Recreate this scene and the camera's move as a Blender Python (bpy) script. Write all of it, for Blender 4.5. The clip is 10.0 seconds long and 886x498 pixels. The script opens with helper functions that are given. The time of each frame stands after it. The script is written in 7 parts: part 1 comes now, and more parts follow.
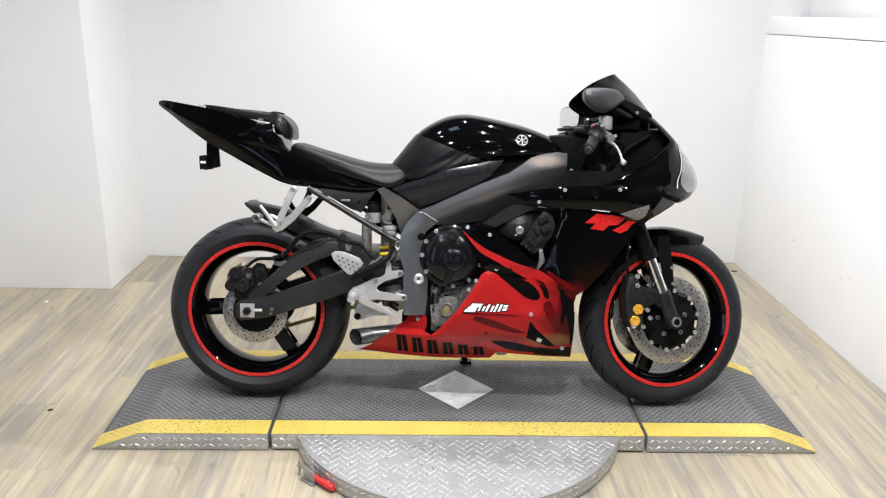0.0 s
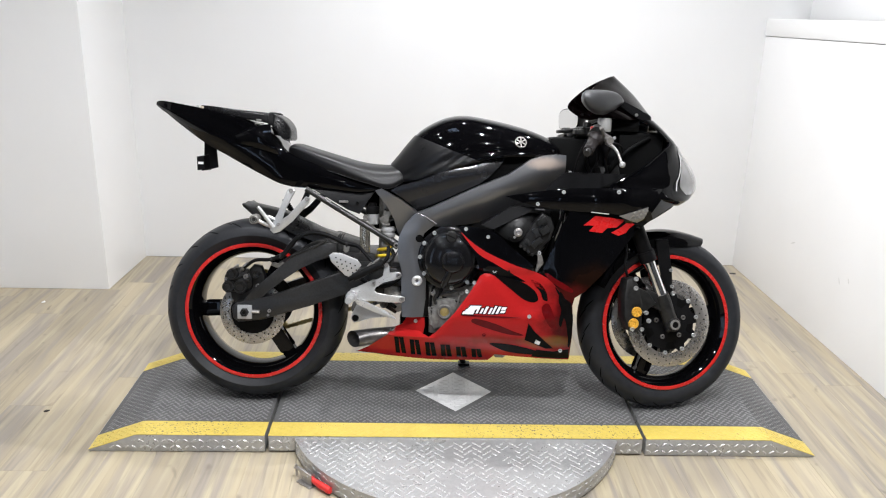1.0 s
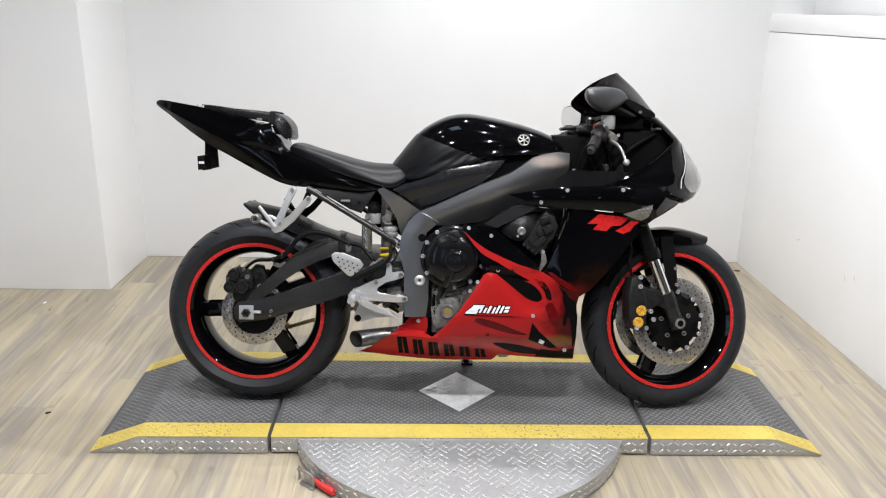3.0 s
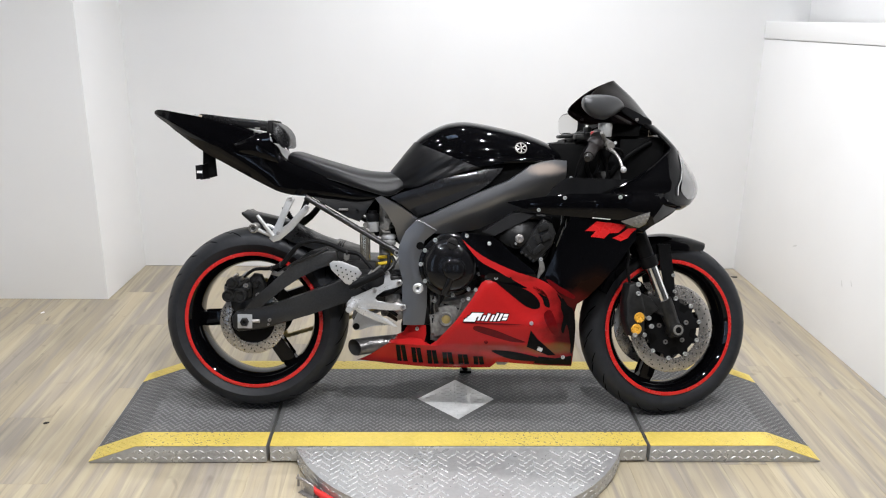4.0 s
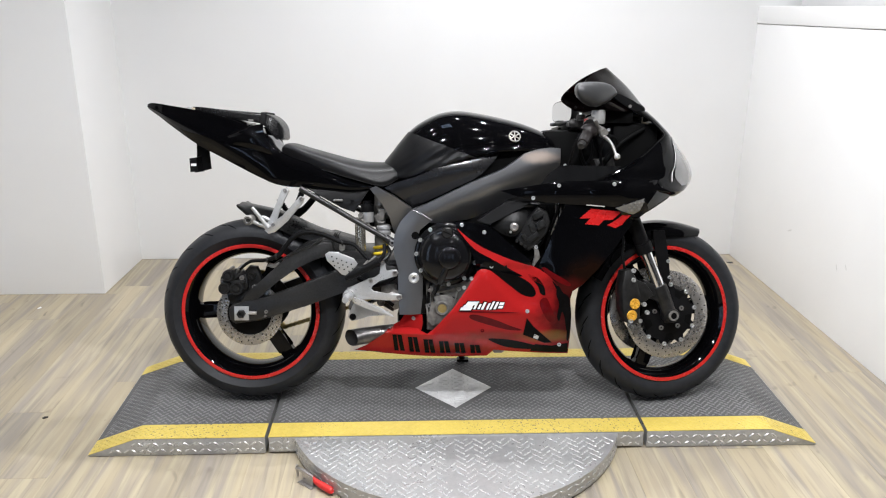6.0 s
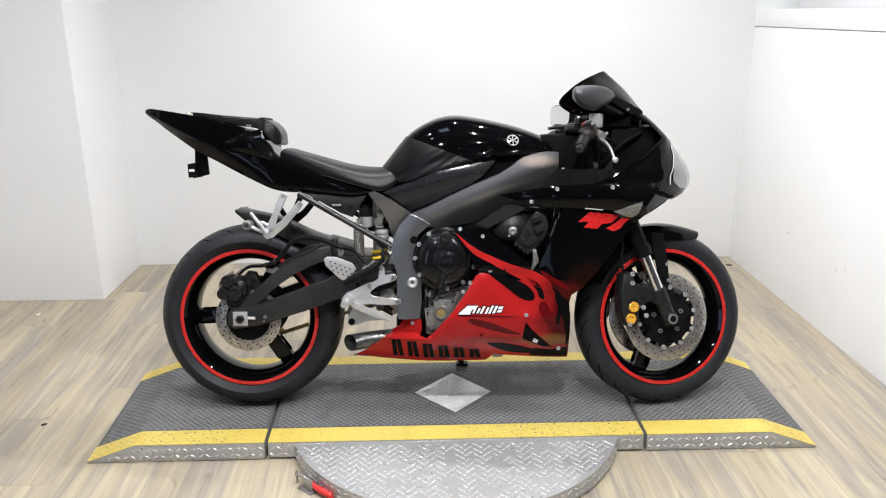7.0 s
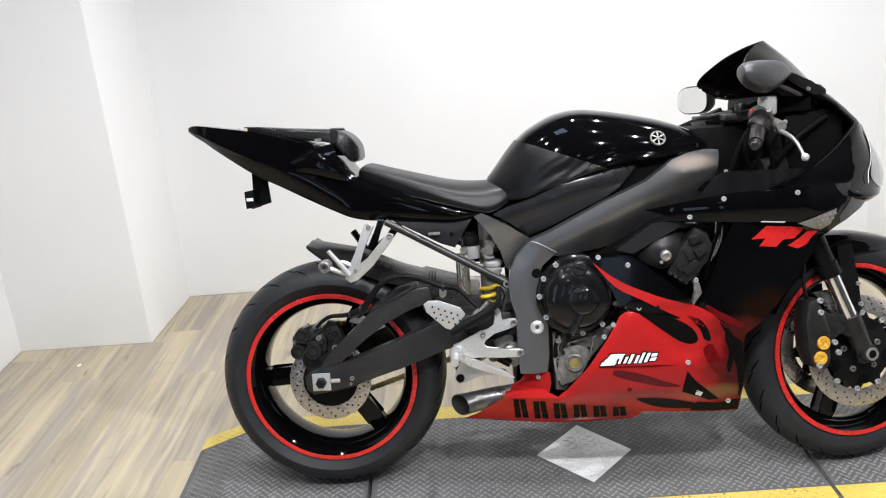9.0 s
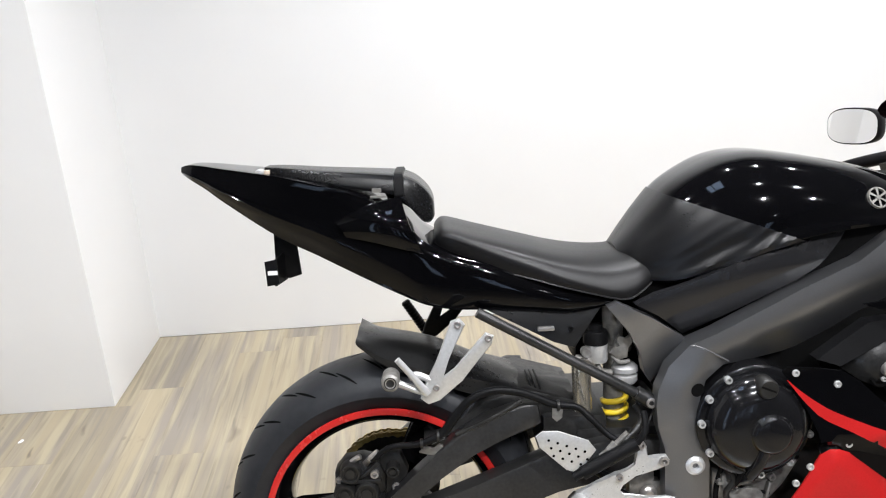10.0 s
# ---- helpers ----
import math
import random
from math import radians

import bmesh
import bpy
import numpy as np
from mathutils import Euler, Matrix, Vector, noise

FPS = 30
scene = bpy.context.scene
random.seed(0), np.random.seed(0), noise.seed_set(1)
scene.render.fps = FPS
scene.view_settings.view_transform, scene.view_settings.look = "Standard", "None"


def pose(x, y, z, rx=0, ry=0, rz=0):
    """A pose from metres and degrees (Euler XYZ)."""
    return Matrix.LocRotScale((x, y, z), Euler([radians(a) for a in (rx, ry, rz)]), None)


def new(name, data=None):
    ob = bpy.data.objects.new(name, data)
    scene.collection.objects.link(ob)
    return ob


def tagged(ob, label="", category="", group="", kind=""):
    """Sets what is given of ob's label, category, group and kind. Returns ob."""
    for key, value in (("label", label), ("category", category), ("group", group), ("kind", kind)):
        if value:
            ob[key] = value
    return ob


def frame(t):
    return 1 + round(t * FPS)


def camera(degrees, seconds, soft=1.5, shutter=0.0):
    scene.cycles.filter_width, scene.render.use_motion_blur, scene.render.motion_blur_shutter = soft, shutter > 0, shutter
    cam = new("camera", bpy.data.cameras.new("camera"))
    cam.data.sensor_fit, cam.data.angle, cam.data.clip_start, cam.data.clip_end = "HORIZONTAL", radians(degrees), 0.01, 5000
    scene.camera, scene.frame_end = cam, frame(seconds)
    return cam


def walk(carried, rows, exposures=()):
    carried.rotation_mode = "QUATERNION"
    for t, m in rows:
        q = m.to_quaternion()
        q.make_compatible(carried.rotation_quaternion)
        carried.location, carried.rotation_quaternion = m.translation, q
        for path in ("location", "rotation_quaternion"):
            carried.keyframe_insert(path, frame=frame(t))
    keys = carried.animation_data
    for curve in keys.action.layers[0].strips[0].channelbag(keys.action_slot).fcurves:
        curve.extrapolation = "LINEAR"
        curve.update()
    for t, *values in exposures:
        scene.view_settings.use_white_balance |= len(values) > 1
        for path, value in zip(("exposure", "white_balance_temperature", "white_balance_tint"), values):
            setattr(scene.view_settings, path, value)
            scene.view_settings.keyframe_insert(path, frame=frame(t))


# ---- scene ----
cam = camera(57.0, 10.0, soft=1.15)
# seconds, eye x y z in metres, pitch, yaw, roll in degrees
ROWS = [
    (0, -0.134, -2.591, 1.484, -18.60, -1.68, 1.27),
    (0.5, -0.132, -2.582, 1.488, -18.52, -1.77, 1.26),
    (1, -0.133, -2.582, 1.486, -18.57, -1.79, 1.50),
    (1.5, -0.133, -2.575, 1.486, -18.60, -1.73, 1.46),
    (2, -0.135, -2.568, 1.485, -18.60, -1.78, 1.34),
    (2.5, -0.134, -2.559, 1.483, -18.84, -1.59, 1.27),
    (4, -0.137, -2.565, 1.487, -18.21, -1.82, 0.94),
    (4.2, -0.123, -2.565, 1.486, -18.14, -1.13, 0.73),
    (4.5, -0.131, -2.567, 1.490, -18.31, -1.83, 0.10),
    (4.7, -0.119, -2.562, 1.487, -18.33, -1.77, 0.23),
    (5, -0.131, -2.570, 1.487, -18.59, -1.95, 0.18),
    (5.5, -0.131, -2.571, 1.486, -18.91, -2.03, 0.29),
    (7, -0.127, -2.569, 1.487, -18.63, -2.05, -0.13),
    (7.2, -0.122, -2.561, 1.486, -18.49, -2.13, -0.13),
    (7.5, -0.125, -2.551, 1.481, -18.76, -2.48, -0.45),
    (7.6, -0.113, -2.538, 1.482, -19.10, -2.26, -0.54),
    (7.7, -0.116, -2.528, 1.477, -19.24, -2.96, 0.29),
    (7.8, -0.115, -2.510, 1.476, -19.39, -3.18, 0.47),
    (7.9, -0.118, -2.495, 1.474, -19.50, -3.02, 0.31),
    (8, -0.136, -2.476, 1.473, -19.44, -3.29, 0.86),
    (8.1, -0.147, -2.450, 1.471, -19.02, -3.38, 0.90),
    (8.2, -0.165, -2.431, 1.470, -19.10, -4.61, 0.18),
    (8.3, -0.194, -2.397, 1.461, -20.10, -5.93, -1.33),
    (8.4, -0.218, -2.367, 1.461, -20.28, -6.72, -1.61),
    (8.5, -0.240, -2.331, 1.462, -21.06, -7.10, -1.88),
    (8.6, -0.265, -2.276, 1.456, -21.34, -6.79, -1.29),
    (8.7, -0.274, -2.218, 1.447, -21.36, -5.65, -1.42),
    (8.8, -0.294, -2.143, 1.436, -20.75, -3.43, -2.27),
    (8.9, -0.311, -2.061, 1.430, -19.65, -1.16, -3.62),
    (9, -0.336, -1.982, 1.440, -19.62, 0.76, -4.30),
    (9.1, -0.348, -1.898, 1.450, -19.51, 2.13, -3.40),
    (9.2, -0.372, -1.823, 1.468, -20.36, 3.21, -2.97),
    (9.3, -0.401, -1.752, 1.472, -20.29, 2.98, -2.60),
    (9.4, -0.430, -1.681, 1.460, -19.83, 2.70, -1.67),
    (9.5, -0.469, -1.612, 1.447, -20.29, 2.47, -2.02),
    (9.6, -0.498, -1.537, 1.438, -20.13, 0.77, -1.37),
    (9.7, -0.543, -1.470, 1.447, -20.30, -0.13, -1.67),
    (9.8, -0.578, -1.400, 1.461, -20.48, -1.58, -3.16),
    (9.9, -0.604, -1.339, 1.459, -21.28, -1.99, -3.58),
    (10, -0.618, -1.273, 1.448, -21.62, -2.62, -2.76),
]
walk(cam, [(t, pose(x, y, z, 90 + pitch, 0, yaw) @ pose(0, 0, 0, 0, 0, roll)) for t, x, y, z, pitch, yaw, roll in ROWS],
     exposures=[(0.0, -0.05), (1.0, -0.1), (2.5, -0.18), (4.0, -0.22), (5.0, -0.2), (5.5, -0.2), (7.0, -0.1), (8.0, -0.05), (8.5, 0.0), (9.0, 0.05), (9.5, 0.05), (10.0, 0.1)])

# ---- light: pale room bounce and ceiling downlights ----
world = bpy.data.worlds.new("world")
scene.world = world
world.use_nodes = True
world.node_tree.nodes["Background"].inputs[0].default_value = (0.75, 0.82, 1.0, 1)
world.node_tree.nodes["Background"].inputs[1].default_value = 0.1

CEILING = 2.75
# ceiling lamps: x, y, watts
LAMPS = [(-1.25, -1.65, 105), (0.10, -1.75, 245), (1.10, -1.65, 98), (-1.35, -0.6, 34), (0.10, -0.60, 108), (0.78, -0.85, 90),
         (-1.3, 0.15, 56), (-0.15, 0.80, 92), (0.40, 0.70, 92), (1.05, 0.75, 52), (-0.9, -4.2, 45), (0.6, -4.2, 45)]


# ---- materials ----
def surface(name, c1, c2=None, rough=0.5, metal=0.0, grain=40.0, patch=4.0, bump=0.0, bump_scale=None, coat=0.0,
            rough_var=0.1, stretch=(1, 1, 1), per_object=0.0, spec=0.5):
    """A painted, metal, rubber or plastic surface with grain, patches and a fine relief."""
    m = bpy.data.materials.new(name)
    m.use_nodes = True
    nt = m.node_tree
    n, link = nt.nodes, nt.links.new
    b = n["Principled BSDF"]
    co = n.new("ShaderNodeTexCoord")
    mp = n.new("ShaderNodeMapping")
    mp.inputs["Scale"].default_value = stretch
    link(co.outputs["Object"], mp.inputs[0])
    fine, wide = n.new("ShaderNodeTexNoise"), n.new("ShaderNodeTexNoise")
    for tex, s, d in ((fine, grain, 6), (wide, patch, 3)):
        tex.inputs["Scale"].default_value, tex.inputs["Detail"].default_value = s, d
        link(mp.outputs[0], tex.inputs[0])
    both = n.new("ShaderNodeMath")
    both.operation = "MULTIPLY_ADD"
    both.inputs[1].default_value = 0.5
    link(fine.outputs[0], both.inputs[0])
    half = n.new("ShaderNodeMath")
    half.operation = "MULTIPLY"
    half.inputs[1].default_value = 0.5
    link(wide.outputs[0], half.inputs[0])
    link(half.outputs[0], both.inputs[2])
    ramp = n.new("ShaderNodeMapRange")
    ramp.inputs[1].default_value, ramp.inputs[2].default_value = 0.3, 0.7
    link(both.outputs[0], ramp.inputs[0])
    mix = n.new("ShaderNodeMix")
    mix.data_type = "RGBA"
    mix.inputs[6].default_value = (*c1, 1)
    mix.inputs[7].default_value = (*(c2 or c1), 1)
    link(ramp.outputs[0], mix.inputs[0])
    out = mix.outputs[2]
    if per_object:
        info, hsv = n.new("ShaderNodeObjectInfo"), n.new("ShaderNodeHueSaturation")
        rng = n.new("ShaderNodeMapRange")
        rng.inputs[3].default_value, rng.inputs[4].default_value = 1 - per_object, 1 + per_object
        link(info.outputs["Random"], rng.inputs[0])
        link(rng.outputs[0], hsv.inputs["Value"])
        link(out, hsv.inputs["Color"])
        out = hsv.outputs[0]
    link(out, b.inputs["Base Color"])
    rr = n.new("ShaderNodeMapRange")
    rr.inputs[3].default_value, rr.inputs[4].default_value = max(0.02, rough - rough_var), min(1, rough + rough_var)
    link(both.outputs[0], rr.inputs[0])
    rr.inputs[1].default_value, rr.inputs[2].default_value = 0.3, 0.7
    link(rr.outputs[0], b.inputs["Roughness"])
    b.inputs["Metallic"].default_value = metal
    b.inputs["Coat Weight"].default_value = coat
    b.inputs["Coat Roughness"].default_value = 0.04
    b.inputs["Specular IOR Level"].default_value = spec
    if bump:
        bn, bt = n.new("ShaderNodeBump"), n.new("ShaderNodeTexNoise")
        bt.inputs["Scale"].default_value, bt.inputs["Detail"].default_value = bump_scale or grain, 5
        link(mp.outputs[0], bt.inputs[0])
        bn.inputs["Strength"].default_value, bn.inputs["Distance"].default_value = bump, 0.002
        link(bt.outputs[0], bn.inputs["Height"])
        link(bn.outputs[0], b.inputs["Normal"])
    return m


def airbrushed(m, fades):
    """Add soft colour fades to a material: (colour, x, z, x radius, z radius, strength) each."""
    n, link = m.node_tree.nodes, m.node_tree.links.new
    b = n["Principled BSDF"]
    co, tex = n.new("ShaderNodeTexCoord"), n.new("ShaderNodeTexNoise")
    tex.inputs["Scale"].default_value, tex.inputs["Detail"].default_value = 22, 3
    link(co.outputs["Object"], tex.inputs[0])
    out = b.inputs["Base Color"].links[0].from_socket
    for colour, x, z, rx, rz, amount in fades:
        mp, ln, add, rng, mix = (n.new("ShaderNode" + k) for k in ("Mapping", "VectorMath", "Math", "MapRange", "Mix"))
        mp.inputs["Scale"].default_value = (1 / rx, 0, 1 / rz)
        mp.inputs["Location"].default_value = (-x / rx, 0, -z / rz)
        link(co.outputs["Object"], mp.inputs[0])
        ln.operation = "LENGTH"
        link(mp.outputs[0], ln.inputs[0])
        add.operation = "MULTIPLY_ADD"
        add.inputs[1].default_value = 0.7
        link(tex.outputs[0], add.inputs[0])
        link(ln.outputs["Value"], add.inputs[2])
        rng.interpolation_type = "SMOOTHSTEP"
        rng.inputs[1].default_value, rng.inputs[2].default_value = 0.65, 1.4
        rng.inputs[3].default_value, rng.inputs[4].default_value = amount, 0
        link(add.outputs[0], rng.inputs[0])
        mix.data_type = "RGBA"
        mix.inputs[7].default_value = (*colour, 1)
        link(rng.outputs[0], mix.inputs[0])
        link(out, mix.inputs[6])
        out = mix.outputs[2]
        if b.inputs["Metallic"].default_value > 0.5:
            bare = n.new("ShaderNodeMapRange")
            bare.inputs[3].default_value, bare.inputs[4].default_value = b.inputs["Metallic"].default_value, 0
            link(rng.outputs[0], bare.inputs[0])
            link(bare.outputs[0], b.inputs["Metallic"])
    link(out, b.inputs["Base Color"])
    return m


def chipped(m):
    """Knock small dark chips out of a paint where a wide noise lets them through."""
    n, link = m.node_tree.nodes, m.node_tree.links.new
    b = n["Principled BSDF"]
    co, mix = n.new("ShaderNodeTexCoord"), n.new("ShaderNodeMix")
    facs = []
    for scale, low, high in ((150, 0.60, 0.66), (5, 0.50, 0.60)):
        tex, rng = n.new("ShaderNodeTexNoise"), n.new("ShaderNodeMapRange")
        tex.inputs["Scale"].default_value, tex.inputs["Detail"].default_value = scale, 3
        rng.inputs[1].default_value, rng.inputs[2].default_value = low, high
        link(co.outputs["Object"], tex.inputs[0])
        link(tex.outputs[0], rng.inputs[0])
        facs.append(rng.outputs[0])
    mul = n.new("ShaderNodeMath")
    mul.operation = "MULTIPLY"
    link(facs[0], mul.inputs[0])
    link(facs[1], mul.inputs[1])
    mix.data_type = "RGBA"
    mix.inputs[7].default_value = (0.09, 0.08, 0.065, 1)
    link(mul.outputs[0], mix.inputs[0])
    link(b.inputs["Base Color"].links[0].from_socket, mix.inputs[6])
    link(mix.outputs[2], b.inputs["Base Color"])
    return m


def plank_wood():
    """Pale vinyl plank: long grain along y, tan and grey washes, knots; each plank its own shift."""
    m = bpy.data.materials.new("vinyl_plank")
    m.use_nodes = True
    n, link = m.node_tree.nodes, m.node_tree.links.new
    b = n["Principled BSDF"]
    co, info, add = n.new("ShaderNodeTexCoord"), n.new("ShaderNodeObjectInfo"), n.new("ShaderNodeVectorMath")
    mul = n.new("ShaderNodeVectorMath")
    mul.operation = "SCALE"
    mul.inputs[3].default_value = 37.0
    comb = n.new("ShaderNodeCombineXYZ")
    for i in range(3):
        link(info.outputs["Random"], comb.inputs[i])
    link(comb.outputs[0], mul.inputs[0])
    link(co.outputs["Object"], add.inputs[0])
    link(mul.outputs[0], add.inputs[1])

    def noise_at(scale, stretch, detail=4.0, distort=0.0):
        mp, tx = n.new("ShaderNodeMapping"), n.new("ShaderNodeTexNoise")
        mp.inputs["Scale"].default_value = stretch
        link(add.outputs[0], mp.inputs[0])
        link(mp.outputs[0], tx.inputs[0])
        tx.inputs["Scale"].default_value, tx.inputs["Detail"].default_value, tx.inputs["Distortion"].default_value = scale, detail, distort
        return tx.outputs[0]

    def mixed(fac, a, c, low=0.35, high=0.65):
        rg, mx = n.new("ShaderNodeMapRange"), n.new("ShaderNodeMix")
        rg.inputs[1].default_value, rg.inputs[2].default_value = low, high
        link(fac, rg.inputs[0])
        mx.data_type = "RGBA"
        link(rg.outputs[0], mx.inputs[0])
        for socket, v in ((mx.inputs[6], a), (mx.inputs[7], c)):
            if isinstance(v, tuple):
                socket.default_value = (*v, 1)
            else:
                link(v, socket)
        return mx.outputs[2]

    wash = mixed(noise_at(1.0, (13.0, 0.9, 1), 5, 0.5), (0.375, 0.316, 0.216), (0.275, 0.243, 0.203), 0.40, 0.60)
    wash = mixed(noise_at(1.0, (30.0, 1.5, 1), 6, 0.6), wash, (0.425, 0.367, 0.255), 0.48, 0.68)
    wash = mixed(noise_at(1.0, (60.0, 3.0, 1), 7, 0.5), wash, (0.20, 0.174, 0.138), 0.52, 0.82)
    wash = mixed(noise_at(7.0, (1.8, 1.0, 1), 2, 0.5), wash, (0.12, 0.10, 0.08), 0.68, 0.80)
    hsv, rng = n.new("ShaderNodeHueSaturation"), n.new("ShaderNodeMapRange")
    rng.inputs[3].default_value, rng.inputs[4].default_value = 0.9, 1.1
    link(info.outputs["Random"], rng.inputs[0])
    link(rng.outputs[0], hsv.inputs["Value"])
    link(wash, hsv.inputs["Color"])
    link(hsv.outputs[0], b.inputs["Base Color"])
    b.inputs["Roughness"].default_value = 0.42
    bp = n.new("ShaderNodeBump")
    bp.inputs["Strength"].default_value, bp.inputs["Distance"].default_value = 0.25, 0.001
    link(noise_at(1.0, (90.0, 6.0, 1), 5), bp.inputs["Height"])
    link(bp.outputs[0], b.inputs["Normal"])
    return m


def glowing(name, colour, strength):
    m = bpy.data.materials.new(name)
    m.use_nodes = True
    b = m.node_tree.nodes["Principled BSDF"]
    b.inputs["Base Color"].default_value = (0.9, 0.9, 0.9, 1)
    b.inputs["Emission Color"].default_value = (*colour, 1)
    b.inputs["Emission Strength"].default_value = strength
    return m


def clear(name, colour, rough=0.03, ior=1.49, trans=1.0, spec=0.5):
    m = bpy.data.materials.new(name)
    m.use_nodes = True
    b = m.node_tree.nodes["Principled BSDF"]
    b.inputs["Base Color"].default_value = (*colour, 1)
    b.inputs["Transmission Weight"].default_value = trans
    b.inputs["Roughness"].default_value = rough
    b.inputs["IOR"].default_value = ior
    b.inputs["Specular IOR Level"].default_value = spec
    return m


WALL = surface("white_wall_paint", (0.82, 0.82, 0.815), (0.79, 0.79, 0.785), rough=0.6, grain=3.0, patch=0.8)
SCUFF = surface("grey_wall_scuff", (0.60, 0.60, 0.585), (0.70, 0.70, 0.69), rough=0.7, grain=200)
PLANK = plank_wood()
DARK_PAINT = surface("charcoal_paint", (0.035, 0.035, 0.037), (0.045, 0.045, 0.047), rough=0.7, grain=40, patch=2)
JOINT = surface("plank_joint", (0.26, 0.22, 0.165), (0.20, 0.17, 0.13), rough=0.8)
RUBBER_MAT = surface("black_rubber_mat", (0.048, 0.048, 0.0485), (0.125, 0.1245, 0.123), rough=0.55, grain=30, patch=4.5, bump=0.15, bump_scale=300)
MAT_TREAD = surface("worn_rubber_tread", (0.135, 0.135, 0.135), (0.24, 0.239, 0.236), rough=0.40, grain=30, patch=4)
BARE_ALU = surface("bare_bright_aluminium", (0.80, 0.80, 0.79), (0.62, 0.62, 0.61), rough=0.42, metal=0.3, grain=90, patch=9, bump=0.1, bump_scale=200)
YELLOW = chipped(surface("yellow_edge_paint", (0.66, 0.51, 0.11), (0.54, 0.41, 0.085), rough=0.42, grain=60, patch=7, bump=0.1, bump_scale=200))
ALU_PLATE = surface("worn_aluminium", (0.50, 0.50, 0.49), (0.33, 0.33, 0.33), rough=0.34, metal=0.5, grain=60, patch=6, bump=0.12, bump_scale=160, rough_var=0.14)
ALU_TREAD = surface("polished_tread", (0.70, 0.70, 0.69), (0.55, 0.55, 0.54), rough=0.26, metal=0.45, grain=120, patch=9)
BLACK_GLOSS = surface("gloss_black_paint", (0.0012, 0.0012, 0.0015), (0.0020, 0.0020, 0.0024), rough=0.05, grain=400, patch=6, coat=0.05, rough_var=0.02, spec=0.16)
BLACK_MATTE = surface("matte_black_plastic", (0.004, 0.004, 0.0044), (0.007, 0.007, 0.0074), rough=0.40, grain=250, patch=10, bump=0.1, bump_scale=500, spec=0.08)
# the tan fade paints a warm reflection onto the spar's front end
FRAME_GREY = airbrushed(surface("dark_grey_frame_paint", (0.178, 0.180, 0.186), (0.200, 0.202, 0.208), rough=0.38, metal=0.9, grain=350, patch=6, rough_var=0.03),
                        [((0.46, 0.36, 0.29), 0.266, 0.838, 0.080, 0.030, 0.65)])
SWING_GREY = surface("scuffed_grey_swingarm_paint", (0.022, 0.022, 0.0225), (0.048, 0.047, 0.046), rough=0.38, metal=0.6, grain=160, patch=8, bump=0.06, bump_scale=400)
# front fade is airbrush; the low brown ones paint in reflected floor and yellow strip
FLAME_RED = airbrushed(surface("red_candy_paint_with_fades", (0.37, 0.014, 0.014), (0.29, 0.010, 0.010), rough=0.18, grain=300, patch=7, rough_var=0.06, spec=0.13),
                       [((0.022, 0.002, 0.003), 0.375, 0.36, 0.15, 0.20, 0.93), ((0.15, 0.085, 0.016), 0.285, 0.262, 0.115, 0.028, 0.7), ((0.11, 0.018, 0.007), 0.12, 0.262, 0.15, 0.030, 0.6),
                        # the last fade makes the red darker towards the bottom
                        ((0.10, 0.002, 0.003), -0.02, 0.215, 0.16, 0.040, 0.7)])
RED_TAPE = surface("red_rim_tape", (0.52, 0.022, 0.018), (0.42, 0.016, 0.014), rough=0.25, grain=90, patch=12)
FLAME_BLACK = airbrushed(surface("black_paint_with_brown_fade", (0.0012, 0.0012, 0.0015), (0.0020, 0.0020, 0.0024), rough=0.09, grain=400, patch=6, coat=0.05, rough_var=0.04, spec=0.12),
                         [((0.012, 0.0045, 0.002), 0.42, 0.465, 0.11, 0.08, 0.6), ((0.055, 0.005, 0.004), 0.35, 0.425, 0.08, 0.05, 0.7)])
TYRE = surface("tyre_rubber", (0.014, 0.0148, 0.0168), (0.023, 0.024, 0.027), rough=0.44, grain=60, patch=8, bump=0.08, bump_scale=350, spec=0.18)
# near-black for flat faces that paint the shade inside cuts and holes
GROOVE = surface("recess_shade", (0.002, 0.002, 0.002), (0.004, 0.004, 0.004), rough=0.9, spec=0.05)
ENGINE_BLACK = surface("black_engine_enamel", (0.0035, 0.0035, 0.004), (0.0065, 0.0065, 0.0072), rough=0.16, grain=200, patch=12, bump=0.04, bump_scale=300, coat=0.15, spec=0.2)
CAST = surface("dirty_cast_aluminium", (0.30, 0.29, 0.27), (0.075, 0.07, 0.065), rough=0.45, metal=0.45, grain=80, patch=18, bump=0.25, bump_scale=220)
DARK_CAST = surface("dark_oily_casting", (0.018, 0.018, 0.0175), (0.045, 0.044, 0.043), rough=0.38, metal=0.6, grain=70, patch=15, bump=0.25, bump_scale=200, spec=0.25)
SILVER = surface("silver_anodised_aluminium", (0.60, 0.60, 0.595), (0.46, 0.46, 0.455), rough=0.34, metal=0.6, grain=200, patch=10, bump=0.04)
TARNISH = surface("tarnished_bright_tube", (0.55, 0.51, 0.43), (0.42, 0.39, 0.33), rough=0.24, metal=0.8, grain=14, patch=6, rough_var=0.05)
CALIPER_GREY = surface("dirty_grey_caliper_casting", (0.030, 0.0295, 0.0285), (0.014, 0.0135, 0.013), rough=0.40, metal=0.55, grain=60, patch=14, bump=0.2, bump_scale=220)
STEEL = surface("brushed_steel", (0.45, 0.43, 0.41), (0.33, 0.31, 0.30), rough=0.34, metal=0.8, grain=150, patch=10)
DISC = surface("brake_disc_steel", (0.42, 0.40, 0.375), (0.30, 0.285, 0.265), rough=0.28, metal=0.8, grain=160, patch=12)
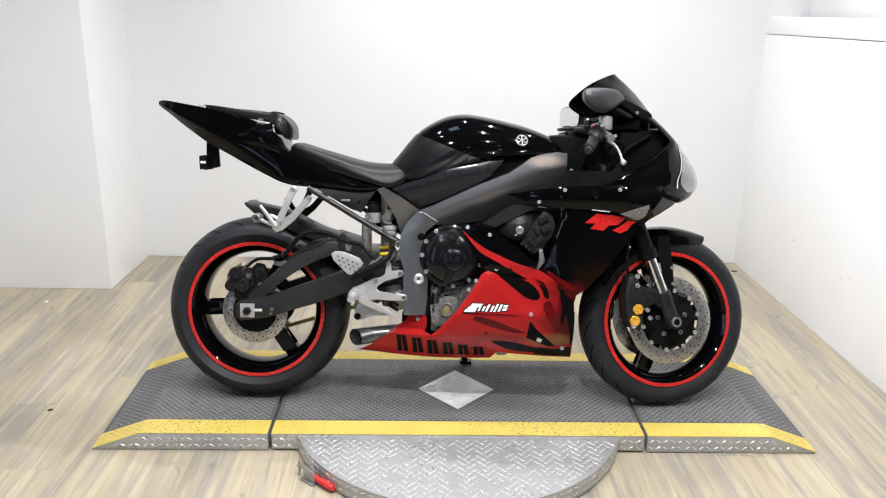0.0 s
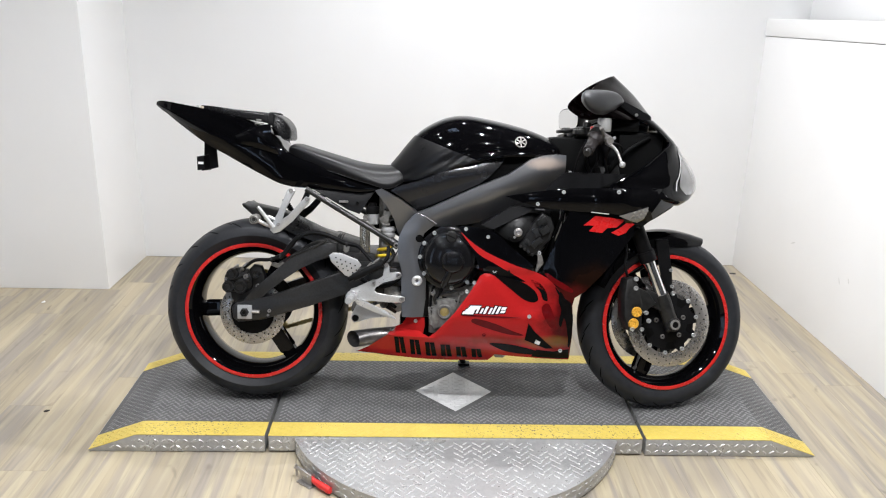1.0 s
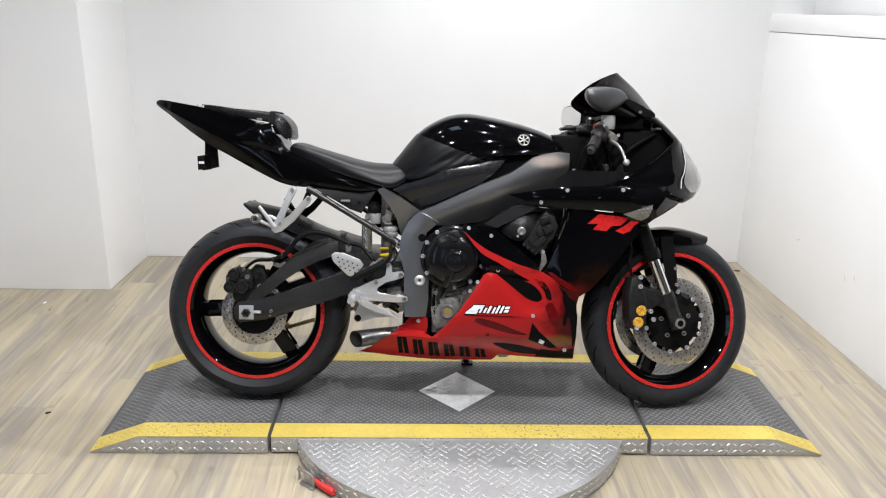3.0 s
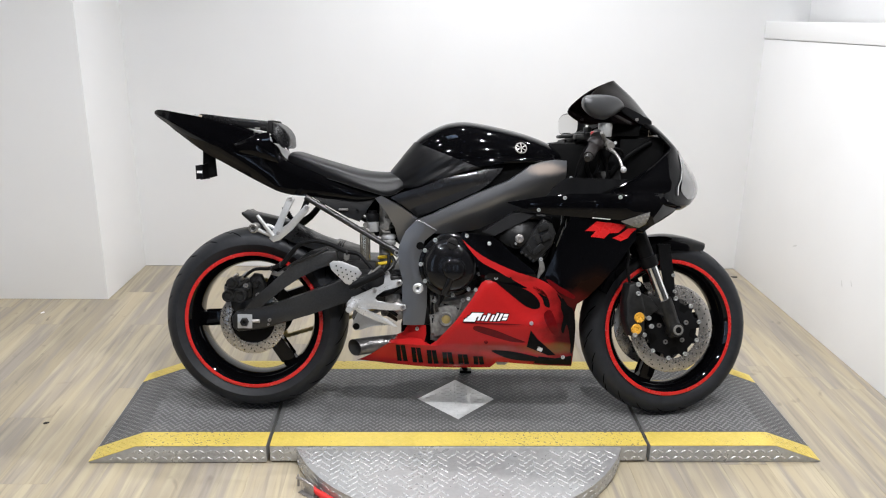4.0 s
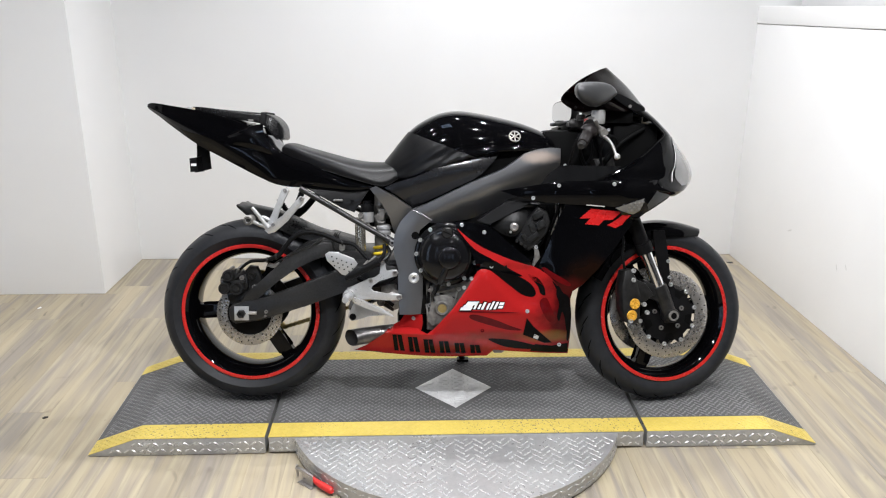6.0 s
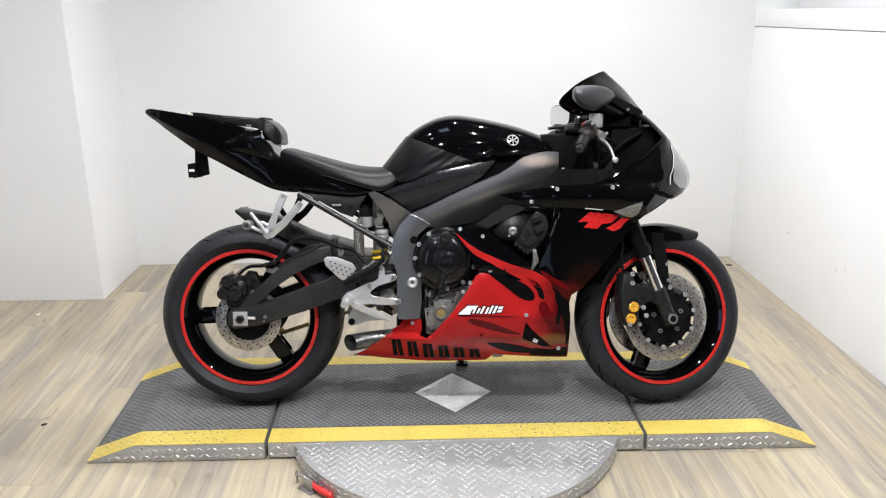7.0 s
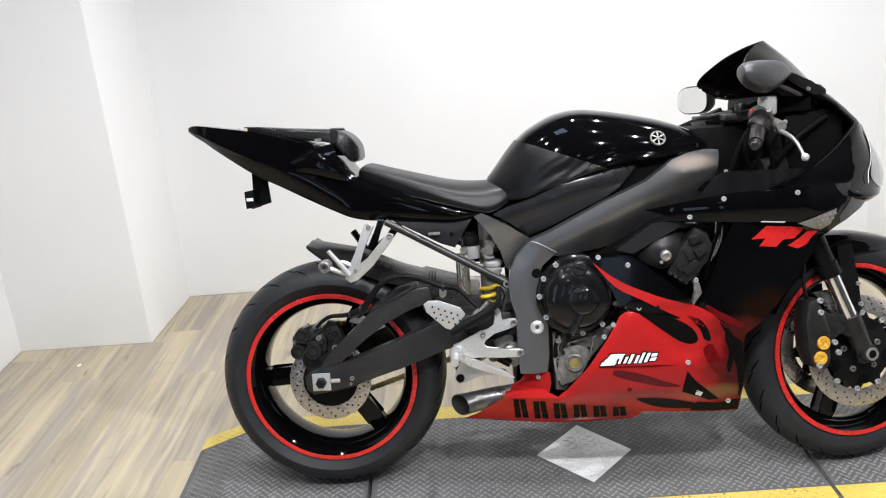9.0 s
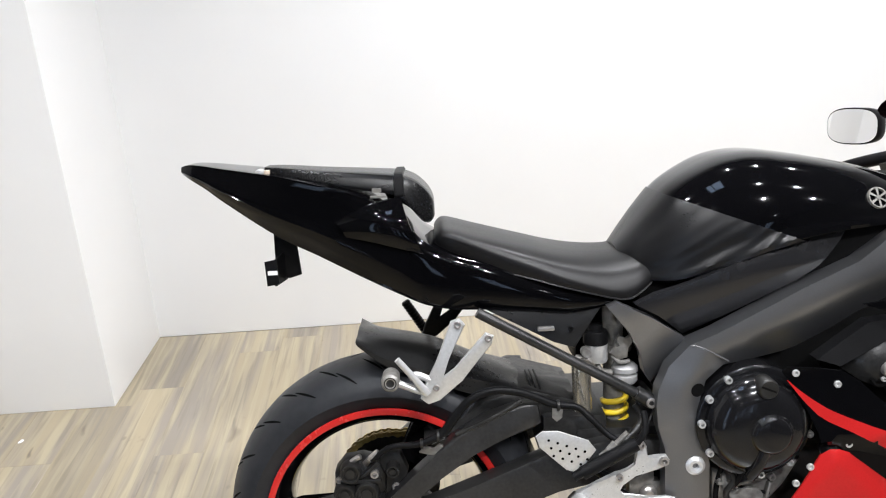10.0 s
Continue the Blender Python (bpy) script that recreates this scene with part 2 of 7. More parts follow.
# near-black for the pipe's separate inner wall
BORE_BLACK = surface("exhaust_bore_black", (0.006, 0.0055, 0.005), (0.012, 0.011, 0.01), rough=0.85)
CHROME = surface("fork_chrome", (0.82, 0.82, 0.82), (0.74, 0.74, 0.74), rough=0.1, metal=1.0, grain=100, patch=8)
GOLD = surface("gold_anodised", (0.85, 0.46, 0.06), (0.72, 0.36, 0.04), rough=0.3, metal=0.4, grain=120)
GOLD_CHAIN = surface("gold_chain", (0.55, 0.42, 0.16), (0.30, 0.23, 0.09), rough=0.38, metal=0.6, grain=300)
SPRING_YELLOW = surface("yellow_spring_enamel", (0.80, 0.58, 0.03), (0.66, 0.46, 0.03), rough=0.35, grain=120)
SEAT_VINYL = surface("black_seat_vinyl", (0.0045, 0.0045, 0.005), (0.0075, 0.0073, 0.0073), rough=0.36, grain=200, patch=7, bump=0.03, bump_scale=600, rough_var=0.05, spec=0.19)
PAD_VINYL = surface("black_pad_vinyl", (0.003, 0.003, 0.0033), (0.005, 0.005, 0.0053), rough=0.26, grain=200, patch=7, rough_var=0.06, spec=0.16)
SATIN_BLACK = surface("satin_black_panel", (0.008, 0.008, 0.009), (0.012, 0.012, 0.013), rough=0.22, grain=30, patch=9, rough_var=0.04, spec=0.4)
HUGGER_BLACK = surface("satin_black_hugger_plastic", (0.007, 0.007, 0.0073), (0.013, 0.013, 0.013), rough=0.33, grain=150, patch=9, bump=0.08, bump_scale=400, spec=0.28)
TANK_BRA = surface("black_tank_leatherette", (0.0035, 0.0035, 0.004), (0.0055, 0.0055, 0.006), rough=0.33, grain=420, patch=9, bump=0.03, bump_scale=500, spec=0.30)
POT_GREY = surface("dull_translucent_plastic", (0.34, 0.34, 0.33), (0.27, 0.27, 0.26), rough=0.4, grain=60, patch=20)
MIRROR_GREY = surface("satin_grey_mirror_shell", (0.055, 0.056, 0.058), (0.066, 0.067, 0.069), rough=0.42, metal=0.55, grain=40, patch=9, rough_var=0.02)
WHITE = surface("white_vinyl_decal", (0.82, 0.82, 0.82), (0.76, 0.76, 0.76), rough=0.35)
DECAL_BLACK = surface("black_vinyl_decal", (0.003, 0.0026, 0.0026), (0.005, 0.0045, 0.0045), rough=0.16, spec=0.03)
DECAL_RED = surface("red_vinyl_decal", (0.50, 0.014, 0.014), (0.40, 0.010, 0.010), rough=0.3)
DARK_RED = surface("dark_red_shade_paint", (0.10, 0.003, 0.004), (0.06, 0.002, 0.003), rough=0.2, grain=60, spec=0.14)
MIRROR_GLASS = surface("mirror_glass", (0.9, 0.9, 0.9), (0.9, 0.9, 0.9), rough=0.03, metal=1.0, rough_var=0.01)
SMOKE = clear("smoked_screen", (0.0025, 0.0012, 0.0012), rough=0.03, ior=1.3, trans=0.55, spec=0.4)
HEADLIGHT = surface("grey_headlight_cover", (0.20, 0.20, 0.198), (0.15, 0.15, 0.149), rough=0.12, grain=30, patch=6, coat=0.4)
PANEL_GREY = surface("satin_charcoal_plastic", (0.006, 0.006, 0.0063), (0.011, 0.011, 0.0113), rough=0.36, grain=180, patch=8, bump=0.05, bump_scale=500, spec=0.35)
BURNT_STEEL = surface("heat_blued_steel", (0.20, 0.19, 0.18), (0.022, 0.0225, 0.027), rough=0.34, metal=0.75, grain=35, patch=16, bump=0.08, bump_scale=160)
SENSOR_GREY = surface("dusty_dark_casting", (0.008, 0.008, 0.008), (0.020, 0.020, 0.020), rough=0.38, metal=0.2, grain=160, patch=20, bump=0.15, bump_scale=300, spec=0.22)
RED_GRIP = surface("red_rubber_grip", (0.62, 0.03, 0.025), (0.5, 0.02, 0.02), rough=0.45, grain=90)
GRIP_TAN = surface("pale_plastic_tag", (0.55, 0.46, 0.36), (0.45, 0.38, 0.30), rough=0.4)
GRIP_BROWN = surface("worn_grip_rubber", (0.013, 0.010, 0.0098), (0.009, 0.0078, 0.0078), rough=0.45, grain=200, bump=0.2, spec=0.25)
BULB = glowing("lamp_lens", (0.93, 0.97, 1.0), 14.0)
DAYLIGHT = glowing("daylight_outside", (0.58, 0.74, 1.0), 3.2)
SKYLIGHT = glowing("open_sky", (0.58, 0.74, 1.0), 9.0)
PANE = clear("window_pane", (0.95, 0.97, 1.0), 0.0, 1.45)
INNER = surface("black_inner_plastic", (0.002, 0.002, 0.002), (0.0035, 0.0035, 0.0035), rough=0.55, grain=80, spec=0.05)


# ---- mesh helpers ----
def part(name, bm, material, parent=None, label="", smooth=40):
    """Link a bmesh as one mesh object under a thing or part."""
    bmesh.ops.recalc_face_normals(bm, faces=bm.faces[:])
    me = bpy.data.meshes.new(name)
    lim = math.cos(radians(smooth))
    for e in bm.edges:
        if len(e.link_faces) == 2 and e.link_faces[0].normal.dot(e.link_faces[1].normal) < lim:
            e.smooth = False
    for f in bm.faces:
        f.smooth = True
    bm.to_mesh(me)
    bm.free()
    me.materials.append(material)
    ob = new(name, me)
    if parent is not None:
        ob.parent = parent
    if label:
        tagged(ob, label)
    return ob


def parts(name, bm, material, parent=None, label="", smooth=40):
    """Link each loose piece of a bmesh as a part of its own."""
    todo, made = set(bm.verts), []
    while todo:
        seed = todo.pop()
        group, edge = {seed}, [seed]
        while edge:
            for e in edge.pop().link_edges:
                for v in e.verts:
                    if v not in group:
                        group.add(v)
                        edge.append(v)
        todo -= group
        one, at_new = bmesh.new(), {}
        for v in sorted(group, key=lambda q: q.index):
            at_new[v] = one.verts.new(v.co)
        for f in sorted({f for v in group for f in v.link_faces}, key=lambda q: q.index):
            one.faces.new([at_new[v] for v in f.verts])
        made.append((tuple(seed.co), one))
    bm.free()
    return [part(name, one, material, parent, label, smooth) for _, one in sorted(made, key=lambda q: q[0])]


def thing(name, m, label, category, group="", kind=""):
    ob = new(name)
    ob.empty_display_size = 0.1
    ob.matrix_world = m
    return tagged(ob, label, category, group, kind)


def catmull(pts, per=6, closed=False):
    """Smooth curve through points."""
    p = [Vector(q) for q in pts]
    k = len(p)
    out = []
    for i in range(k if closed else k - 1):
        a, b, c, d = (p[(i - 1) % k], p[i], p[(i + 1) % k], p[(i + 2) % k]) if closed else (p[max(i - 1, 0)], p[i], p[i + 1], p[min(i + 2, k - 1)])
        for j in range(per):
            t = j / per
            out.append(0.5 * (2 * b + (c - a) * t + (2 * a - 5 * b + 4 * c - d) * t * t + (3 * b - a - 3 * c + d) * t ** 3))
    if not closed:
        out.append(p[-1])
    return out


def at(table, x):
    """Straight interpolation in rows of (x, value)."""
    if x <= table[0][0]:
        return table[0][1]
    for (a, u), (b, v) in zip(table, table[1:]):
        if x <= b:
            return u + (v - u) * (x - a) / (b - a)
    return table[-1][1]


def rings(bm, loops, closed=True, caps=True):
    """Skin a row of equal loops of points."""
    vs = [[bm.verts.new(p) for p in loop] for loop in loops]
    k = len(vs[0])
    for a, b in zip(vs, vs[1:]):
        for i in range(k if closed else k - 1):
            bm.faces.new((a[i], a[(i + 1) % k], b[(i + 1) % k], b[i]))
    if caps and closed:
        bm.faces.new(vs[0])
        bm.faces.new(vs[-1])
    return bm


def box(bm, x0, x1, y0, y1, z0, z1, bevel=0.0):
    r = bmesh.ops.create_cube(bm, size=1.0)["verts"]
    for v in r:
        v.co = Vector((x0 + (v.co.x + 0.5) * (x1 - x0), y0 + (v.co.y + 0.5) * (y1 - y0), z0 + (v.co.z + 0.5) * (z1 - z0)))
    if bevel:
        es = list({e for v in r for e in v.link_edges})
        bmesh.ops.bevel(bm, geom=es, offset=bevel, segments=2, affect="EDGES", profile=0.6)
    return bm


def tube(bm, pts, r, seg=10, per=6, smooth=True):
    """A round bar swept along points; r may be a list, one a point."""
    path = catmull(pts, per) if smooth and len(pts) > 2 else [Vector(p) for p in pts]
    k = len(path)
    radius = lambda i: r if isinstance(r, (int, float)) else at([(j / (len(r) - 1), v) for j, v in enumerate(r)], i / (k - 1))
    up = Vector((0, 0, 1)) if abs((path[1] - path[0]).normalized().z) < 0.9 else Vector((1, 0, 0))
    loops = []
    for i in range(k):
        d = (path[min(i + 1, k - 1)] - path[max(i - 1, 0)]).normalized()
        s = d.cross(up).normalized()
        u = s.cross(d)
        loops.append([path[i] + radius(i) * (math.cos(a) * s + math.sin(a) * u) for a in (2 * math.pi * j / seg for j in range(seg))])
        up = u
    return rings(bm, loops)


def lathe(bm, profile, centre, axis="y", seg=48, ring=False):
    """Turn (radius, along) rows about an axis through centre. ring: the profile is a closed loop."""
    c = Vector(centre)
    loops = []
    for j in range(seg):
        a = 2 * math.pi * j / seg
        ca, sa = math.cos(a), math.sin(a)
        loops.append([c + (Vector((r * ca, h, r * sa)) if axis == "y" else Vector((h, r * ca, r * sa)) if axis == "x" else Vector((r * ca, r * sa, h))) for r, h in profile])
    vs = [[bm.verts.new(p) for p in loop] for loop in loops]
    k = len(profile)
    for j in range(seg):
        a, b = vs[j], vs[(j + 1) % seg]
        for i in range(k if ring else k - 1):
            bm.faces.new((a[i], b[i], b[(i + 1) % k], a[(i + 1) % k]))
    bmesh.ops.remove_doubles(bm, verts=[v for l in vs for v in l], dist=1e-6)
    return bm


def slab(bm, outline, y0, y1, bevel=0.0, smooth=0):
    """A plate: an (x, z) outline between two y planes, its edges rounded."""
    pts = [(p.x, p.y) for p in catmull([(x, z, 0) for x, z in outline], smooth, True)] if smooth else outline
    lo = [bm.verts.new((x, y0, z)) for x, z in pts]
    hi = [bm.verts.new((x, y1, z)) for x, z in pts]
    f0, f1 = bm.faces.new(lo), bm.faces.new(hi)
    k = len(pts)
    for i in range(k):
        bm.faces.new((lo[i], lo[(i + 1) % k], hi[(i + 1) % k], hi[i]))
    if bevel:
        es = [e for f in (f0, f1) for e in f.edges]
        bmesh.ops.bevel(bm, geom=es, offset=bevel, segments=2, affect="EDGES", profile=0.5)
    return bm


def skin(bm, outline, yfun, thick=0.003, cell=0.02, smooth=0):
    """A thin shell over an (x, z) outline, bent to y = yfun(x, z)."""
    pts = [(p.x, p.y) for p in catmull([(x, z, 0) for x, z in outline], smooth, True)] if smooth else outline
    face = bm.faces.new([bm.verts.new((x, 0, z)) for x, z in pts])
    made = [face]
    xs, zs = [p[0] for p in pts], [p[1] for p in pts]
    for lo, hi, no in ((min(xs), max(xs), (1, 0, 0)), (min(zs), max(zs), (0, 0, 1))):
        c = math.floor(lo / cell) * cell + cell
        while c < hi:
            geom = list({g for f in bm.faces for g in (f, *f.edges, *f.verts)})
            bmesh.ops.bisect_plane(bm, geom=geom, plane_co=Vector(no) * c, plane_no=no, dist=1e-6)
            c += cell
    bmesh.ops.triangulate(bm, faces=[f for f in bm.faces if len(f.verts) > 4])
    for v in bm.verts:
        v.co.y = yfun(v.co.x, v.co.z)
    bmesh.ops.recalc_face_normals(bm, faces=bm.faces[:])
    if thick:
        front = bm.faces[:]
        back = bmesh.ops.duplicate(bm, geom=front)
        vmap = back["vert_map"]
        rim = [e for e in {e for f in front for e in f.edges} if len(e.link_faces) == 1]
        for f in front:
            for v in f.verts:
                vmap[v].co = Vector((v.co.x, v.co.y + thick, v.co.z))
        for e in rim:
            a, b = e.verts
            bm.faces.new((a, b, vmap[b], vmap[a]))
    return bm


def patch(bm, rails, nu=6, nv=6, thick=0.003, toward=(0, 1, 0)):
    """A smooth shell through rails of points (each rail the same number of points)."""
    cols = [catmull(r, nu) for r in rails]
    k = len(cols[0])
    grid = [catmull([c[i] for c in cols], nv) for i in range(k)]
    vs = [[bm.verts.new(p) for p in row] for row in grid]
    for a, b in zip(vs, vs[1:]):
        for i in range(len(a) - 1):
            bm.faces.new((a[i], b[i], b[i + 1], a[i + 1]))
    if thick:
        bmesh.ops.recalc_face_normals(bm, faces=bm.faces[:])
        t = Vector(toward) * thick
        back = [[bm.verts.new(v.co + t) for v in row] for row in vs]
        for a, b in zip(back, back[1:]):
            for i in range(len(a) - 1):
                bm.faces.new((a[i], a[i + 1], b[i + 1], b[i]))
        m, w = len(vs), len(vs[0])
        loop = [(0, i) for i in range(w)] + [(j, w - 1) for j in range(1, m)] + [(m - 1, i) for i in range(w - 2, -1, -1)] + [(j, 0) for j in range(m - 2, 0, -1)]
        for (a, b), (c, d) in zip(loop, loop[1:] + loop[:1]):
            bm.faces.new((vs[a][b], vs[c][d], back[c][d], back[a][b]))
    return bm


def mirrored(bm):
    """Add the other side, across y = 0."""
    geo = bmesh.ops.duplicate(bm, geom=bm.verts[:] + bm.edges[:] + bm.faces[:])["geom"]
    for v in geo:
        if isinstance(v, bmesh.types.BMVert):
            v.co.y = -v.co.y
    return bm


def flipped(bm):
    for v in bm.verts:
        v.co.y = -v.co.y
    return bm


def pair(name, make, material, parent, label="", smooth=40):
    """One part on each side of the machine: the near one as made, the far one turned over."""
    near = part(name, make(), material, parent, label, smooth)
    part(name, flipped(make()), material, parent, label, smooth)
    return near


def bolt(bm, x, y, z, r=0.006, h=0.006, side=-1):
    """A socket-head bolt that points to the side."""
    lathe(bm, [(0, 0), (r * 0.45, 0), (r * 0.5, side * h * 0.5), (r * 0.55, side * h), (r * 0.9, side * h), (r, side * h * 0.8), (r, -side * h * 0.3)], (x, y, z), seg=12)
    return bm


# ---- room ----
def wall(name, x0, x1, y0, y1, z0, z1, label, bevel=0.004, mat=WALL):
    ob = part(name, box(bmesh.new(), x0, x1, y0, y1, z0, z1, bevel), mat)
    return tagged(ob, label, "wall", kind="structure")


BACK, RIGHT, LEFT, FRONT = 1.635, 1.655, -2.185, -7.2
BAY = -0.35  # the white bay ends here; the workshop beyond is painted dark
PIL_X, PIL_Y = -1.630, 1.142
wall("wall_north", LEFT - 0.12, RIGHT + 0.3, BACK, BACK + 0.12, 0.0, CEILING, "plain white painted back wall behind the motorcycle")
pillar = wall("wall_pillar", LEFT - 0.12, PIL_X, PIL_Y, BACK + 0.02, 0.0, CEILING, "white boxed-out wall projection beside the back wall")
for v in pillar.data.vertices:
    if v.co.x > -1.9:
        v.co.x += 0.045 * (v.co.y - PIL_Y)
# a tall daylight window in the dark west wall, with the wall built round its opening
WY0, WY1, WZ0, WZ1 = -3.15, -2.25, 0.2, 2.15
for nm, y0, y1, z0, z1 in (("wall_west_dark_a", FRONT, WY0, 0.0, CEILING), ("wall_west_dark_b", WY1, BAY - 0.003, 0.0, CEILING), ("wall_west_dark_c", WY0 + 0.001, WY1 - 0.001, 0.0, WZ0), ("wall_west_dark_d", WY0 + 0.001, WY1 - 0.001, WZ1, CEILING)):
    wall(nm, LEFT - 0.12, LEFT, y0, y1, z0, z1, "charcoal painted workshop wall", 0.0, DARK_PAINT)
win = thing("window_1", pose(LEFT - 0.06, (WY0 + WY1) / 2, (WZ0 + WZ1) / 2), "tall white framed workshop window with daylight outside", "window", kind="structure")
for sy, sz, wy, wz in ((0, 0.948, 0.45, 0.025), (0, -0.948, 0.45, 0.025), (0.423, 0, 0.025, 0.920), (-0.423, 0, 0.025, 0.920), (0, 0.2, 0.395, 0.02)):
    part("window_frame", box(bmesh.new(), -0.03, 0.03, sy - wy + 0.002, sy + wy - 0.002, sz - wz, sz + wz, 0.004), WHITE, win)
pane = part("pane", box(bmesh.new(), -0.004, 0.004, -0.395, 0.395, -0.92, 0.92), PANE, win, "clear glass pane")
pane.visible_shadow = False
back = part("backdrop", box(bmesh.new(), LEFT - 1.0, LEFT - 0.98, WY0 - 1.2, WY1 + 1.2, -0.2, 3.4), DAYLIGHT)
tagged(back, "pale blue daylight outside the window", "backdrop", kind="structure")
wall("wall_east_dark", RIGHT + 0.02, RIGHT + 0.3, FRONT, BAY - 0.003, 0.0, CEILING, "charcoal painted workshop wall", mat=DARK_PAINT)
wall("wall_west", LEFT - 0.12, LEFT, BAY, PIL_Y + 0.02, 0.0, CEILING, "plain white painted side wall")
# the far workshop wall behind the camera has three tall windows
SW, SZ0, SZ1 = (-1.55, -0.30, 0.95), 0.9, 2.35
edges = [LEFT - 0.12] + [c + k * 0.2 for c in SW for k in (-1, 1)] + [RIGHT + 0.3]
for k in range(0, 8, 2):
    wall("wall_south_" + "abcd"[k // 2], edges[k], edges[k + 1], FRONT - 0.12, FRONT - 0.003, 0.0, CEILING, "charcoal painted wall between tall windows", 0.0, DARK_PAINT)
for k, c in enumerate(SW):
    for nm, z0, z1 in (("low", 0.0, SZ0), ("high", SZ1, CEILING)):
        wall("wall_south_%s_%s" % (nm, "abc"[k]), c - 0.199, c + 0.199, FRONT - 0.12, FRONT - 0.003, z0, z1, "charcoal painted wall round a tall window", 0.0, DARK_PAINT)
    win = thing("window_%d" % (k + 2), pose(c, FRONT - 0.06, (SZ0 + SZ1) / 2), "tall white framed workshop window with daylight outside", "window", kind="structure")
    for sx, sz, wx, wz in ((0, 0.70, 0.197, 0.023), (0, -0.70, 0.197, 0.023), (0.175, 0, 0.022, 0.675), (-0.175, 0, 0.022, 0.675), (0, 0.1, 0.152, 0.015)):
        part("window_frame", box(bmesh.new(), sx - wx, sx + wx, -0.03, 0.03, sz - wz, sz + wz, 0.004), WHITE, win)
    part("pane", box(bmesh.new(), -0.15, 0.15, -0.004, 0.004, -0.67, 0.67), PANE, win, "clear glass pane").visible_shadow = False
tagged(part("backdrop", box(bmesh.new(), LEFT - 0.5, RIGHT + 0.8, FRONT - 1.02, FRONT - 1.0, 0.3, 3.2), DAYLIGHT), "pale blue daylight outside the tall windows", "backdrop", kind="structure")
# the east wall is thicker below a capped ledge
def sloped(ob):
    """The low wall and its ledge stand a little askew and rise gently towards the front."""
    for v in ob.data.vertices:
        v.co.x += 0.031 * (BACK - v.co.y) - 0.052
        if v.co.z > 1.0:
            v.co.z += 0.040 * (BACK - v.co.y)


low_east = wall("wall_east", RIGHT, RIGHT + 0.157, BAY, BACK + 0.02, 0.0, 1.232, "white lower wall with scuffs below a ledge")
sloped(low_east)
# rubbed marks on the low wall: y, z, length, slope
for sy, sz, ln, sl in ((1.016, 0.335, 0.05, -0.45), (0.520, 0.332, 0.03, 1.4), (0.587, 0.308, 0.035, 1.7)):
    d = Vector((0, math.cos(math.atan(sl)), math.sin(math.atan(sl)))) * ln
    n = Vector((0, -d.z, d.y)).normalized() * 0.004
    c = Vector((RIGHT - 0.0528 + 0.031 * (BACK - sy), sy, sz))
    bm = bmesh.new()
    bm.faces.new([bm.verts.new(q) for q in (c - d / 2, c - d / 5 + n, c + d / 4 + n * 0.8, c + d / 2, c + d / 4 - n * 0.6, c - d / 5 - n)])
    part("scuff_mark", bm, SCUFF, low_east)
wall("wall_east_upper", RIGHT + 0.16, RIGHT + 0.3, BAY, BACK + 0.02, 1.1, CEILING, "plain pale upper wall set back above the ledge")
bm = box(bmesh.new(), RIGHT - 0.004, RIGHT + 0.155, BAY, BACK + 0.02, 1.234, 1.318, 0.006)
ledge = part("trim", bm, WALL)
sloped(ledge)
tagged(ledge, "white painted ledge cap on the low wall", "trim", kind="structure")
# a small rooflight goes through the ceiling
RX0, RX1, RY0, RY1 = -0.93, -0.53, -0.34, 0.20
bm = bmesh.new()
for x0, x1, y0, y1 in ((LEFT - 0.12, RX0, FRONT - 0.12, BACK + 0.12), (RX1, RIGHT + 0.3, FRONT - 0.12, BACK + 0.12), (RX0, RX1, FRONT - 0.12, RY0), (RX0, RX1, RY1, BACK + 0.12)):
    box(bm, x0, x1, y0, y1, CEILING + 0.003, CEILING + 0.12)
ceil = part("ceiling", bm, DARK_PAINT)
roof = thing("window_5", pose((RX0 + RX1) / 2, (RY0 + RY1) / 2, CEILING + 0.09), "small white framed rooflight with daylight above", "window", kind="structure")
for sx, sy, wx, wy in ((0, 0.255, 0.198, 0.013), (0, -0.255, 0.198, 0.013), (0.185, 0, 0.013, 0.24), (-0.185, 0, 0.013, 0.24), (-0.06, 0, 0.009, 0.24)):
    part("window_frame", box(bmesh.new(), sx - wx, sx + wx, sy - wy, sy + wy, -0.02, 0.02, 0.003), WHITE, roof)
part("pane", box(bmesh.new(), -0.172, 0.172, -0.242, 0.242, -0.003, 0.003), PANE, roof, "clear glass pane").visible_shadow = False
tagged(part("backdrop", box(bmesh.new(), RX0 - 0.5, RX1 + 0.5, RY0 - 0.5, RY1 + 0.5, CEILING + 0.5, CEILING + 0.52), SKYLIGHT), "pale blue daylight above the rooflight", "backdrop", kind="structure")
tagged(ceil, "dark painted ceiling", "ceiling", kind="structure")


def downlight(x, y, watts):
    lamp = thing("ceiling_downlight", pose(x, y, CEILING), "small round white recessed ceiling downlight, switched on", "ceiling lamp", "ceiling downlights")
    part("trim_ring", lathe(bmesh.new(), [(0.024, 0.0), (0.055, -0.004), (0.08, -0.008), (0.085, -0.002), (0.085, 0.002)], (0, 0, 0), "z", 32), WALL, lamp)
    part("lens", lathe(bmesh.new(), [(0.0, -0.003), (0.015, -0.003), (0.024, 0.0)], (0, 0, 0), "z", 32), BULB, lamp, "glowing lens")
    data = bpy.data.lights.new("downlight", "SPOT")
    data.energy, data.color, data.spot_size, data.spot_blend, data.shadow_soft_size = watts, (0.94, 0.945, 0.975), radians(150), 0.9, 0.024
    src = new("downlight_source", data)
    src.parent = lamp
    src.matrix_local = pose(0, 0, -0.02)
    return lamp


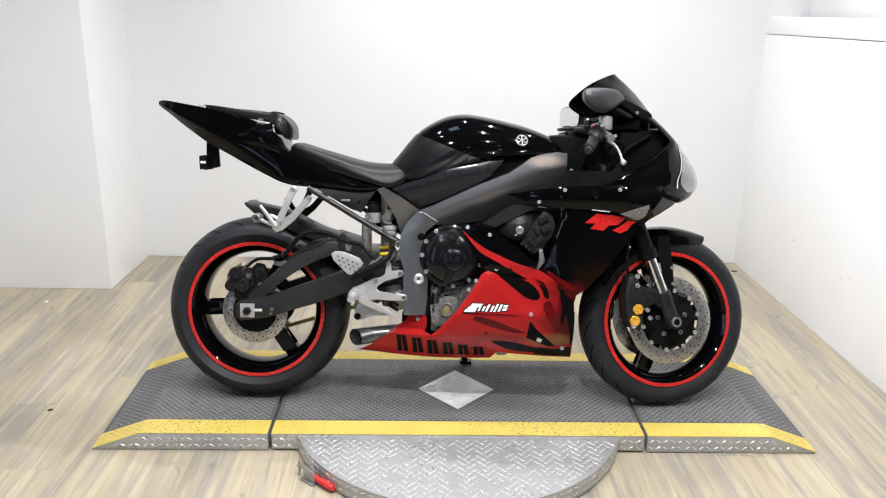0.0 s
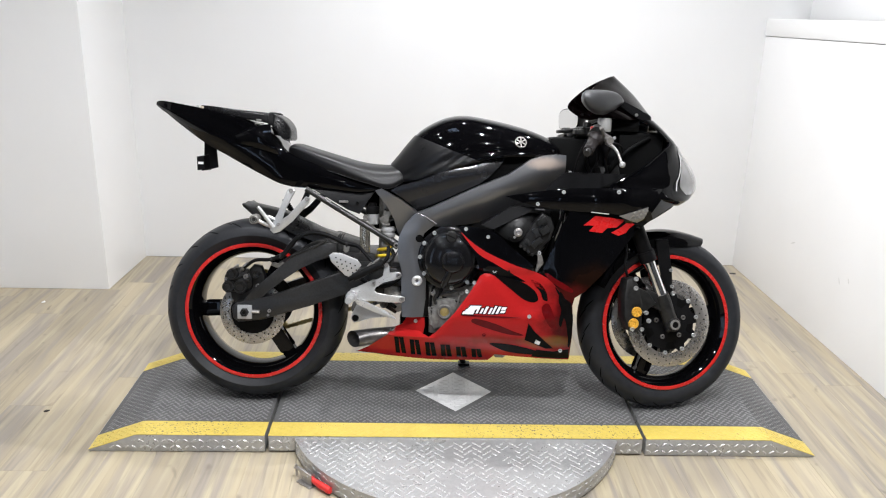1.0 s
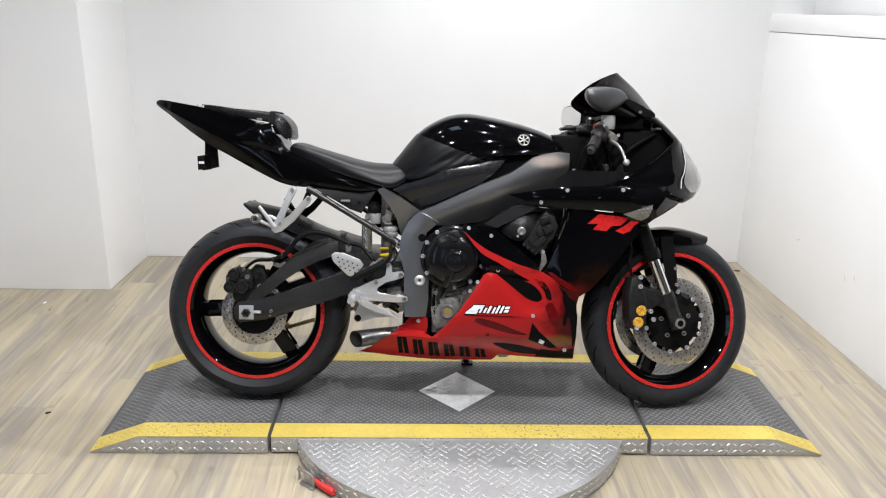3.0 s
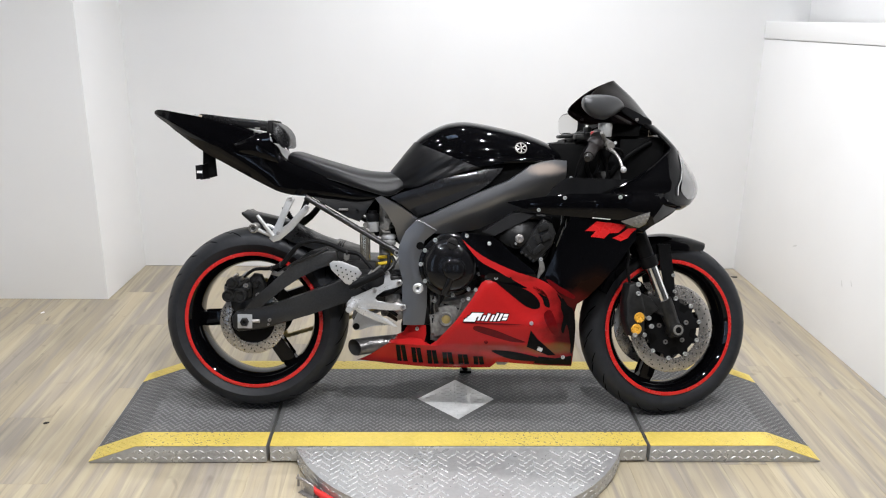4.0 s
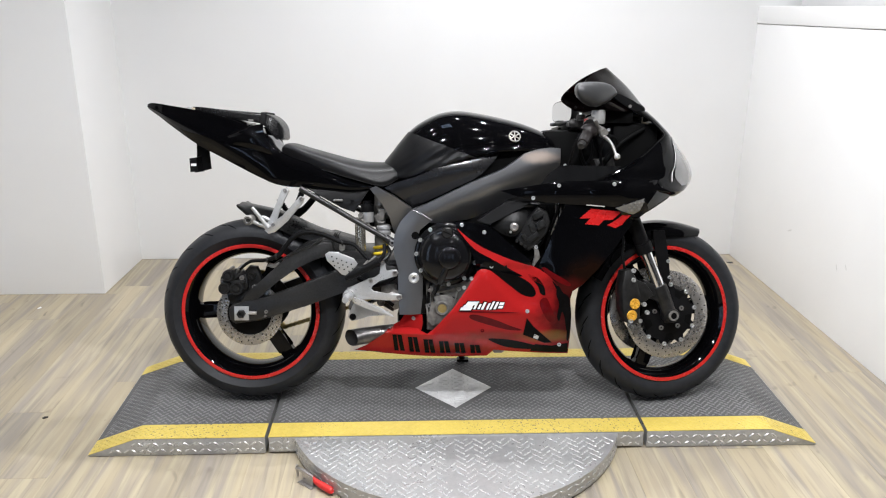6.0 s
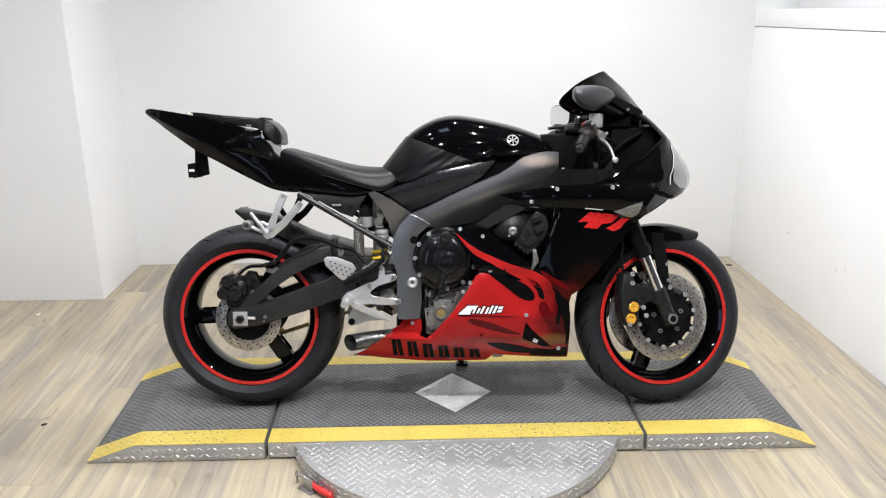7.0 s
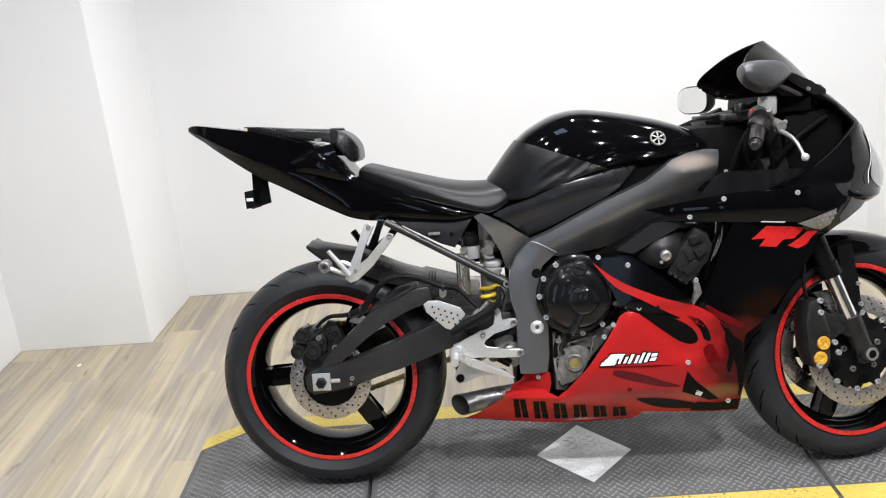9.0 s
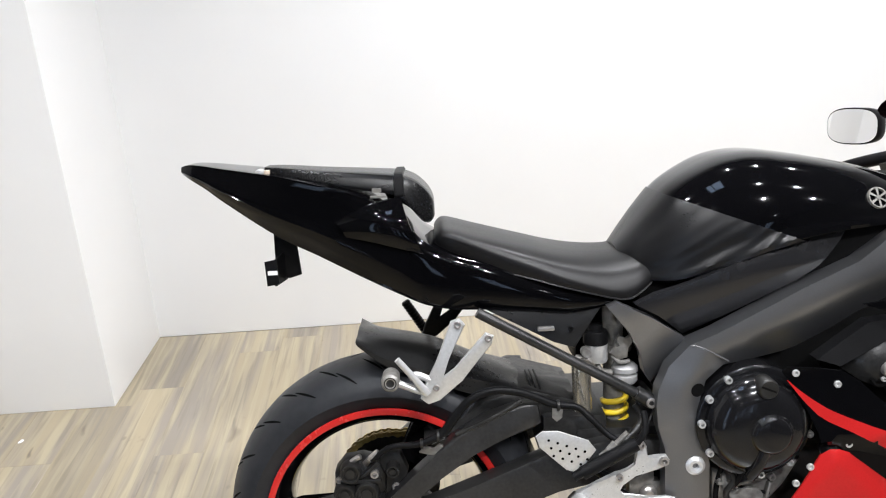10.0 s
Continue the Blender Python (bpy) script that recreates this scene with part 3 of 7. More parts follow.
for lamp_row in LAMPS:
    downlight(*lamp_row)


# ---- turntable platform with two end ramps ----
TOP, NEAR, FAR, SEAM, FLAT, TOE = 0.062, -0.268, 0.345, 0.615, 1.035, 1.19


def tread_bars(bm, inside, z, x0, x1, y0, y1, pitch, length, width, high, turn=0.0):
    """Raised bars, turned to and fro like chequer plate, wherever inside(x, y) allows."""
    row = 0
    y = y0
    while y < y1:
        x = x0 + (pitch / 2 if row % 2 else 0)
        col = row
        while x < x1:
            if inside(x, y):
                a = radians((45 if col % 2 else -45) + turn)
                c, s = math.cos(a), math.sin(a)
                base, top = [], []
                for u, v in ((-1, 0), (-0.5, -1), (0.5, -1), (1, 0), (0.5, 1), (-0.5, 1)):
                    px, py = u * length / 2, v * width / 2
                    zz = z(x + px * c - py * s)
                    base.append(bm.verts.new((x + px * c - py * s, y + px * s + py * c, zz)))
                    top.append(bm.verts.new((x + 0.7 * (px * c - py * s), y + 0.7 * (px * s + py * c), zz + (high(x, y) if callable(high) else high))))
                bm.faces.new(top)
                for i in range(6):
                    bm.faces.new((base[i], base[(i + 1) % 6], top[(i + 1) % 6], top[i]))
            x += pitch
            col += 1
        y += pitch / 2
        row += 1
    return bm


def side_bars(bm, x0, x1, y, zmax, pitch=0.024):
    """The same bars on an upright edge that faces the camera."""
    i = 0
    x = x0 + 0.012
    while x < x1 - 0.008:
        for zc in (0.018, 0.042):
            if zc + 0.010 < zmax(x):
                a = radians(35 if (i + (zc > 0.03)) % 2 else -35)
                c, s = math.cos(a), math.sin(a)
                base, top = [], []
                for u, v in ((-1, 0), (-0.5, -1), (0.5, -1), (1, 0), (0.5, 1), (-0.5, 1)):
                    px, pz = u * 0.010, v * 0.0028
                    base.append(bm.verts.new((x + px * c - pz * s, y, zc + px * s + pz * c)))
                    top.append(bm.verts.new((x + 0.7 * (px * c - pz * s), y - 0.0014, zc + 0.7 * (px * s + pz * c))))
                bm.faces.new(top)
                for k in range(6):
                    bm.faces.new((base[k], base[(k + 1) % 6], top[(k + 1) % 6], top[k]))
        x += pitch
        i += 1
    return bm


def edge_strip(y0, y1, profile):
    """A painted strip that follows the top, as (x, z) rows."""
    bm = bmesh.new()
    loops = [[(x, y0, z + 0.0005), (x, y0, z + 0.0022), (x, y1, z + 0.0022), (x, y1, z + 0.0005)] for x, z in profile]
    return rings(bm, loops)


def ramp(m, label):
    ob = thing("end_ramp", m, label, "ramp", "end ramps")
    outline = [(SEAM + 0.006, 0.004), (TOE - 0.004, 0.001), (TOE, 0.006), (FLAT, TOP), (SEAM + 0.006, TOP)]
    part("body", slab(bmesh.new(), outline, NEAR, FAR, 0.0015), ALU_PLATE, ob, "chequered aluminium ramp body")
    prof = [(SEAM + 0.006, TOP), (FLAT - 0.02, TOP), (FLAT, TOP - 0.001), (FLAT + 0.02, TOP - 0.0085), (TOE - 0.002, 0.0055)]
    zt = lambda x: at([(FLAT, TOP), (TOE, 0.006)], x)
    bm = bmesh.new()
    rings(bm, [[(x, NEAR + 0.084, z + 0.0003), (x, NEAR + 0.084, z + 0.0016), (x, FAR - 0.068, z + 0.0016), (x, FAR - 0.068, z + 0.0003)] for x, z in prof])
    part("rubber_mat", bm, RUBBER_MAT, ob, "black chequered rubber surface")
    ok = lambda x, y: SEAM + 0.018 < x < TOE - 0.015
    bm = tread_bars(bmesh.new(), ok, lambda x: zt(x) + 0.0014, SEAM + 0.01, TOE, NEAR + 0.096, FAR - 0.08, 0.0225, 0.0164, 0.0064, 0.0017)
    tagged(part("mat_tread", bm, MAT_TREAD, ob), kind="stuff")
    part("yellow_strip", edge_strip(NEAR, NEAR + 0.084, prof), YELLOW, ob, "yellow painted edge strip")
    part("yellow_strip", edge_strip(FAR - 0.068, FAR, prof), YELLOW, ob, "yellow painted edge strip")
    for a, b in ((NEAR + 0.012, NEAR + 0.078), (FAR - 0.060, FAR - 0.008)):
        bm = tread_bars(bmesh.new(), ok, lambda x: zt(x) + 0.0020, SEAM + 0.01, TOE, a, b, 0.0225, 0.0164, 0.0064, 0.0011)
        tagged(part("strip_tread", bm, YELLOW, ob), kind="stuff")
    bm = side_bars(bmesh.new(), SEAM + 0.006, TOE - 0.03, NEAR, zt)
    tagged(part("side_tread", bm, ALU_TREAD, ob), kind="stuff")
    return ob


ramp(pose(0, 0, 0), "low aluminium end ramp, black rubber top, under the front wheel")
left = ramp(pose(0, 0, 0), "low aluminium end ramp, black rubber top, under the rear wheel")
# the other ramp is the same, handed: its meshes are turned over in x
for o in left.children:
    me = o.data
    flip = bmesh.new()
    flip.from_mesh(me)
    for v in flip.verts:
        v.co.x = -v.co.x
    bmesh.ops.reverse_faces(flip, faces=flip.faces[:])
    flip.to_mesh(me)
    flip.free()

deck = thing("turntable_platform", pose(0, 0, 0), "low aluminium turntable platform with black rubber deck and yellow edges", "platform")
X1 = SEAM - 0.006
part("body", box(bmesh.new(), -X1, X1, NEAR, FAR, 0.008, TOP, 0.0015), ALU_PLATE, deck, "chequered aluminium deck body")
bm = box(bmesh.new(), -X1 + 0.02, X1 - 0.02, NEAR + 0.02, FAR - 0.02, 0.0, 0.0075)
part("underframe", bm, BLACK_MATTE, deck)
# rubber deck with a diamond cut out of it
DIA = [(-0.138, 0.045), (0.003, -0.101), (0.139, 0.043), (0.004, 0.192)]
bm = bmesh.new()
y0, y1 = NEAR + 0.084, FAR - 0.068
rim = [(-X1, y0), (X1, y0), (X1, y1), (-X1, y1)]
tops = {}
for q in ([(-X1, y0), DIA[1], DIA[0]], [(-X1, y0), (X1, y0), DIA[1]], [(X1, y0), DIA[2], DIA[1]], [(X1, y0), (X1, y1), DIA[2]], [(X1, y1), DIA[3], DIA[2]], [(X1, y1), (-X1, y1), DIA[3]], [(-X1, y1), DIA[0], DIA[3]], [(-X1, y1), (-X1, y0), DIA[0]]):
    for p in q:
        if p not in tops:
            tops[p] = bm.verts.new((*p, TOP + 0.0016))
    bm.faces.new([tops[p] for p in q])
# only the outer and the diamond's edges have sides
for loop in (rim, DIA):
    lows = [bm.verts.new((x, y, TOP + 0.0003)) for x, y in loop]
    for i in range(4):
        k = (i + 1) % 4
        bm.faces.new((lows[i], lows[k], tops[loop[k]], tops[loop[i]]))
part("rubber_mat", bm, RUBBER_MAT, deck, "black chequered rubber deck, scuffed", smooth=10)


def in_diamond(x, y, grow=0.0):
    return abs(x - 0.001) / (0.139 + grow) + abs(y - 0.045) / (0.147 + grow) < 1


# trodden almost smooth along the front
wear = lambda x, y: 0.0018 * (1.0 if y > 0.05 else max(0.12, min(1.0, 0.35 + 0.9 * noise.noise((x * 6, y * 8, 3)) + 1.2 * max(0, abs(x) - 0.35))))
bm = tread_bars(bmesh.new(), lambda x, y: abs(x) < X1 - 0.012 and not in_diamond(x, y, 0.02), lambda x: TOP + 0.0014, -X1 + 0.01, X1, y0 + 0.012, y1 - 0.01, 0.0225, 0.0164, 0.0064, wear)
tagged(part("mat_tread", bm, MAT_TREAD, deck), kind="stuff")
bm = bmesh.new()
lo = [bm.verts.new((x, y, TOP + 0.0002)) for x, y in DIA]
hi = [bm.verts.new((0.001 + 0.985 * (x - 0.001), 0.045 + 0.985 * (y - 0.045), TOP + 0.0014)) for x, y in DIA]
bm.faces.new(hi)
for i in range(4):
    bm.faces.new((lo[i], lo[(i + 1) % 4], hi[(i + 1) % 4], hi[i]))
part("diamond_plate", bm, BARE_ALU, deck, "bare aluminium diamond-shaped inset")
bm = tread_bars(bmesh.new(), lambda x, y: in_diamond(x, y, -0.016), lambda x: TOP + 0.0012, -0.14, 0.14, -0.1, 0.19, 0.028, 0.021, 0.0064, 0.0016, 45)
tagged(part("diamond_tread", bm, BARE_ALU, deck), kind="stuff")
flat = [(-X1, TOP), (X1, TOP)]
part("yellow_strip", edge_strip(NEAR, NEAR + 0.084, flat), YELLOW, deck, "yellow painted edge strip, scuffed in the middle")
part("yellow_strip", edge_strip(FAR - 0.068, FAR, flat), YELLOW, deck, "yellow painted edge strip")
for a, b in ((NEAR + 0.012, NEAR + 0.078), (FAR - 0.060, FAR - 0.008)):
    bm = tread_bars(bmesh.new(), lambda x, y: abs(x) < X1 - 0.012, lambda x: TOP + 0.0020, -X1 + 0.01, X1, a, b, 0.0225, 0.0164, 0.0064, 0.0011)
    tagged(part("strip_tread", bm, YELLOW, deck), kind="stuff")
bm = side_bars(bmesh.new(), -X1, -0.53, NEAR, lambda x: TOP)
side_bars(bm, 0.53, X1, NEAR, lambda x: TOP)
tagged(part("side_tread", bm, ALU_TREAD, deck), kind="stuff")

# round aluminium apron in front of the deck
CX, CY, CR, CT = 0.0, -0.085, 0.555, 0.058
arc = [(CX + CR * math.sin(a), CY - CR * math.cos(a)) for a in (radians(-70.6 + 141.2 * i / 64) for i in range(65))]
bm = bmesh.new()
pts = [(arc[0][0], NEAR - 0.0015)] + arc + [(arc[-1][0], NEAR - 0.0015)]
lo = [bm.verts.new((x, y, 0.006)) for x, y in pts]
hi = [bm.verts.new((x, y, CT)) for x, y in pts]
bm.faces.new(lo), bm.faces.new(hi)
for i in range(len(pts)):
    bm.faces.new((lo[i], lo[(i + 1) % len(pts)], hi[(i + 1) % len(pts)], hi[i]))
bmesh.ops.bevel(bm, geom=[e for e in bm.edges if abs(e.verts[0].co.z - CT) < 1e-6 and abs(e.verts[1].co.z - CT) < 1e-6], offset=0.002, segments=2, affect="EDGES")
part("apron", bm, ALU_PLATE, deck, "half-round chequered aluminium apron, worn")
ok = lambda x, y: (x - CX) ** 2 + (y - CY) ** 2 < (CR - 0.014) ** 2 and y < NEAR - 0.012 and (math.hypot(x - 0.05, (y + 0.42) * 1.6) > 0.30 or noise.noise((x * 21, y * 21, 1)) > -0.15)
bm = tread_bars(bmesh.new(), ok, lambda x: CT, -0.53, 0.53, -0.64, NEAR, 0.030, 0.0225, 0.0068, 0.0018)
tagged(part("apron_tread", bm, ALU_TREAD, deck), kind="stuff")
bm = bmesh.new()
for i in range(46):
    a = radians(-68 + 136 * i / 45)
    for zc in (0.02, 0.042):
        s = 0.35 if (i + (zc > 0.03)) % 2 else -0.35
        c = Vector((CX + (CR + 0.0001) * math.sin(a), CY - (CR + 0.0001) * math.cos(a), zc))
        n, t = Vector((math.sin(a), -math.cos(a), 0)), Vector((math.cos(a), math.sin(a), 0))
        d = t * math.cos(s) + Vector((0, 0, 1)) * math.sin(s)
        e = n.cross(d)
        base = [bm.verts.new(c + d * u * 0.011 + e * v * 0.003) for u, v in ((-1, 0), (-0.5, -1), (0.5, -1), (1, 0), (0.5, 1), (-0.5, 1))]
        top = [bm.verts.new(c + n * 0.0015 + 0.7 * (d * u * 0.011 + e * v * 0.003)) for u, v in ((-1, 0), (-0.5, -1), (0.5, -1), (1, 0), (0.5, 1), (-0.5, 1))]
        bm.faces.new(top)
        for k in range(6):
            bm.faces.new((base[k], base[(k + 1) % 6], top[(k + 1) % 6], top[k]))
tagged(part("apron_side_tread", bm, ALU_TREAD, deck), kind="stuff")

# toggle clamp that locks the turntable
clamp = thing("toggle_clamp", pose(-0.462, -0.432, 0.0, 0, 0, -40), "small steel toggle clamp with red rubber handle on the floor", "clamp")
bm = box(bmesh.new(), -0.03, 0.03, -0.02, 0.02, 0.0, 0.004, 0.001)
part("base", bm, STEEL, clamp)
bm = box(bmesh.new(), -0.022, 0.026, -0.008, -0.005, 0.004, 0.04, 0.002)
box(bm, -0.022, 0.026, 0.005, 0.008, 0.004, 0.04, 0.002)
tube(bm, [(0.01, -0.012, 0.03), (0.01, 0.012, 0.03)], 0.004)
tube(bm, [(-0.012, -0.012, 0.018), (-0.012, 0.012, 0.018)], 0.004)
part("bracket", bm, STEEL, clamp)
part("arm", tube(bmesh.new(), [(0.01, 0, 0.03), (-0.03, 0, 0.036), (-0.055, 0, 0.032)], 0.0055), STEEL, clamp)
part("spindle", tube(bmesh.new(), [(-0.05, 0, 0.045), (-0.05, 0, 0.006)], 0.004), STEEL, clamp)
part("handle", tube(bmesh.new(), [(0.012, 0, 0.026), (0.035, 0, 0.02), (0.06, 0, 0.018), (0.095, 0, 0.017), (0.1, 0, 0.017)], [0.005, 0.009, 0.011, 0.011, 0.006], 14), RED_GRIP, clamp, "red rubber handle")


# ---- motorcycle: its own axes are x forward, y to its left, z up from the ground ----
bike = thing("motorcycle", pose(0.007, -0.007, 0.0645, 0, 0, -2) @ pose(0, 0, 0, -11.2), "black and red sport motorcycle leaning on its side stand", "motorcycle")


def section(kind):
    """Half outlines, as (share of half width, share of height), from the top round to the bottom."""
    return {
        "tail": [(0, 1), (0.76, 1.0), (0.84, 0.965), (0.895, 0.75), (0.965, 0.47), (1.0, 0.40), (0.985, 0.33), (0.68, 0.03), (0.60, 0.0), (0, 0)],
        "waist": [(0, 1), (0.80, 1.0), (0.92, 0.95), (0.98, 0.84), (1.0, 0.62), (1.0, 0.45), (0.99, 0.22), (0.95, 0.04), (0.88, 0.0), (0, 0)],
        "pad": [(0, 1), (0.62, 1.0), (0.80, 0.965), (0.88, 0.86), (0.97, 0.2), (0.97, 0.05), (0.92, 0.0), (0, 0)],
        "seat": [(0, 1), (0.40, 0.985), (0.72, 0.95), (0.89, 0.87), (0.975, 0.72), (0.985, 0.50), (0.95, 0.04), (0.9, 0.0), (0, 0)],
        "seat_nose": [(0, 0.985), (0.28, 0.97), (0.53, 0.90), (0.71, 0.78), (0.87, 0.57), (0.98, 0.24), (0.98, 0.04), (0.92, 0.0), (0, 0)],
        "tank": [(0, 1), (0.35, 0.985), (0.64, 0.90), (0.86, 0.70), (0.98, 0.42), (1.0, 0.2), (0.95, 0.0), (0, -0.02)],
    }[kind]


def body_loft(bm, rows, kind, per=5, grow=0.0, blend=None, sub=4):
    """Loft rows of (x, top, bottom, half width) with one kind of section, or from one kind to a second along x."""
    rows = [tuple(v) for v in catmull([(r[0], r[1], r[2]) for r in rows], per)], [v.x for v in catmull([(r[3], 0, 0) for r in rows], per)]
    loops = []
    for (x, top, bot), w in zip(*rows):
        sec = section(kind)
        if blend:
            other, x0, x1 = blend
            k = max(0.0, min(1.0, (x - x0) / (x1 - x0)))
            sec = [(a + k * (c - a), b + k * (d - b)) for (a, b), (c, d) in zip(sec, section(other))]
        half = catmull([(a, b, 0) for a, b in sec], sub) if sub > 1 else [Vector((a, b, 0)) for a, b in sec]
        top, bot, w = top + grow, bot - grow, w + grow
        right = [(x, -p.x * w, bot + p.y * (top - bot)) for p in half]
        leftp = [(x, p.x * w, bot + p.y * (top - bot)) for p in reversed(half[1:-1])]
        loops.append(right + leftp)
    return rings(bm, loops)


# -- wheels --
def spoke(bm, a, r0, r1, w0, w1, y):
    c, s = math.cos(a), math.sin(a)
    pts = [(r0, -w0), (r0 + 0.3 * (r1 - r0), -w0 * 0.72), (r1 - 0.02, -w1), (r1, -w1 * 1.35), (r1, w1 * 1.35), (r1 - 0.02, w1), (r0 + 0.3 * (r1 - r0), w0 * 0.72), (r0, w0)]
    one = bmesh.new()
    slab(one, [(u * c - v * s, u * s + v * c) for u, v in pts], -y, y, 0.007)
    me = bpy.data.meshes.new("spoke")
    one.to_mesh(me)
    one.free()
    bm.from_mesh(me)
    bpy.data.meshes.remove(me)


def disc_holes(bm, y, rows, r=0.0026, twist=0.0):
    for radius, count, shift in rows:
        for i in range(count):
            a = 2 * math.pi * (i + shift) / count + twist
            c = [(radius * math.cos(a) + r * math.cos(b), y, radius * math.sin(a) + r * math.sin(b)) for b in (k * math.pi / 4 for k in range(8))]
            bm.faces.new([bm.verts.new(p) for p in c])
    return bm


def wheel(name, m, r, half, rim_half, spokes, hub, label):
    h = rim_half
    bm = lathe(bmesh.new(), [(0.232, -h - 0.008), (0.224, -h - 0.010), (0.213, -h), (0.203, -h + 0.012), (0.194, -h * 0.35), (0.194, h * 0.35), (0.203, h - 0.012), (0.213, h), (0.224, h + 0.010), (0.232, h + 0.008),
                             (0.229, h), (0.212, h * 0.5), (0.212, -h * 0.5), (0.229, -h)], (0, 0, 0), seg=96, ring=True)
    w = part(name, bm, BLACK_GLOSS, bike, label)
    w.matrix_local = m
    part("hub", lathe(bmesh.new(), [(0.012, -hub), (0.034, -hub), (0.046, -hub + 0.012), (0.05, 0), (0.046, hub - 0.012), (0.034, hub), (0.012, hub)], (0, 0, 0), seg=40), BLACK_GLOSS, w)
    for a in spokes:
        bm = bmesh.new()
        spoke(bm, radians(a), 0.04, 0.197, 0.034, 0.019, 0.019)
        part("spoke", bm, BLACK_GLOSS, w)
    R = 0.216
    prof = [(R, -h * 0.8), (R + 0.012, -h), (R + 0.018, -h - 0.004)]
    for i in range(1, 22):
        a = math.pi * i / 22
        prof.append((R + 0.02 + (r - R - 0.02) * math.sin(a) ** 0.60, -half * math.cos(a)))
    prof += [(R + 0.018, h + 0.004), (R + 0.012, h), (R, h * 0.8)]
    part("tyre", lathe(bmesh.new(), prof, (0, 0, 0), seg=120), TYRE, w, "worn black road tyre")
    # slanting tread cuts on the shoulders
    bm = bmesh.new()
    face = lambda s: (R + 0.02 + (r - R - 0.02) * math.sin(math.pi * s) ** 0.60 + 0.0004, -half * math.cos(math.pi * s))
    for i in range(22):
        for s0, s1, lead, off in ((0.17, 0.34, 0.13, 0.0), (0.29, 0.46, 0.13, 0.12), (0.54, 0.71, -0.13, 0.05), (0.66, 0.83, -0.13, 0.17)):
            a0 = 2 * math.pi * i / 22 + off
            rows = []
            for k in range(6):
                q = k / 5
                rr, yy = face(s0 + (s1 - s0) * q)
                a = a0 + lead * q
                wd = 0.0036 * math.sin(math.pi * (0.12 + 0.76 * q)) / rr
                rows.append([bm.verts.new((rr * math.cos(a + d), yy, rr * math.sin(a + d))) for d in (-wd, wd)])
            for p, q in zip(rows, rows[1:]):
                bm.faces.new((p[0], p[1], q[1], q[0]))
    tagged(part("tread_cuts", bm, GROOVE, w), kind="stuff")
    for side in (-1, 1):
        bm = lathe(bmesh.new(), [(0.2212, side * (h + 0.0104)), (0.2250, side * (h + 0.0118)), (0.2335, side * (h + 0.0094)), (0.2335, side * (h + 0.006))], (0, 0, 0), seg=96)
        part("rim_tape", bm, RED_TAPE, w, "red reflective rim tape")
    return w


STEER = Matrix.Rotation(radians(13), 4, Vector((-0.407, 0, 0.914)))
PIVOT = Vector((0.670, 0, 0.288))
TURNED = Matrix.Translation(PIVOT) @ STEER @ Matrix.Translation(-PIVOT)


def steered(bm):
    bm.transform(TURNED)
    return bm


rear = wheel("rear_wheel", pose(-0.6975, 0, 0.311), 0.311, 0.096, 0.076, (183, 305, 64), 0.07, "gloss black three-spoke cast wheel with red rim tape")
front = wheel("front_wheel", TURNED @ pose(0.7065, 0, 0.298), 0.300, 0.061, 0.045, (8, 128, 248), 0.055, "gloss black three-spoke cast wheel with red rim tape")

bm = lathe(bmesh.new(), [(0.074, -0.0965), (0.108, -0.0965), (0.110, -0.098), (0.110, -0.1005), (0.108, -0.102), (0.074, -0.102)], (0, 0, 0), seg=72, ring=True)
rdisc = part("brake_disc", bm, DISC, rear, "drilled steel brake disc")
tagged(part("disc_drilling", disc_holes(bmesh.new(), -0.1024, ((0.082, 18, 0), (0.092, 18, 0.33), (0.102, 18, 0.66))), GROOVE, rdisc), kind="stuff")
part("disc_carrier", lathe(bmesh.new(), [(0.02, -0.10), (0.05, -0.10), (0.078, -0.098), (0.08, -0.095), (0.05, -0.07), (0.03, -0.066)], (0, 0, 0), seg=48), BLACK_MATTE, rear)
bm = lathe(bmesh.new(), [(0.05, 0.094), (0.101, 0.094), (0.103, 0.096), (0.103, 0.099), (0.101, 0.101), (0.05, 0.101)], (0, 0, 0), seg=86, ring=True)
part("sprocket", bm, DARK_CAST, rear, "dark rear sprocket")


def chain_link(bm, p, d, n, outer):
    """One link: two waisted side plates across a roller, along d, with n out from the loop."""
    side = d.cross(n).normalized()
    off = 0.0088 if outer else 0.0066
    shape = ((-0.0125, 0), (-0.0105, 0.0058), (-0.0065, 0.0068), (0, 0.0046), (0.0065, 0.0068), (0.0105, 0.0058), (0.0125, 0), (0.0105, -0.0058), (0.0065, -0.0068), (0, -0.0046), (-0.0065, -0.0068), (-0.0105, -0.0058))
    for s in (-1, 1):
        lo, hi = ([bm.verts.new(p + d * u + n * w + side * (s * off + t)) for u, w in shape] for t in (-0.001, 0.001))
        bm.faces.new(lo)
        bm.faces.new(hi)
        for a in range(12):
            bm.faces.new((lo[a], lo[(a + 1) % 12], hi[(a + 1) % 12], hi[a]))
    ends = [[bm.verts.new(p + d * (0.008 + 0.0042 * math.cos(a)) + n * (0.0042 * math.sin(a)) + side * w) for a in (k * math.pi / 4 for k in range(8))] for w in (-0.0105, 0.0105)]
    for a in range(8):
        bm.faces.new((ends[0][a], ends[0][(a + 1) % 8], ends[1][(a + 1) % 8], ends[1][a]))
    bm.faces.new(ends[0])
    bm.faces.new(ends[1])


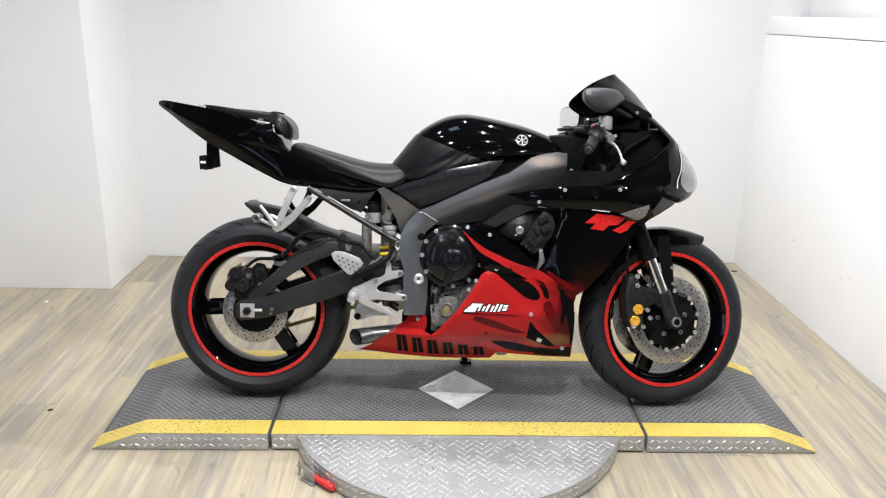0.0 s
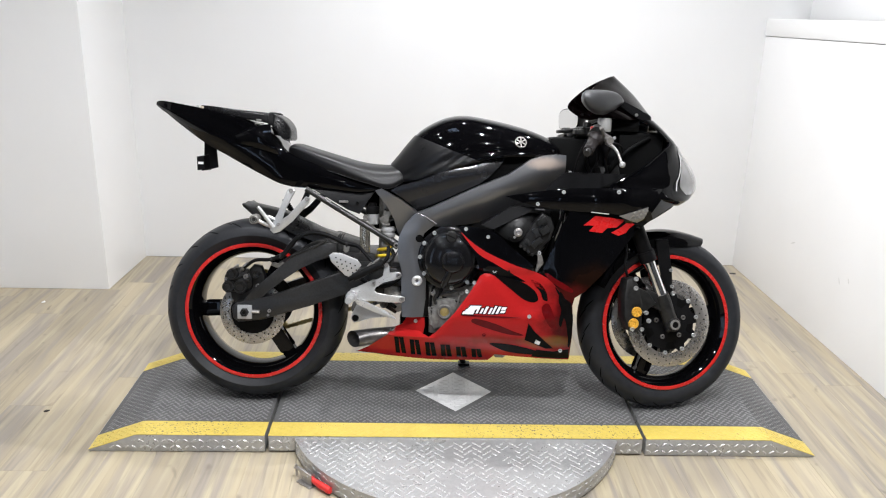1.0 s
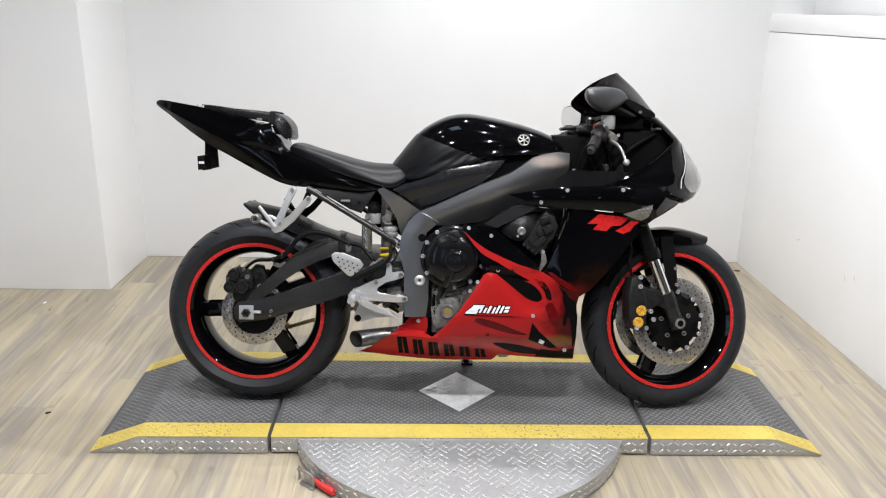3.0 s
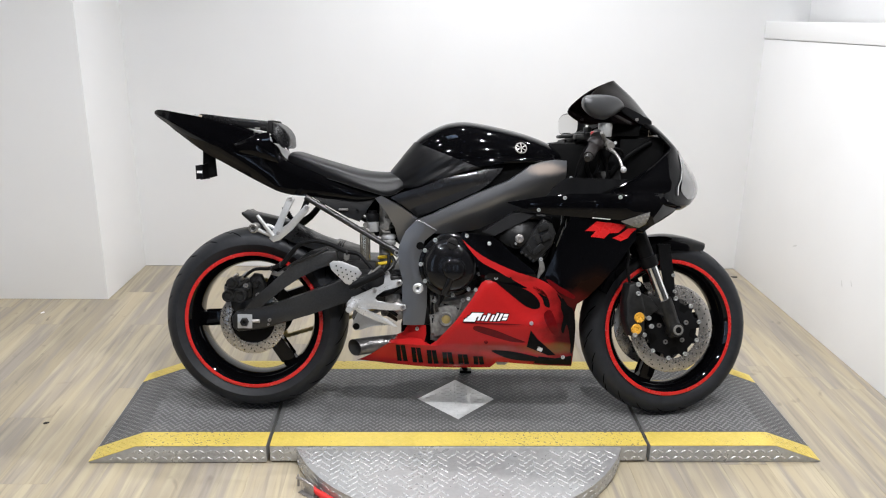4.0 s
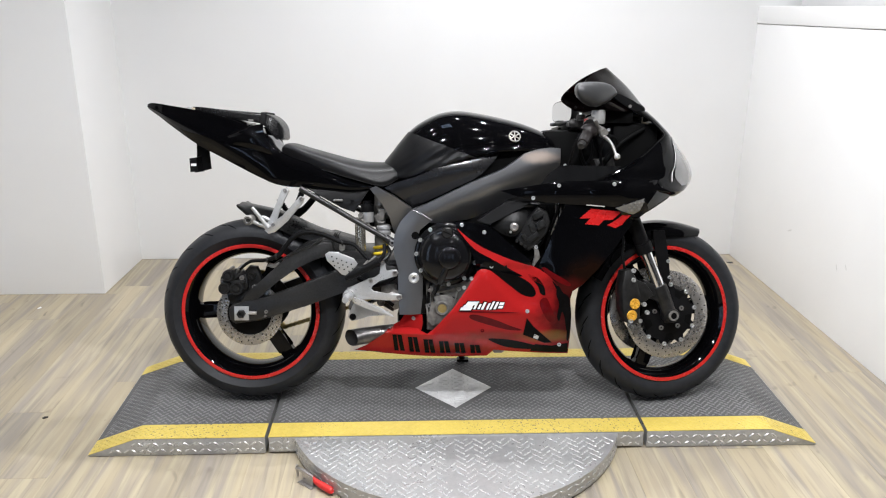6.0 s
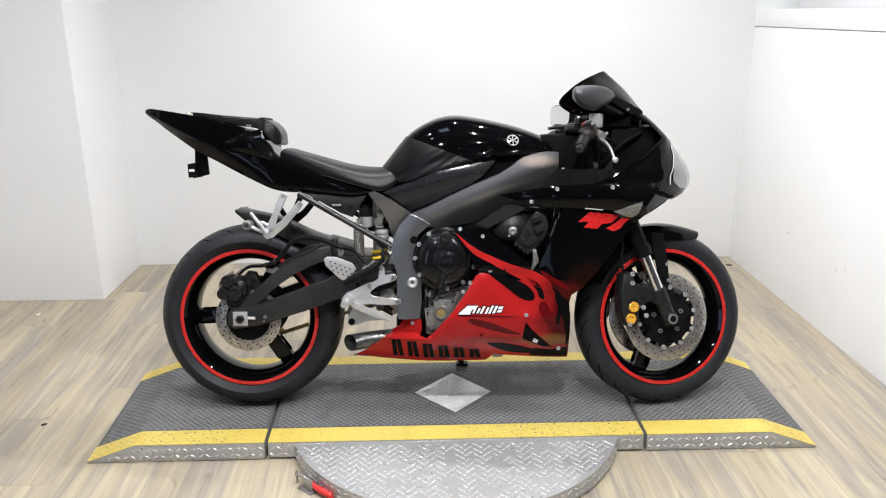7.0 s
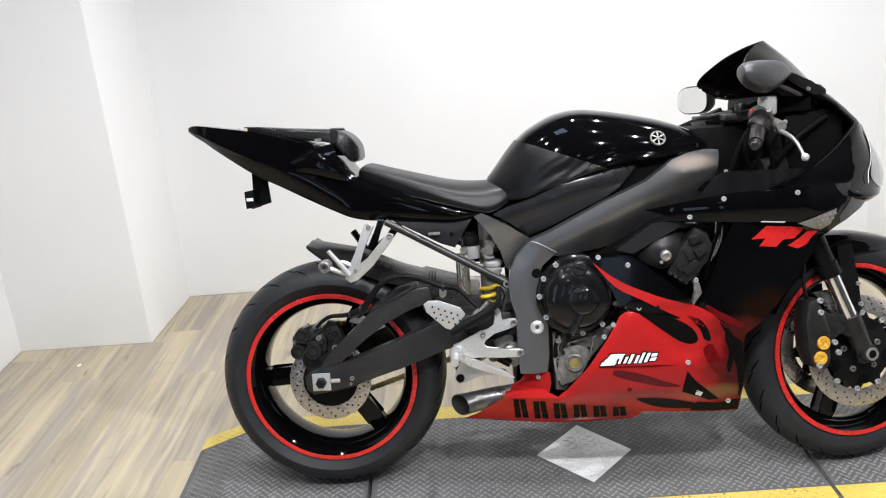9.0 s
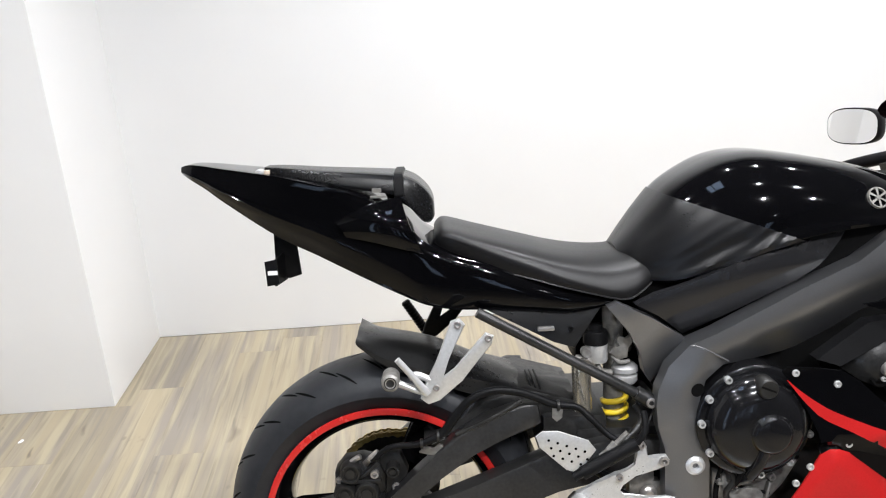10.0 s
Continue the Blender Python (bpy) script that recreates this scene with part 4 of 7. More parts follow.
bm = bmesh.new()
for i in range(42):
    a = 2 * math.pi * i / 42
    if math.cos(a - 0.25) < 0.45:
        chain_link(bm, Vector((0.109 * math.cos(a), 0.0975, 0.109 * math.sin(a))), Vector((-math.sin(a), 0, math.cos(a))), Vector((math.cos(a), 0, math.sin(a))), i % 2)
tagged(part("sprocket_chain", bm, GOLD_CHAIN, rear, "gold chain round the sprocket"), kind="stuff")
bm = bmesh.new()
for za, zb, xa in ((0.204, 0.36, -0.665), (0.418, 0.47, -0.672)):
    d = Vector((-0.17 - xa, 0, zb - za))
    k = int(d.length / 0.0159)
    d.normalize()
    for i in range(k):
        chain_link(bm, Vector((xa, 0.0975, za)) + d * (0.0159 * i), d, Vector((-d.z, 0, d.x)), i % 2)
tagged(part("drive_chain", bm, GOLD_CHAIN, bike, "gold and oily black drive chain"), kind="stuff")
bm = tube(bmesh.new(), [(0.195 * math.cos(0.45) * -1 * -1, -0.01, -0.12), (0.165, -0.014, -0.105)], 0.004, 8)
part("valve_stem", bm, BLACK_MATTE, rear)

for side, label in ((-1, "drilled steel front brake disc"), (1, "drilled steel front brake disc")):
    s = side
    bm = lathe(bmesh.new(), [(0.104, s * 0.066), (0.148, s * 0.066), (0.150, s * 0.0675), (0.150, s * 0.0705), (0.148, s * 0.072), (0.104, s * 0.072)], (0, 0, 0), seg=80, ring=True)
    d = part("brake_disc", bm, DISC, front, label)
    tagged(part("disc_drilling", disc_holes(bmesh.new(), s * 0.0724, ((0.118, 22, 0), (0.129, 22, 0.33), (0.140, 22, 0.66))), GROOVE, d), kind="stuff")
    prof = [(0.025, s * 0.058), (0.05, s * 0.060), (0.085, s * 0.066), (0.092, s * 0.0665), (0.092, s * 0.0705), (0.085, s * 0.071), (0.055, s * 0.078), (0.025, s * 0.080)]
    bm = lathe(bmesh.new(), prof, (0, 0, 0), seg=80, ring=True)
    # ten tabs reach out from the carrier to the disc
    for v in bm.verts:
        rr = math.hypot(v.co.x, v.co.z)
        a = math.atan2(v.co.z, v.co.x) - 0.2
        if rr > 0.088 and abs((a / (2 * math.pi / 10)) % 1 - 0.5) > 0.3:
            v.co.x *= 1.12
            v.co.z *= 1.12
    part("disc_carrier", bm, BLACK_MATTE, d, "black disc carrier")
    bm = bmesh.new()
    for i in range(5):
        a = 2 * math.pi * i / 5 + 0.4
        bolt(bm, 0.052 * math.cos(a), s * 0.0775, 0.052 * math.sin(a), 0.008, 0.006, s)
    parts("carrier_bolt", bm, STEEL, d)
    bm = bmesh.new()
    for i in range(5):
        a = 2 * math.pi * (i + 0.5) / 5 + 0.4
        q = [(0.066, -0.16), (0.09, -0.22), (0.09, 0.22), (0.066, 0.16)]
        bm.faces.new([bm.verts.new((r_ * math.cos(a + b_), s * (0.0722 + 0.0035 * (r_ < 0.08)), r_ * math.sin(a + b_))) for r_, b_ in q])
    parts("carrier_window", bm, GROOVE, d)
    bm = bmesh.new()
    for i in range(10):
        a = 2 * math.pi * i / 10 + 0.2
        bolt(bm, 0.102 * math.cos(a), s * 0.072, 0.102 * math.sin(a), 0.0075, 0.004, s)
    parts("disc_button", bm, SILVER, d)

# -- swingarm, rear brake, hugger --
beam = [(-0.756, 0.334), (-0.752, 0.300), (-0.735, 0.286), (-0.65, 0.297), (-0.50, 0.346), (-0.376, 0.392), (-0.24, 0.42), (-0.15, 0.425), (-0.13, 0.45), (-0.15, 0.48), (-0.28, 0.487), (-0.385, 0.470), (-0.52, 0.415), (-0.62, 0.378), (-0.70, 0.362), (-0.742, 0.352)]
bm = slab(bmesh.new(), beam, -0.150, -0.108, 0.007)
mirrored(bm)
box(bm, -0.40, -0.28, -0.12, 0.12, 0.42, 0.525, 0.012)
box(bm, -0.34, -0.15, -0.125, 0.125, 0.43, 0.50, 0.012)
arm = part("swingarm", bm, SWING_GREY, bike, "scuffed dark grey swingarm")
brace = [(-0.735, 0.340), (-0.69, 0.392), (-0.63, 0.446), (-0.563, 0.506), (-0.50, 0.541), (-0.44, 0.562), (-0.41, 0.560), (-0.405, 0.525), (-0.42, 0.515), (-0.48, 0.495), (-0.53, 0.470), (-0.59, 0.428), (-0.64, 0.385), (-0.66, 0.362), (-0.70, 0.345)]
pair("upper_brace", lambda: slab(bmesh.new(), brace, -0.148, -0.112, 0.006), SWING_GREY, arm)
bm = slab(bmesh.new(), [(-0.62, 0.475), (-0.50, 0.555), (-0.43, 0.575), (-0.33, 0.545), (-0.31, 0.50), (-0.40, 0.50), (-0.42, 0.52), (-0.50, 0.50)], -0.098, 0.098, 0.008)
part("inner_bridge", bm, DARK_CAST, arm)
bm = box(bmesh.new(), -0.735, -0.687, -0.156, -0.150, 0.299, 0.346, 0.002)
part("axle_plate", bm, SILVER, arm, "bare aluminium axle plate")
bm = lathe(bmesh.new(), [(0.007, -0.160), (0.0075, -0.170), (0.012, -0.171), (0.014, -0.168), (0.015, -0.156)], (-0.711, 0, 0.322), seg=6)
lathe(bm, [(0.0, -0.162), (0.0072, -0.162), (0.0072, -0.171)], (-0.711, 0, 0.322), seg=20)
part("axle_nut", bm, DARK_CAST, arm)
bm = tube(bmesh.new(), [(-0.687, -0.153, 0.324), (-0.662, -0.153, 0.324)], 0.006, 8)
bolt(bm, -0.63, -0.150, 0.328, 0.006)
bolt(bm, -0.634, -0.150, 0.313, 0.004)
parts("chain_adjuster", bm, STEEL, arm)

bm = slab(bmesh.new(), [(-0.788, 0.40), (-0.786, 0.438), (-0.768, 0.458), (-0.735, 0.463), (-0.70, 0.452), (-0.69, 0.43), (-0.692, 0.40), (-0.715, 0.384), (-0.765, 0.382)], -0.128, -0.070, 0.010)
cal = part("rear_caliper", bm, CALIPER_GREY, bike, "dirty dark rear brake caliper")
bm = slab(bmesh.new(), [(-0.70, 0.40), (-0.705, 0.46), (-0.69, 0.476), (-0.664, 0.472), (-0.650, 0.435), (-0.662, 0.39), (-0.685, 0.37)], -0.120, -0.088, 0.008)
part("caliper_carrier", bm, CALIPER_GREY, cal)
for x, z, r in ((-0.755, 0.446, 0.019), (-0.728, 0.404, 0.022), (-0.768, 0.404, 0.020), (-0.678, 0.446, 0.012)):
    bm = lathe(bmesh.new(), [(0, -0.147), (r * 0.45, -0.147), (r * 0.5, -0.144), (r * 0.72, -0.144), (r * 0.78, -0.149), (r * 0.92, -0.149), (r, -0.145), (r * 1.05, -0.122)], (x, 0, z), seg=24)
    part("piston_housing", bm, CALIPER_GREY, cal)
part("caliper_rib", box(bmesh.new(), -0.775, -0.70, -0.138, -0.126, 0.421, 0.430, 0.003), CALIPER_GREY, cal)
part("caliper_rib", slab(bmesh.new(), [(-0.745, 0.43), (-0.735, 0.432), (-0.70, 0.458), (-0.706, 0.464)], -0.138, -0.126, 0.002), CALIPER_GREY, cal)
bm = bolt(bmesh.new(), -0.712, -0.130, 0.438, 0.008, 0.008)
bolt(bm, -0.778, -0.128, 0.428, 0.006, 0.006)
bolt(bm, -0.674, -0.120, 0.405, 0.008, 0.006)
tube(bm, [(-0.728, -0.125, 0.456), (-0.716, -0.138, 0.472), (-0.702, -0.14, 0.484)], 0.006, 8)
tube(bm, [(-0.76, -0.125, 0.455), (-0.745, -0.135, 0.470), (-0.735, -0.138, 0.476)], 0.005, 8)
parts("bolt", bm, STEEL, cal)
bm = slab(bmesh.new(), [(-0.77, 0.39), (-0.70, 0.395), (-0.665, 0.36), (-0.68, 0.33), (-0.745, 0.335), (-0.765, 0.36)], -0.112, -0.104, 0.002)
part("caliper_bracket", bm, CALIPER_GREY, cal)
hose = [(-0.715, -0.14, 0.468), (-0.678, -0.148, 0.495), (-0.627, -0.152, 0.500), (-0.585, -0.152, 0.517), (-0.562, -0.152, 0.545), (-0.532, -0.152, 0.578), (-0.491, -0.150, 0.592), (-0.451, -0.148, 0.588), (-0.421, -0.148, 0.578), (-0.381, -0.148, 0.560), (-0.341, -0.15, 0.553), (-0.316, -0.16, 0.532), (-0.291, -0.17, 0.507), (-0.268, -0.185, 0.495)]
part("brake_hose", tube(bmesh.new(), hose, [0.005, 0.0055, 0.006, 0.0085, 0.0085, 0.0075, 0.0075, 0.0075, 0.0075, 0.0075, 0.0065, 0.006, 0.006, 0.006], 12), BLACK_MATTE, bike, "black rubber brake hose")
bm = bmesh.new()
for x, z, r in ((-0.622, 0.500, 0.008), (-0.592, 0.513, 0.0095), (-0.375, 0.5585, 0.009)):
    lathe(bm, [(r, -0.003), (r + 0.0015, -0.002), (r + 0.0015, 0.002), (r, 0.003)], (x, -0.151, z), "x", 14, True)
parts("hose_clip", bm, DARK_CAST, bike)
bm = slab(bmesh.new(), [(-0.385, 0.556), (-0.366, 0.556), (-0.368, 0.535), (-0.378, 0.528), (-0.386, 0.536)], -0.152, -0.147, 0.001)
part("hose_bracket", bm, CAST, bike)
bm = slab(bmesh.new(), [(-0.628, 0.478), (-0.618, 0.490), (-0.600, 0.484), (-0.590, 0.492), (-0.572, 0.482), (-0.585, 0.470), (-0.61, 0.472)], -0.140, -0.134, 0.001)
part("hose_bracket", bm, CAST, bike)
part("guide_rod", tube(bmesh.new(), [(-0.56, -0.145, 0.512), (-0.52, -0.146, 0.528), (-0.47, -0.147, 0.552), (-0.44, -0.147, 0.570)], 0.0045, 10), DARK_CAST, bike, "thin grey guide rod above the swingarm")

# the hugger by stations: x, crown z, edge z, skirt z, half width
rails = []
for x, zc, ze, zs, w in ((-0.735, 0.680, 0.674, 0.667, 0.082), (-0.683, 0.668, 0.643, 0.629, 0.090), (-0.60, 0.648, 0.614, 0.597, 0.092), (-0.54, 0.622, 0.598, 0.572, 0.092), (-0.456, 0.585, 0.575, 0.55, 0.085), (-0.40, 0.566, 0.558, 0.538, 0.078), (-0.33, 0.55, 0.543, 0.53, 0.07)):
    half = [(x + 0.004, -w, zs), (x, -w, ze - 0.002), (x, -w * 0.95, ze + 0.003), (x, -w * 0.5, zc - 0.004), (x, 0, zc)]
    rails.append(half + [(a, -b, c) for a, b, c in reversed(half[:-1])])
hug = part("rear_hugger", patch(bmesh.new(), rails, 2, 5, 0.003, (0.3, 0, -0.9)), HUGGER_BLACK, bike, "satin black plastic rear hugger", 25)
bm = bmesh.new()
for x in (-0.412, -0.404, -0.396):
    tube(bm, [(x, -0.09, 0.545), (x - 0.002, -0.083, 0.565), (x - 0.003, -0.05, 0.574), (x - 0.004, 0.0, 0.575)], 0.0022, 6)
parts("cable_tie", bm, BLACK_MATTE, hug)
# -- front end --
LEG = lambda z: 0.700 - 0.42 * (z - 0.295)
for side in (-1, 1):
    y = side * 0.106
    bm = steered(tube(bmesh.new(), [(LEG(0.52), y, 0.52), (LEG(0.97), y, 0.97)], 0.0245, 24))
    leg = part("fork_leg", bm, BLACK_MATTE, bike, "black upper fork tube")
    part("fork_seal", steered(tube(bmesh.new(), [(LEG(0.512), y, 0.512), (LEG(0.545), y, 0.545)], 0.029, 24)), BLACK_MATTE, leg)
    part("fork_slider", steered(tube(bmesh.new(), [(LEG(0.385), y, 0.385), (LEG(0.52), y, 0.52)], 0.0205, 24)), CHROME, leg, "polished chrome fork slider")
    bm = tube(bmesh.new(), [(LEG(0.400), y, 0.400), (LEG(0.37), y, 0.37), (LEG(0.325), y, 0.325), (LEG(0.283), y, 0.283)], [0.026, 0.027, 0.024, 0.026], 20, 3)
    lathe(bm, [(0.009, -0.028), (0.021, -0.028), (0.024, -0.022), (0.024, 0.022), (0.021, 0.028), (0.009, 0.028)], (0.6975, y, 0.300), seg=24)
    slab(bm, [(LEG(0.40) - 0.01, 0.40), (LEG(0.33), 0.33), (LEG(0.33) - 0.075, 0.365), (LEG(0.41) - 0.06, 0.425)], y - 0.013, y + 0.013, 0.004)
    part("axle_carrier", steered(bm), DARK_CAST, leg, "dark cast axle carrier")
axle = part("front_axle", steered(tube(bmesh.new(), [(0.6975, -0.135, 0.3), (0.6975, 0.13, 0.3)], 0.009, 16)), DARK_CAST, bike)
bm = lathe(bmesh.new(), [(0.0105, -0.134), (0.011, -0.1375), (0.0165, -0.1375), (0.018, -0.135), (0.018, -0.128)], (0.6975, 0, 0.300), seg=28)
part("axle_collar", steered(bm), CAST, axle, "dull aluminium axle collar")
part("axle_bore", steered(lathe(bmesh.new(), [(0, -0.1362), (0.0108, -0.1362)], (0.6975, 0, 0.300), seg=20)), GROOVE, axle)
bm = slab(bmesh.new(), [(LEG(0.80) - 0.06, 0.775), (LEG(0.80) + 0.035, 0.79), (LEG(0.84) + 0.035, 0.835), (LEG(0.84) - 0.06, 0.82)], -0.135, 0.135, 0.01)
slab(bm, [(LEG(0.94) - 0.06, 0.92), (LEG(0.94) + 0.035, 0.93), (LEG(0.96) + 0.035, 0.955), (LEG(0.96) - 0.06, 0.945)], -0.135, 0.135, 0.008)
part("triple_clamp", steered(bm), DARK_CAST, bike)

for side in (-1, 1):
    y0, y1 = sorted((side * 0.086, side * 0.150))
    bm = slab(bmesh.new(), [(0.515, 0.455), (0.540, 0.462), (0.560, 0.43), (0.575, 0.375), (0.573, 0.30), (0.560, 0.275), (0.525, 0.285), (0.508, 0.33), (0.505, 0.40)], y0, y1, 0.012)
    slab(bm, [(0.53, 0.44), (0.60, 0.41), (0.63, 0.37), (0.59, 0.345), (0.55, 0.36)], side * 0.118 - 0.012, side * 0.118 + 0.012, 0.004)
    cal = part("front_caliper", steered(bm), DARK_CAST, bike, "dark front brake caliper with gold piston caps")
    if side < 0:
        for x, z in ((0.550, 0.346), (0.540, 0.308)):
            bm = lathe(bmesh.new(), [(0, -0.1525), (0.005, -0.1525), (0.0065, -0.1545), (0.0155, -0.1555), (0.0175, -0.153), (0.0175, -0.146)], (x, 0, z), seg=28)
            part("piston_cap", steered(bm), GOLD, cal, "gold anodised piston cap")
        bm = bmesh.new()
        for x, z in ((0.545, 0.455), (0.545, 0.425), (0.590, 0.342), (0.600, 0.315), (0.535, 0.29)):
            bolt(bm, x, -0.136 if x > 0.55 else -0.15, z, 0.0075, 0.006)
        parts("bolt", steered(bm), SILVER, cal)
part("front_hose", steered(tube(bmesh.new(), [(0.53, -0.12, 0.455), (0.515, -0.13, 0.50), (0.52, -0.125, 0.56), (0.50, -0.11, 0.66), (0.44, -0.12, 0.80)], 0.005, 8)), BLACK_MATTE, bike)

rails = []
for a in (64, 75, 88, 100, 113, 127, 141, 153):
    q = radians(a)
    r0 = 0.318 + (0.006 if a < 70 else 0)
    tip = 0.55 if a < 70 else 0.85 if a < 80 else 1.0
    row = []
    for y, dr in ((-0.074, -0.05), (-0.073, -0.022), (-0.05, -0.004), (0, 0.004), (0.05, -0.004), (0.073, -0.022), (0.074, -0.05)):
        rr = r0 + dr * tip
        row.append((0.7055 + rr * math.cos(q), y * tip, 0.298 + rr * math.sin(q)))
    rails.append(row)
fender = part("front_fender", steered(patch(bmesh.new(), rails, 4, 4, 0.003, (0, 0, -1))), BLACK_GLOSS, bike, "gloss black front fender")
for side in (-1, 1):
    bm = slab(bmesh.new(), [(0.645, 0.585), (0.69, 0.585), (0.705, 0.49), (0.712, 0.41), (0.695, 0.395), (0.672, 0.44), (0.655, 0.52)], side * 0.080 - 0.003, side * 0.080 + 0.003, 0.001)
    part("fender_side", steered(bm), BLACK_MATTE, fender)
bm = bmesh.new()
for x, z in ((0.702, 0.48), (0.707, 0.425)):
    bolt(bm, x, -0.083, z, 0.006)
parts("bolt", steered(bm), SILVER, fender)

# -- frame --
def spar_y(x, z):
    ax, az, bx, bz = -0.13, 0.63, 0.32, 0.83
    l = math.hypot(bx - ax, bz - az)
    d = ((x - ax) * (bz - az) - (z - az) * (bx - ax)) / l
    u = max(0.0, min(1.0, ((x - ax) * (bx - ax) + (z - az) * (bz - az)) / l / l))
    e = d + 0.018
    fold = (math.sqrt(e * e + 0.0008) - 0.0283) * (0.10 if e < 0 else 0.85)
    return -(0.188 - fold - 0.035 * u ** 3)


spar = [(-0.150, 0.668), (-0.10, 0.688), (-0.03, 0.722), (0.042, 0.757), (0.10, 0.781), (0.145, 0.800), (0.18, 0.824), (0.215, 0.850), (0.26, 0.864), (0.30, 0.868), (0.33, 0.866), (0.332, 0.82), (0.325, 0.765), (0.29, 0.735), (0.22, 0.715), (0.165, 0.700), (0.12, 0.672), (0.075, 0.645), (0.03, 0.634), (-0.03, 0.628), (-0.085, 0.625), (-0.125, 0.645)]
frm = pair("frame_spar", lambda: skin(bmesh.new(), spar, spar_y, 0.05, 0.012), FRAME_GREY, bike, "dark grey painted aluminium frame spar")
lip = [(0.062, 0.638), (0.105, 0.667), (0.153, 0.698), (0.187, 0.702), (0.235, 0.700), (0.205, 0.680), (0.15, 0.652), (0.10, 0.626)]
pair("frame_lip", lambda: skin(bmesh.new(), lip, lambda x, z: -0.205 - 0.25 * (0.66 - z + 0.4 * (x - 0.1)), 0.03, 0.014), BLACK_MATTE, bike, "matte charcoal lip below the frame spar")
plate = [(-0.150, 0.668), (-0.125, 0.660), (-0.082, 0.636), (-0.100, 0.622), (-0.121, 0.604), (-0.131, 0.57), (-0.133, 0.53), (-0.122, 0.49), (-0.113, 0.447), (-0.113, 0.38), (-0.119, 0.329), (-0.188, 0.327), (-0.192, 0.40), (-0.192, 0.478), (-0.204, 0.52), (-0.207, 0.56), (-0.203, 0.590), (-0.185, 0.63)]


def plate_y(x, z):
    """A folded face: the ridge runs down the middle of the plate."""
    mid = at([(0.327, -0.153), (0.40, -0.151), (0.478, -0.152), (0.53, -0.166), (0.57, -0.168), (0.60, -0.158), (0.63, -0.135), (0.668, -0.118)], z)
    e = x - mid
    return -(0.192 - 0.24 * (math.sqrt(e * e + 0.00003) - 0.0055))


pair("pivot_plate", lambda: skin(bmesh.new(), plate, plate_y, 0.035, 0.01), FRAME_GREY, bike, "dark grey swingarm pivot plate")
part("frame_seam", tube(bmesh.new(), [(-0.148, -0.1865, 0.669), (-0.124, -0.1885, 0.661), (-0.083, -0.1885, 0.637)], 0.0016, 8, 3), FRAME_GREY, frm)
bm = skin(bmesh.new(), [(-0.284, 0.735), (-0.266, 0.742), (-0.205, 0.712), (-0.148, 0.672), (-0.155, 0.645), (-0.178, 0.62), (-0.200, 0.58), (-0.212, 0.60), (-0.222, 0.64), (-0.245, 0.685)], lambda x, z: -0.156 - 0.012 * max(0, (x + 0.28) / 0.13) + 0.35 * max(0.0, 0.715 - z), 0.03, 0.02)
part("seat_bracket", bm, FRAME_GREY, bike, "dark grey frame bracket below the seat")
bm = lathe(bmesh.new(), [(0, -0.189), (0.005, -0.189), (0.006, -0.195), (0.012, -0.197), (0.017, -0.194), (0.018, -0.180)], (-0.141, 0, 0.449), seg=28)
part("pivot_bolt", bm, SILVER, bike, "bright swingarm pivot bolt")
part("frame_hole", skin(bmesh.new(), [(-0.136 + 0.0125 * math.cos(a), 0.587 + 0.0125 * math.sin(a)) for a in (k * math.pi / 10 for k in range(20))], lambda x, z: plate_y(x, z) - 0.0007, 0, 0.01), GROOVE, bike)
pair("subframe_rail", lambda: tube(tube(bmesh.new(), [(-0.512, -0.142, 0.735), (-0.215, -0.152, 0.562)], 0.0092, 14), [(-0.235, -0.152, 0.575), (-0.205, -0.156, 0.556)], 0.0135, 14), SWING_GREY, bike, "dark grey subframe rail")
part("rail_bolt", bolt(bmesh.new(), -0.212, -0.165, 0.560, 0.009, 0.006), STEEL, bike)

# -- engine --
eng = part("engine", box(bmesh.new(), -0.13, 0.22, -0.12, 0.12, 0.31, 0.56, 0.02), DARK_CAST, bike, "oily black four-cylinder engine")
part("cylinder_block", box(bmesh.new(), 0.02, 0.33, -0.135, 0.135, 0.44, 0.73, 0.03), INNER, eng)
part("gearbox_case", box(bmesh.new(), -0.15, 0.10, -0.13, 0.13, 0.50, 0.672, 0.02), INNER, eng)
def outward(bm):
    """The clutch side stands well out from the crankcase."""
    bm.transform(Matrix.Translation((-0.007, -0.028, 0.013)))
    return bm


bm = lathe(bmesh.new(), [(0, -0.2135), (0.03, -0.2130), (0.050, -0.2110), (0.066, -0.2065), (0.078, -0.1985), (0.086, -0.187), (0.0895, -0.174), (0.090, -0.168), (0.099, -0.167), (0.1025, -0.164), (0.103, -0.09)], (-0.030, 0, 0.513), seg=72)
cov = part("clutch_cover", outward(bm), ENGINE_BLACK, eng, "glossy black round clutch cover")
bm = lathe(bmesh.new(), [(0, -0.2225), (0.026, -0.2222), (0.031, -0.2205), (0.0335, -0.2165), (0.036, -0.2125), (0.040, -0.2095)], (-0.020, 0, 0.508), seg=48)
part("cover_boss", outward(bm), ENGINE_BLACK, cov)
bm = tube(bmesh.new(), [(-0.030, -0.208, 0.478), (-0.040, -0.205, 0.45), (-0.050, -0.196, 0.425)], [0.012, 0.011, 0.010], 14)
part("cover_rib", outward(bm), ENGINE_BLACK, cov)
bm = bmesh.new()
for a in (150, 178, 122, 212, 20, -15, -52, -85):
    bolt(bm, -0.030 + 0.096 * math.cos(radians(a)), -0.170, 0.513 + 0.096 * math.sin(radians(a)), 0.0065, 0.008)
parts("bolt", outward(bm), SILVER, cov)
